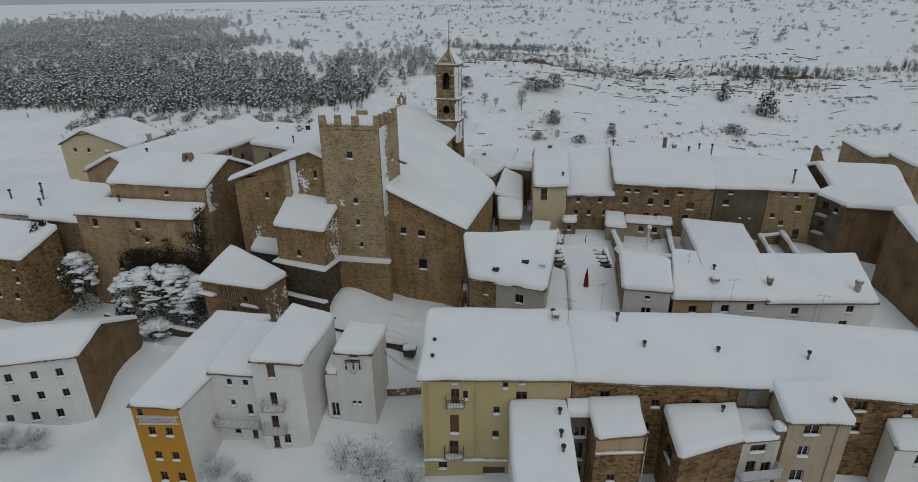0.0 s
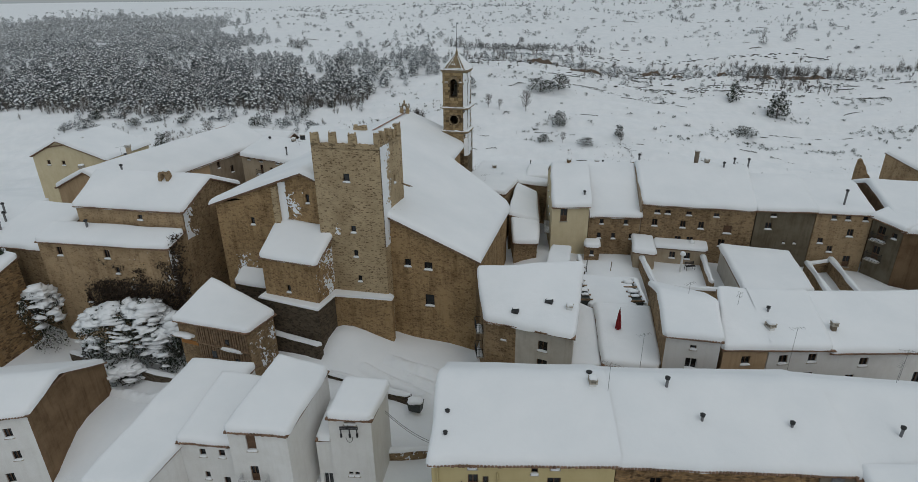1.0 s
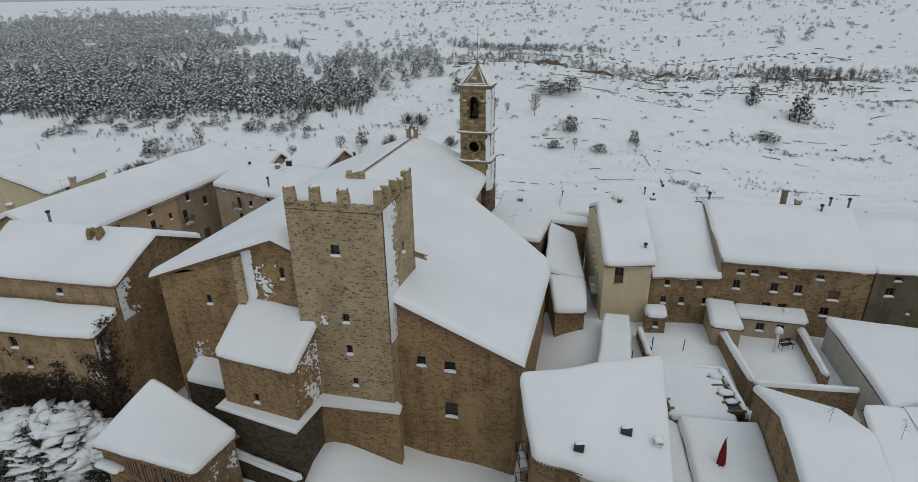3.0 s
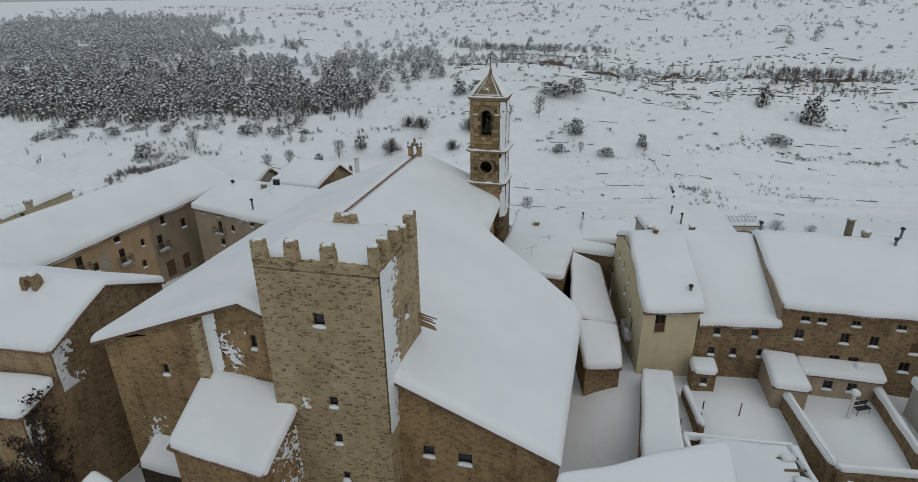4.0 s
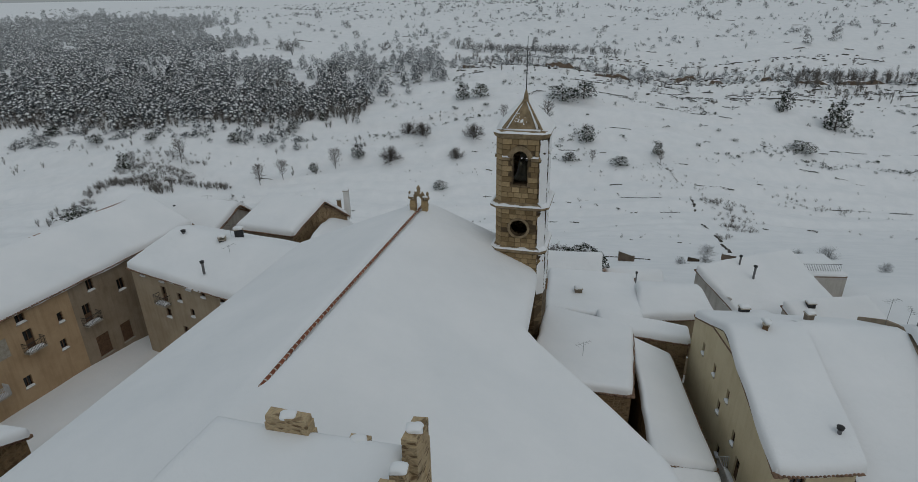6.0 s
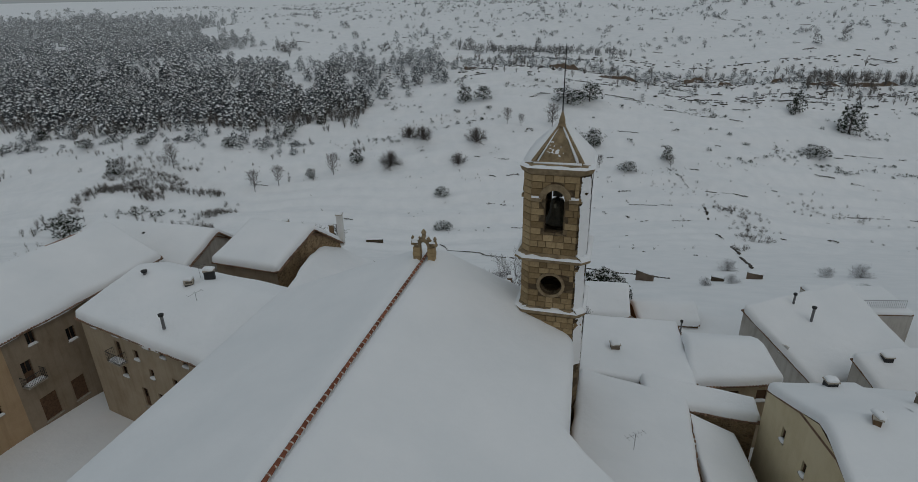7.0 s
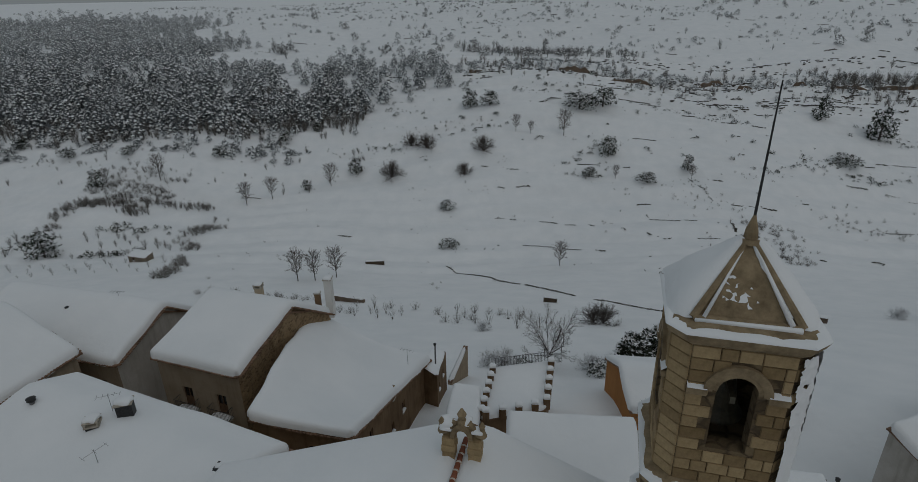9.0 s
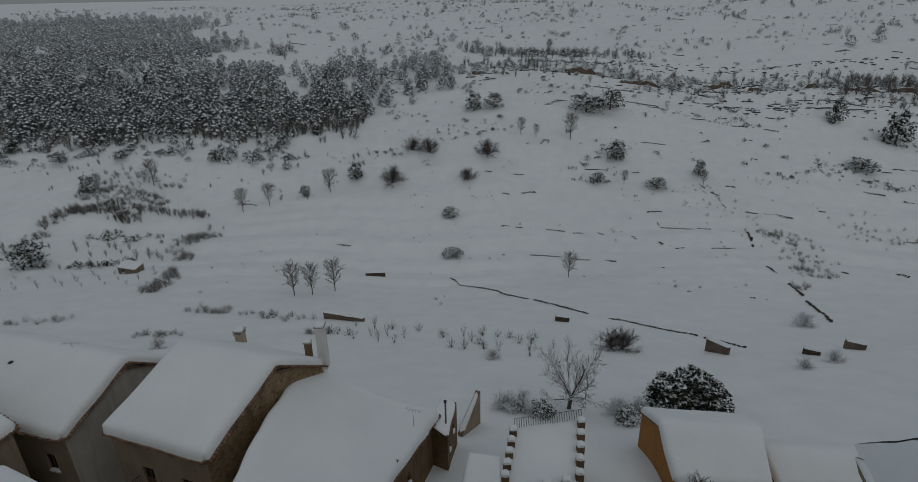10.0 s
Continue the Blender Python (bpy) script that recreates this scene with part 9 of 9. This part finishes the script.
def field_wall(points, label="broken dry-stone terrace wall showing through snow", gap=0.25, size=0.7, mat=None):
    """A dry-stone wall along a line of places, with gaps where the snow covers it."""
    s = Soup()
    for (x0, y0), (x1, y1) in zip(points, points[1:]):
        n = int(math.hypot(x1 - x0, y1 - y0) / (size * 0.75)) + 1
        for i in range(n):
            f = i / n
            x, y = x0 + (x1 - x0) * f + RNG.normal() * 0.15, y0 + (y1 - y0) * f + RNG.normal() * 0.2
            if noise.noise(Vector((x * 0.11, y * 0.11, 8.0))) < gap - 0.35:
                continue
            v, fc = stone_mesh(int(RNG.integers(6)))
            k = size * RNG.uniform(0.7, 1.5)
            s.add(v * np.array([k * 1.2, k, k * 0.9]) + np.array([x, y, gz(x, y) + 0.14]), fc)
    if s.v:
        mid = points[len(points) // 2]
        root = thing("field_wall", (mid[0], mid[1], gz(*mid)), label, "wall")
        ob = under("stones", s.mesh("stones", mat or FIELD_STONE), root)
        tagged(ob, kind="stuff")


field_wall([(-21.4, 263.8), (-16.9, 258.5), (-10.5, 253.4), (-5.4, 246.7), (2.2, 236.1), (9.6, 222.8), (15.9, 212.3), (20.3, 208.9), (31.2, 197.4), (36, 185.3)], gap=0.22, size=0.4)
field_wall([(86, 291), (85, 282)], gap=-0.2, size=0.75)
field_wall([(80, 262.6), (80.2, 255), (78.7, 248), (76.7, 238.6), (71.4, 224.6), (68.5, 214.3), (64.4, 204)], gap=0.24, size=0.45)
field_wall([(82, 335), (84, 322), (88, 314)], gap=0.3, size=0.4)
# the edges of single terraces where the stones show
for x0, y0, x1, y1 in ((-6, 309, 2, 308), (4, 307, 14, 305), (16, 305, 23, 303), (25, 302, 30, 301), (35, 301, 37, 299), (54, 305, 59, 301), (59, 301, 69, 296), (71, 297, 75, 295), (46, 293, 49, 291), (54, 288, 55, 286), (57, 285, 62, 284), (69, 282, 78, 281), (-2, 288, 3, 287), (8, 287, 19, 283), (22, 281, 28, 278), (33, 277, 36, 275), (45, 270, 49, 265), (47, 239, 49, 237), (60, 231, 63, 229), (-16, 282, -13, 282)):
    field_wall([(x0, y0), ((x0 + x1) / 2, (y0 + y1) / 2 + RNG.normal() * 0.4), (x1, y1)], gap=0.05, size=0.42)
for x0, y0, x1, y1 in ((57, 313, 62, 312), (94, 310, 99, 310), (101, 310, 111, 307), (123, 312, 126, 312), (93, 329, 97, 328), (37, 344, 51, 342), (57, 340, 60, 340), (6, 341, 10, 341), (-7, 345, -4, 344), (0, 329, 3, 328), (8, 329, 14, 329), (86, 368, 99, 366), (114, 380, 125, 380), (129, 378, 135, 376), (78, 398, 89, 399), (113, 352, 115, 351), (143, 354, 145, 353), (166, 350, 177, 352), (117, 258, 120, 256), (102, 260, 103, 258), (-62, 288, -57, 287), (-109, 322, -103, 321), (-104, 338, -100, 338), (-10, 373, -6, 372)):
    field_wall([(x0, y0), ((x0 + x1) / 2, (y0 + y1) / 2 + RNG.normal() * 0.4), (x1, y1)], gap=0.02, size=0.55)


def terrace(y, x0, x1, slant=0.0, cover=0.42, size=0.5):
    """One long terrace edge; here and there its stones show as short dark dashes."""
    x = x0
    while x < x1:
        w = RNG.uniform(2.5, 13)
        if RNG.uniform() > cover:
            wave = lambda q: y + slant * (q - x0) + 3.0 * math.sin(q / 31 + y) + 0.7 * math.sin(q / 7 + y * 2) + 0.3 * math.sin(q / 2.1)  # noqa: E731
            field_wall([(x + w * k / 4, wave(x + w * k / 4) + RNG.normal() * 0.12) for k in range(5)], gap=-0.2, size=size)
        x += w + RNG.exponential(6)


for y, x0, x1, slant, cover in ((297, 150, 240, 0.01, 0.6), (331, 130, 250, 0.01, 0.6), (354, 180, 320, 0.01, 0.55), (360, -5, 40, 0.0, 0.7), (367, 20, 130, -0.01, 0.75), (376, 150, 320, 0.01, 0.6), (386, 60, 200, 0.01, 0.7), (390, 0, 60, 0.01, 0.7), (398, 120, 340, 0.0, 0.5), (404, 60, 340, 0.01, 0.5), (410, 30, 340, 0.01, 0.5)):
    terrace(y, x0, x1, slant, cover, 0.5 if y < 385 else 0.75)
def outcrop(x, y, wide, deep, count, label="dark broken rock showing through the snowy bank"):
    """Ledges and boulders of rock, each half under its own snow."""
    rock, white = Soup(), Soup()
    made = 0
    while made < count:
        px, py = x + RNG.normal() * wide * 0.36, y + RNG.uniform(-0.5, 0.5) * deep
        made += 1
        if noise.noise(Vector((px * 0.12, py * 0.25, 31.0))) < -0.12:
            continue
        v, fc = stone_mesh(int(RNG.integers(6)))
        size = np.array([RNG.uniform(0.9, 3.6), RNG.uniform(0.8, 1.6), RNG.uniform(0.6, 1.7)])
        o = np.array([px, py, gz(px, py) + 0.1])
        rock.add(v * size + o, fc)
        if RNG.uniform() < 0.6:
            white.add(v * size * np.array([0.95, 0.9, 0.55]) + o + np.array([0, size[1] * 0.15, size[2] * 0.28]), fc)
    root = thing("rock_outcrop", (x, y, gz(x, y)), label, "rocks")
    tagged(under("rubble", rock.mesh("rubble", FIELD_STONE), root), kind="stuff")
    if white.v:
        tagged(under("rock_snow", white.mesh("rock_snow", SNOW), root), kind="stuff")


# outcrops of rock on the bank, and bare earth between them
for x, y, w in ((-4, 437, 20), (18, 441, 18), (40, 430, 24), (58, 428, 22), (78, 422, 24), (102, 424, 18), (118, 424, 24), (140, 428, 22), (152, 424, 16), (176, 424, 18), (205, 420, 30), (228, 422, 26), (262, 424, 34), (30, 458, 20), (62, 452, 22), (100, 457, 26), (138, 455, 24), (170, 450, 20), (-60, 436, 16), (110, 405, 22), (128, 398, 18), (150, 404, 20), (185, 404, 20), (215, 400, 22), (206, 455, 30), (250, 456, 30)):
    outcrop(x, y, w, 17, int(w * 2.4))


def earth_bank(x0, y0, x1, y1, tall, label="bare reddish earth face between snowfields", seed=0):
    """A slumped face of bare earth with a ragged crest, cut into the slope."""
    a, b = Vector((x0, y0)), Vector((x1, y1))
    n, m = max(8, int((b - a).length / 0.9)), 6
    root = thing("earth_bank", ((x0 + x1) / 2, (y0 + y1) / 2, gz((x0 + x1) / 2, (y0 + y1) / 2)), label, "earth bank")
    v = []
    for i in range(n + 1):
        o = a.lerp(b, i / n)
        end = min(1.0, 5 * min(i, n - i) / n)
        h = tall * end * (0.75 + 0.5 * noise.noise(Vector((i * 0.3, seed, 0)))) + 0.05
        low = gz(o.x, o.y)
        for j in range(m + 1):
            f = j / m
            push = 0.5 * noise.noise(Vector((i * 0.6, j * 0.9, seed)))
            v.append((o.x, o.y + f * h * 0.55 + push, low - 0.4 + f * (h + 0.4)))
        back = o.y + h * 0.55 + 2.5 + h * 1.2
        v.append((o.x, back, max(gz(o.x, back) - 0.3, low - 0.2)))
    k = m + 2
    face = [(i * k + j, i * k + k + j, i * k + k + j + 1, i * k + j + 1) for i in range(n) for j in range(m)]
    top = [(i * k + m, i * k + k + m, i * k + k + m + 1, i * k + m + 1) for i in range(n)]
    under("earth_face", mesh_of("earth_face", v, face + top, [EARTH, SNOW], [0] * len(face) + [1] * len(top), smooth=True), root)


for k, (x0, y0, x1, y1, h) in enumerate(((37, 430, 58, 429, 3.6), (66, 421, 90, 421, 2.6), (117, 425, 133, 427, 3.4), (139, 425, 148, 424, 2.8), (170, 424, 178, 424, 2.6), (186, 421, 211, 421, 2.8), (214, 422, 246, 423, 3.0), (-14, 436, -4, 437, 2.2))):
    earth_bank(x0, y0, x1, y1, h, seed=k * 3.7)
# moor walls wear the lighter scrub tone: haze painted onto distant stone
for k in range(70):
    x, y = RNG.uniform(-170, 560), RNG.uniform(470, 820)
    w = RNG.uniform(6, 22)
    field_wall([(x - w / 2, y), (x, y + RNG.normal()), (x + w / 2, y + RNG.normal() * 2)], gap=0.34, size=0.8, mat=SCRUB)
# low garden walls and sheds at the foot of the village
for (x0, y0), (x1, y1), h, label in (((-46.6, 211.6), (-36.9, 208.8), 1.0, "long low red-brown garden wall in snow"), ((-46.5, 259), (-40.4, 259.5), 0.9, "dark stone trough half sunk in snow"), ((28.0, 183.3), (30.6, 180.4), 1.5, "small red-brown shed wall capped with snow"), ((43.4, 181.5), (45.6, 180.2), 0.7, "low dark wall stub capped with snow"), ((52.8, 185.3), (55.6, 183.8), 1.1, "small red-brown shed wall capped with snow"), ((5.9, 209.1), (8.8, 208.1), 1.0, "grey hut wall capped with snow")):
    z = max(gz(x0, y0), gz(x1, y1))
    yard_wall((x0, y0), (x1, y1), z - 2.0, z + h, 0.7, label, EARTH if "red" in label else STONE_DARK, 0.35)
z = gz(-121, 258)
house("field_hut", "tiny stone field hut with a snow roof on the terraces", [(-124.6, 257.5), (-117.8, 255.6), (-117.0, 259.0), (-123.8, 261.0)], z, pitch(z + 1.9, z + 1.9, z + 2.6, z + 2.6), STONE_GREY, row(0, z + 0.3, [2.0], 0.8, 1.3, "wood"), 0.2, 0.45, ())


def plough_ridge(points, wide=1.5, tall=0.45, seed=0):
    """A rough bank of pushed snow along a line."""
    mid = points[len(points) // 2]
    root = thing("snow_bank", (mid[0], mid[1], gz(*mid)), "rough bank of pushed snow along the street", "snow bank")
    v, f = [], []
    n_across = 9
    total = []
    for (x0, y0), (x1, y1) in zip(points, points[1:]):
        k = max(2, int(math.hypot(x1 - x0, y1 - y0) / 0.22))
        total += [(x0 + (x1 - x0) * i / k, y0 + (y1 - y0) * i / k, math.atan2(y1 - y0, x1 - x0)) for i in range(k)]
    for i, (x, y, a) in enumerate(total):
        end = min(1.0, i / 6, (len(total) - 1 - i) / 6)
        for j in range(n_across):
            q = j / (n_across - 1) * 2 - 1
            px, py = x - math.sin(a) * q * wide / 2, y + math.cos(a) * q * wide / 2
            h = tall * end * (1 - q * q) * (1 + 0.7 * noise.noise(Vector((px * 1.1, py * 1.1, seed))) + 0.5 * noise.noise(Vector((px * 3.0, py * 3.0, seed))))
            v.append((px, py, gz(px, py) + h - 0.06))
    f = [(i * n_across + j, i * n_across + j + 1, (i + 1) * n_across + j + 1, (i + 1) * n_across + j) for i in range(len(total) - 1) for j in range(n_across - 1)]
    under("bank", mesh_of("bank", v, f, SNOW, smooth=True), root)


plough_ridge([(-9.5, 65.8), (-4.0, 64.4), (0.5, 62.4)], 1.6, 0.45, 1)
plough_ridge([(-8.0, 64.2), (-3.5, 62.6), (0.8, 60.2)], 1.2, 0.35, 2)
plough_ridge([(-12.5, 64.6), (-8.5, 63.0), (-3.0, 60.6)], 1.4, 0.4, 3)
plough_ridge([(-3.0, 66.2), (0.6, 64.4)], 1.2, 0.35, 4)
plough_ridge([(-46.0, 66.6), (-38.0, 63.8), (-33.0, 62.2)], 1.6, 0.5, 5)


# ---- the bell tower's dressed blocks, one by one ----
BLOCKS = {}


def block_mesh(w, h):
    key = (round(w, 2), round(h, 2))
    if key not in BLOCKS:
        s = Soup()
        c, d = 0.02, 0.045
        v = [(0, 0, 0), (w, 0, 0), (w, 0, h), (0, 0, h), (c, -d, c), (w - c, -d, c), (w - c, -d, h - c), (c, -d, h - c)]
        s.add(v, [(4, 5, 6, 7), (0, 1, 5, 4), (1, 2, 6, 5), (2, 3, 7, 6), (3, 0, 4, 7)])
        BLOCKS[key] = s.mesh("block", ASHLAR)
    return BLOCKS[key]


def belfry_blocks():
    root = bpy.data.objects["bell_tower"]
    rng = random.Random(4)
    R, CUT = 2.05, 0.55
    for lo, hi, r, hole in ((26.2, 29.5, R - 0.06, "round"), (30.1, 35.3, R - 0.06, "arch"), (22.4, 25.7, R + 0.12, "")):
        ring = octagon(r, CUT, 0)
        for i in (0, 7, 6, 1):
            a, b = BELFRY @ Vector(ring[i]), BELFRY @ Vector(ring[(i + 1) % 8])
            d = (b - a).normalized()
            inw = Vector((-d.y, d.x, 0))
            w = (b - a).length
            n = round((hi - lo) / 0.42)
            h = (hi - lo) / n
            for k in range(n):
                z = lo + k * h
                x = 0.0
                if i == 1 and k % 2:
                    continue
                while x < w - 0.02:
                    wide = rng.choice((0.5, 0.65, 0.8)) if w > 1 else w
                    if x + wide > w - 0.25:
                        wide = round(w - x, 2)
                    cx, cz = x + wide / 2 - w / 2, z + h / 2
                    gone = False
                    if i % 2 == 0 and hole == "round":
                        gone = math.hypot(max(abs(cx) - wide / 2 * 0.6, 0), cz - (lo + hi) / 2 - 0.05) < 0.98
                    if i % 2 == 0 and hole == "arch":
                        gone = abs(cx) - wide / 2 * 0.5 < 0.6 and lo + 1.25 < cz < hi - 1.5 or math.hypot(max(abs(cx) - wide / 2 * 0.6, 0), cz - (hi - 1.5)) < 0.86 and cz > hi - 1.6
                    if not gone:
                        m = Matrix.Translation(a + d * (x + 0.01) + Vector((0, 0, z + 0.01))) @ Matrix(((d.x, inw.x, 0), (d.y, inw.y, 0), (0, 0, 1))).to_4x4()
                        under("block", block_mesh(wide - 0.02, h - 0.02), root, m)
                    x += wide


belfry_blocks()
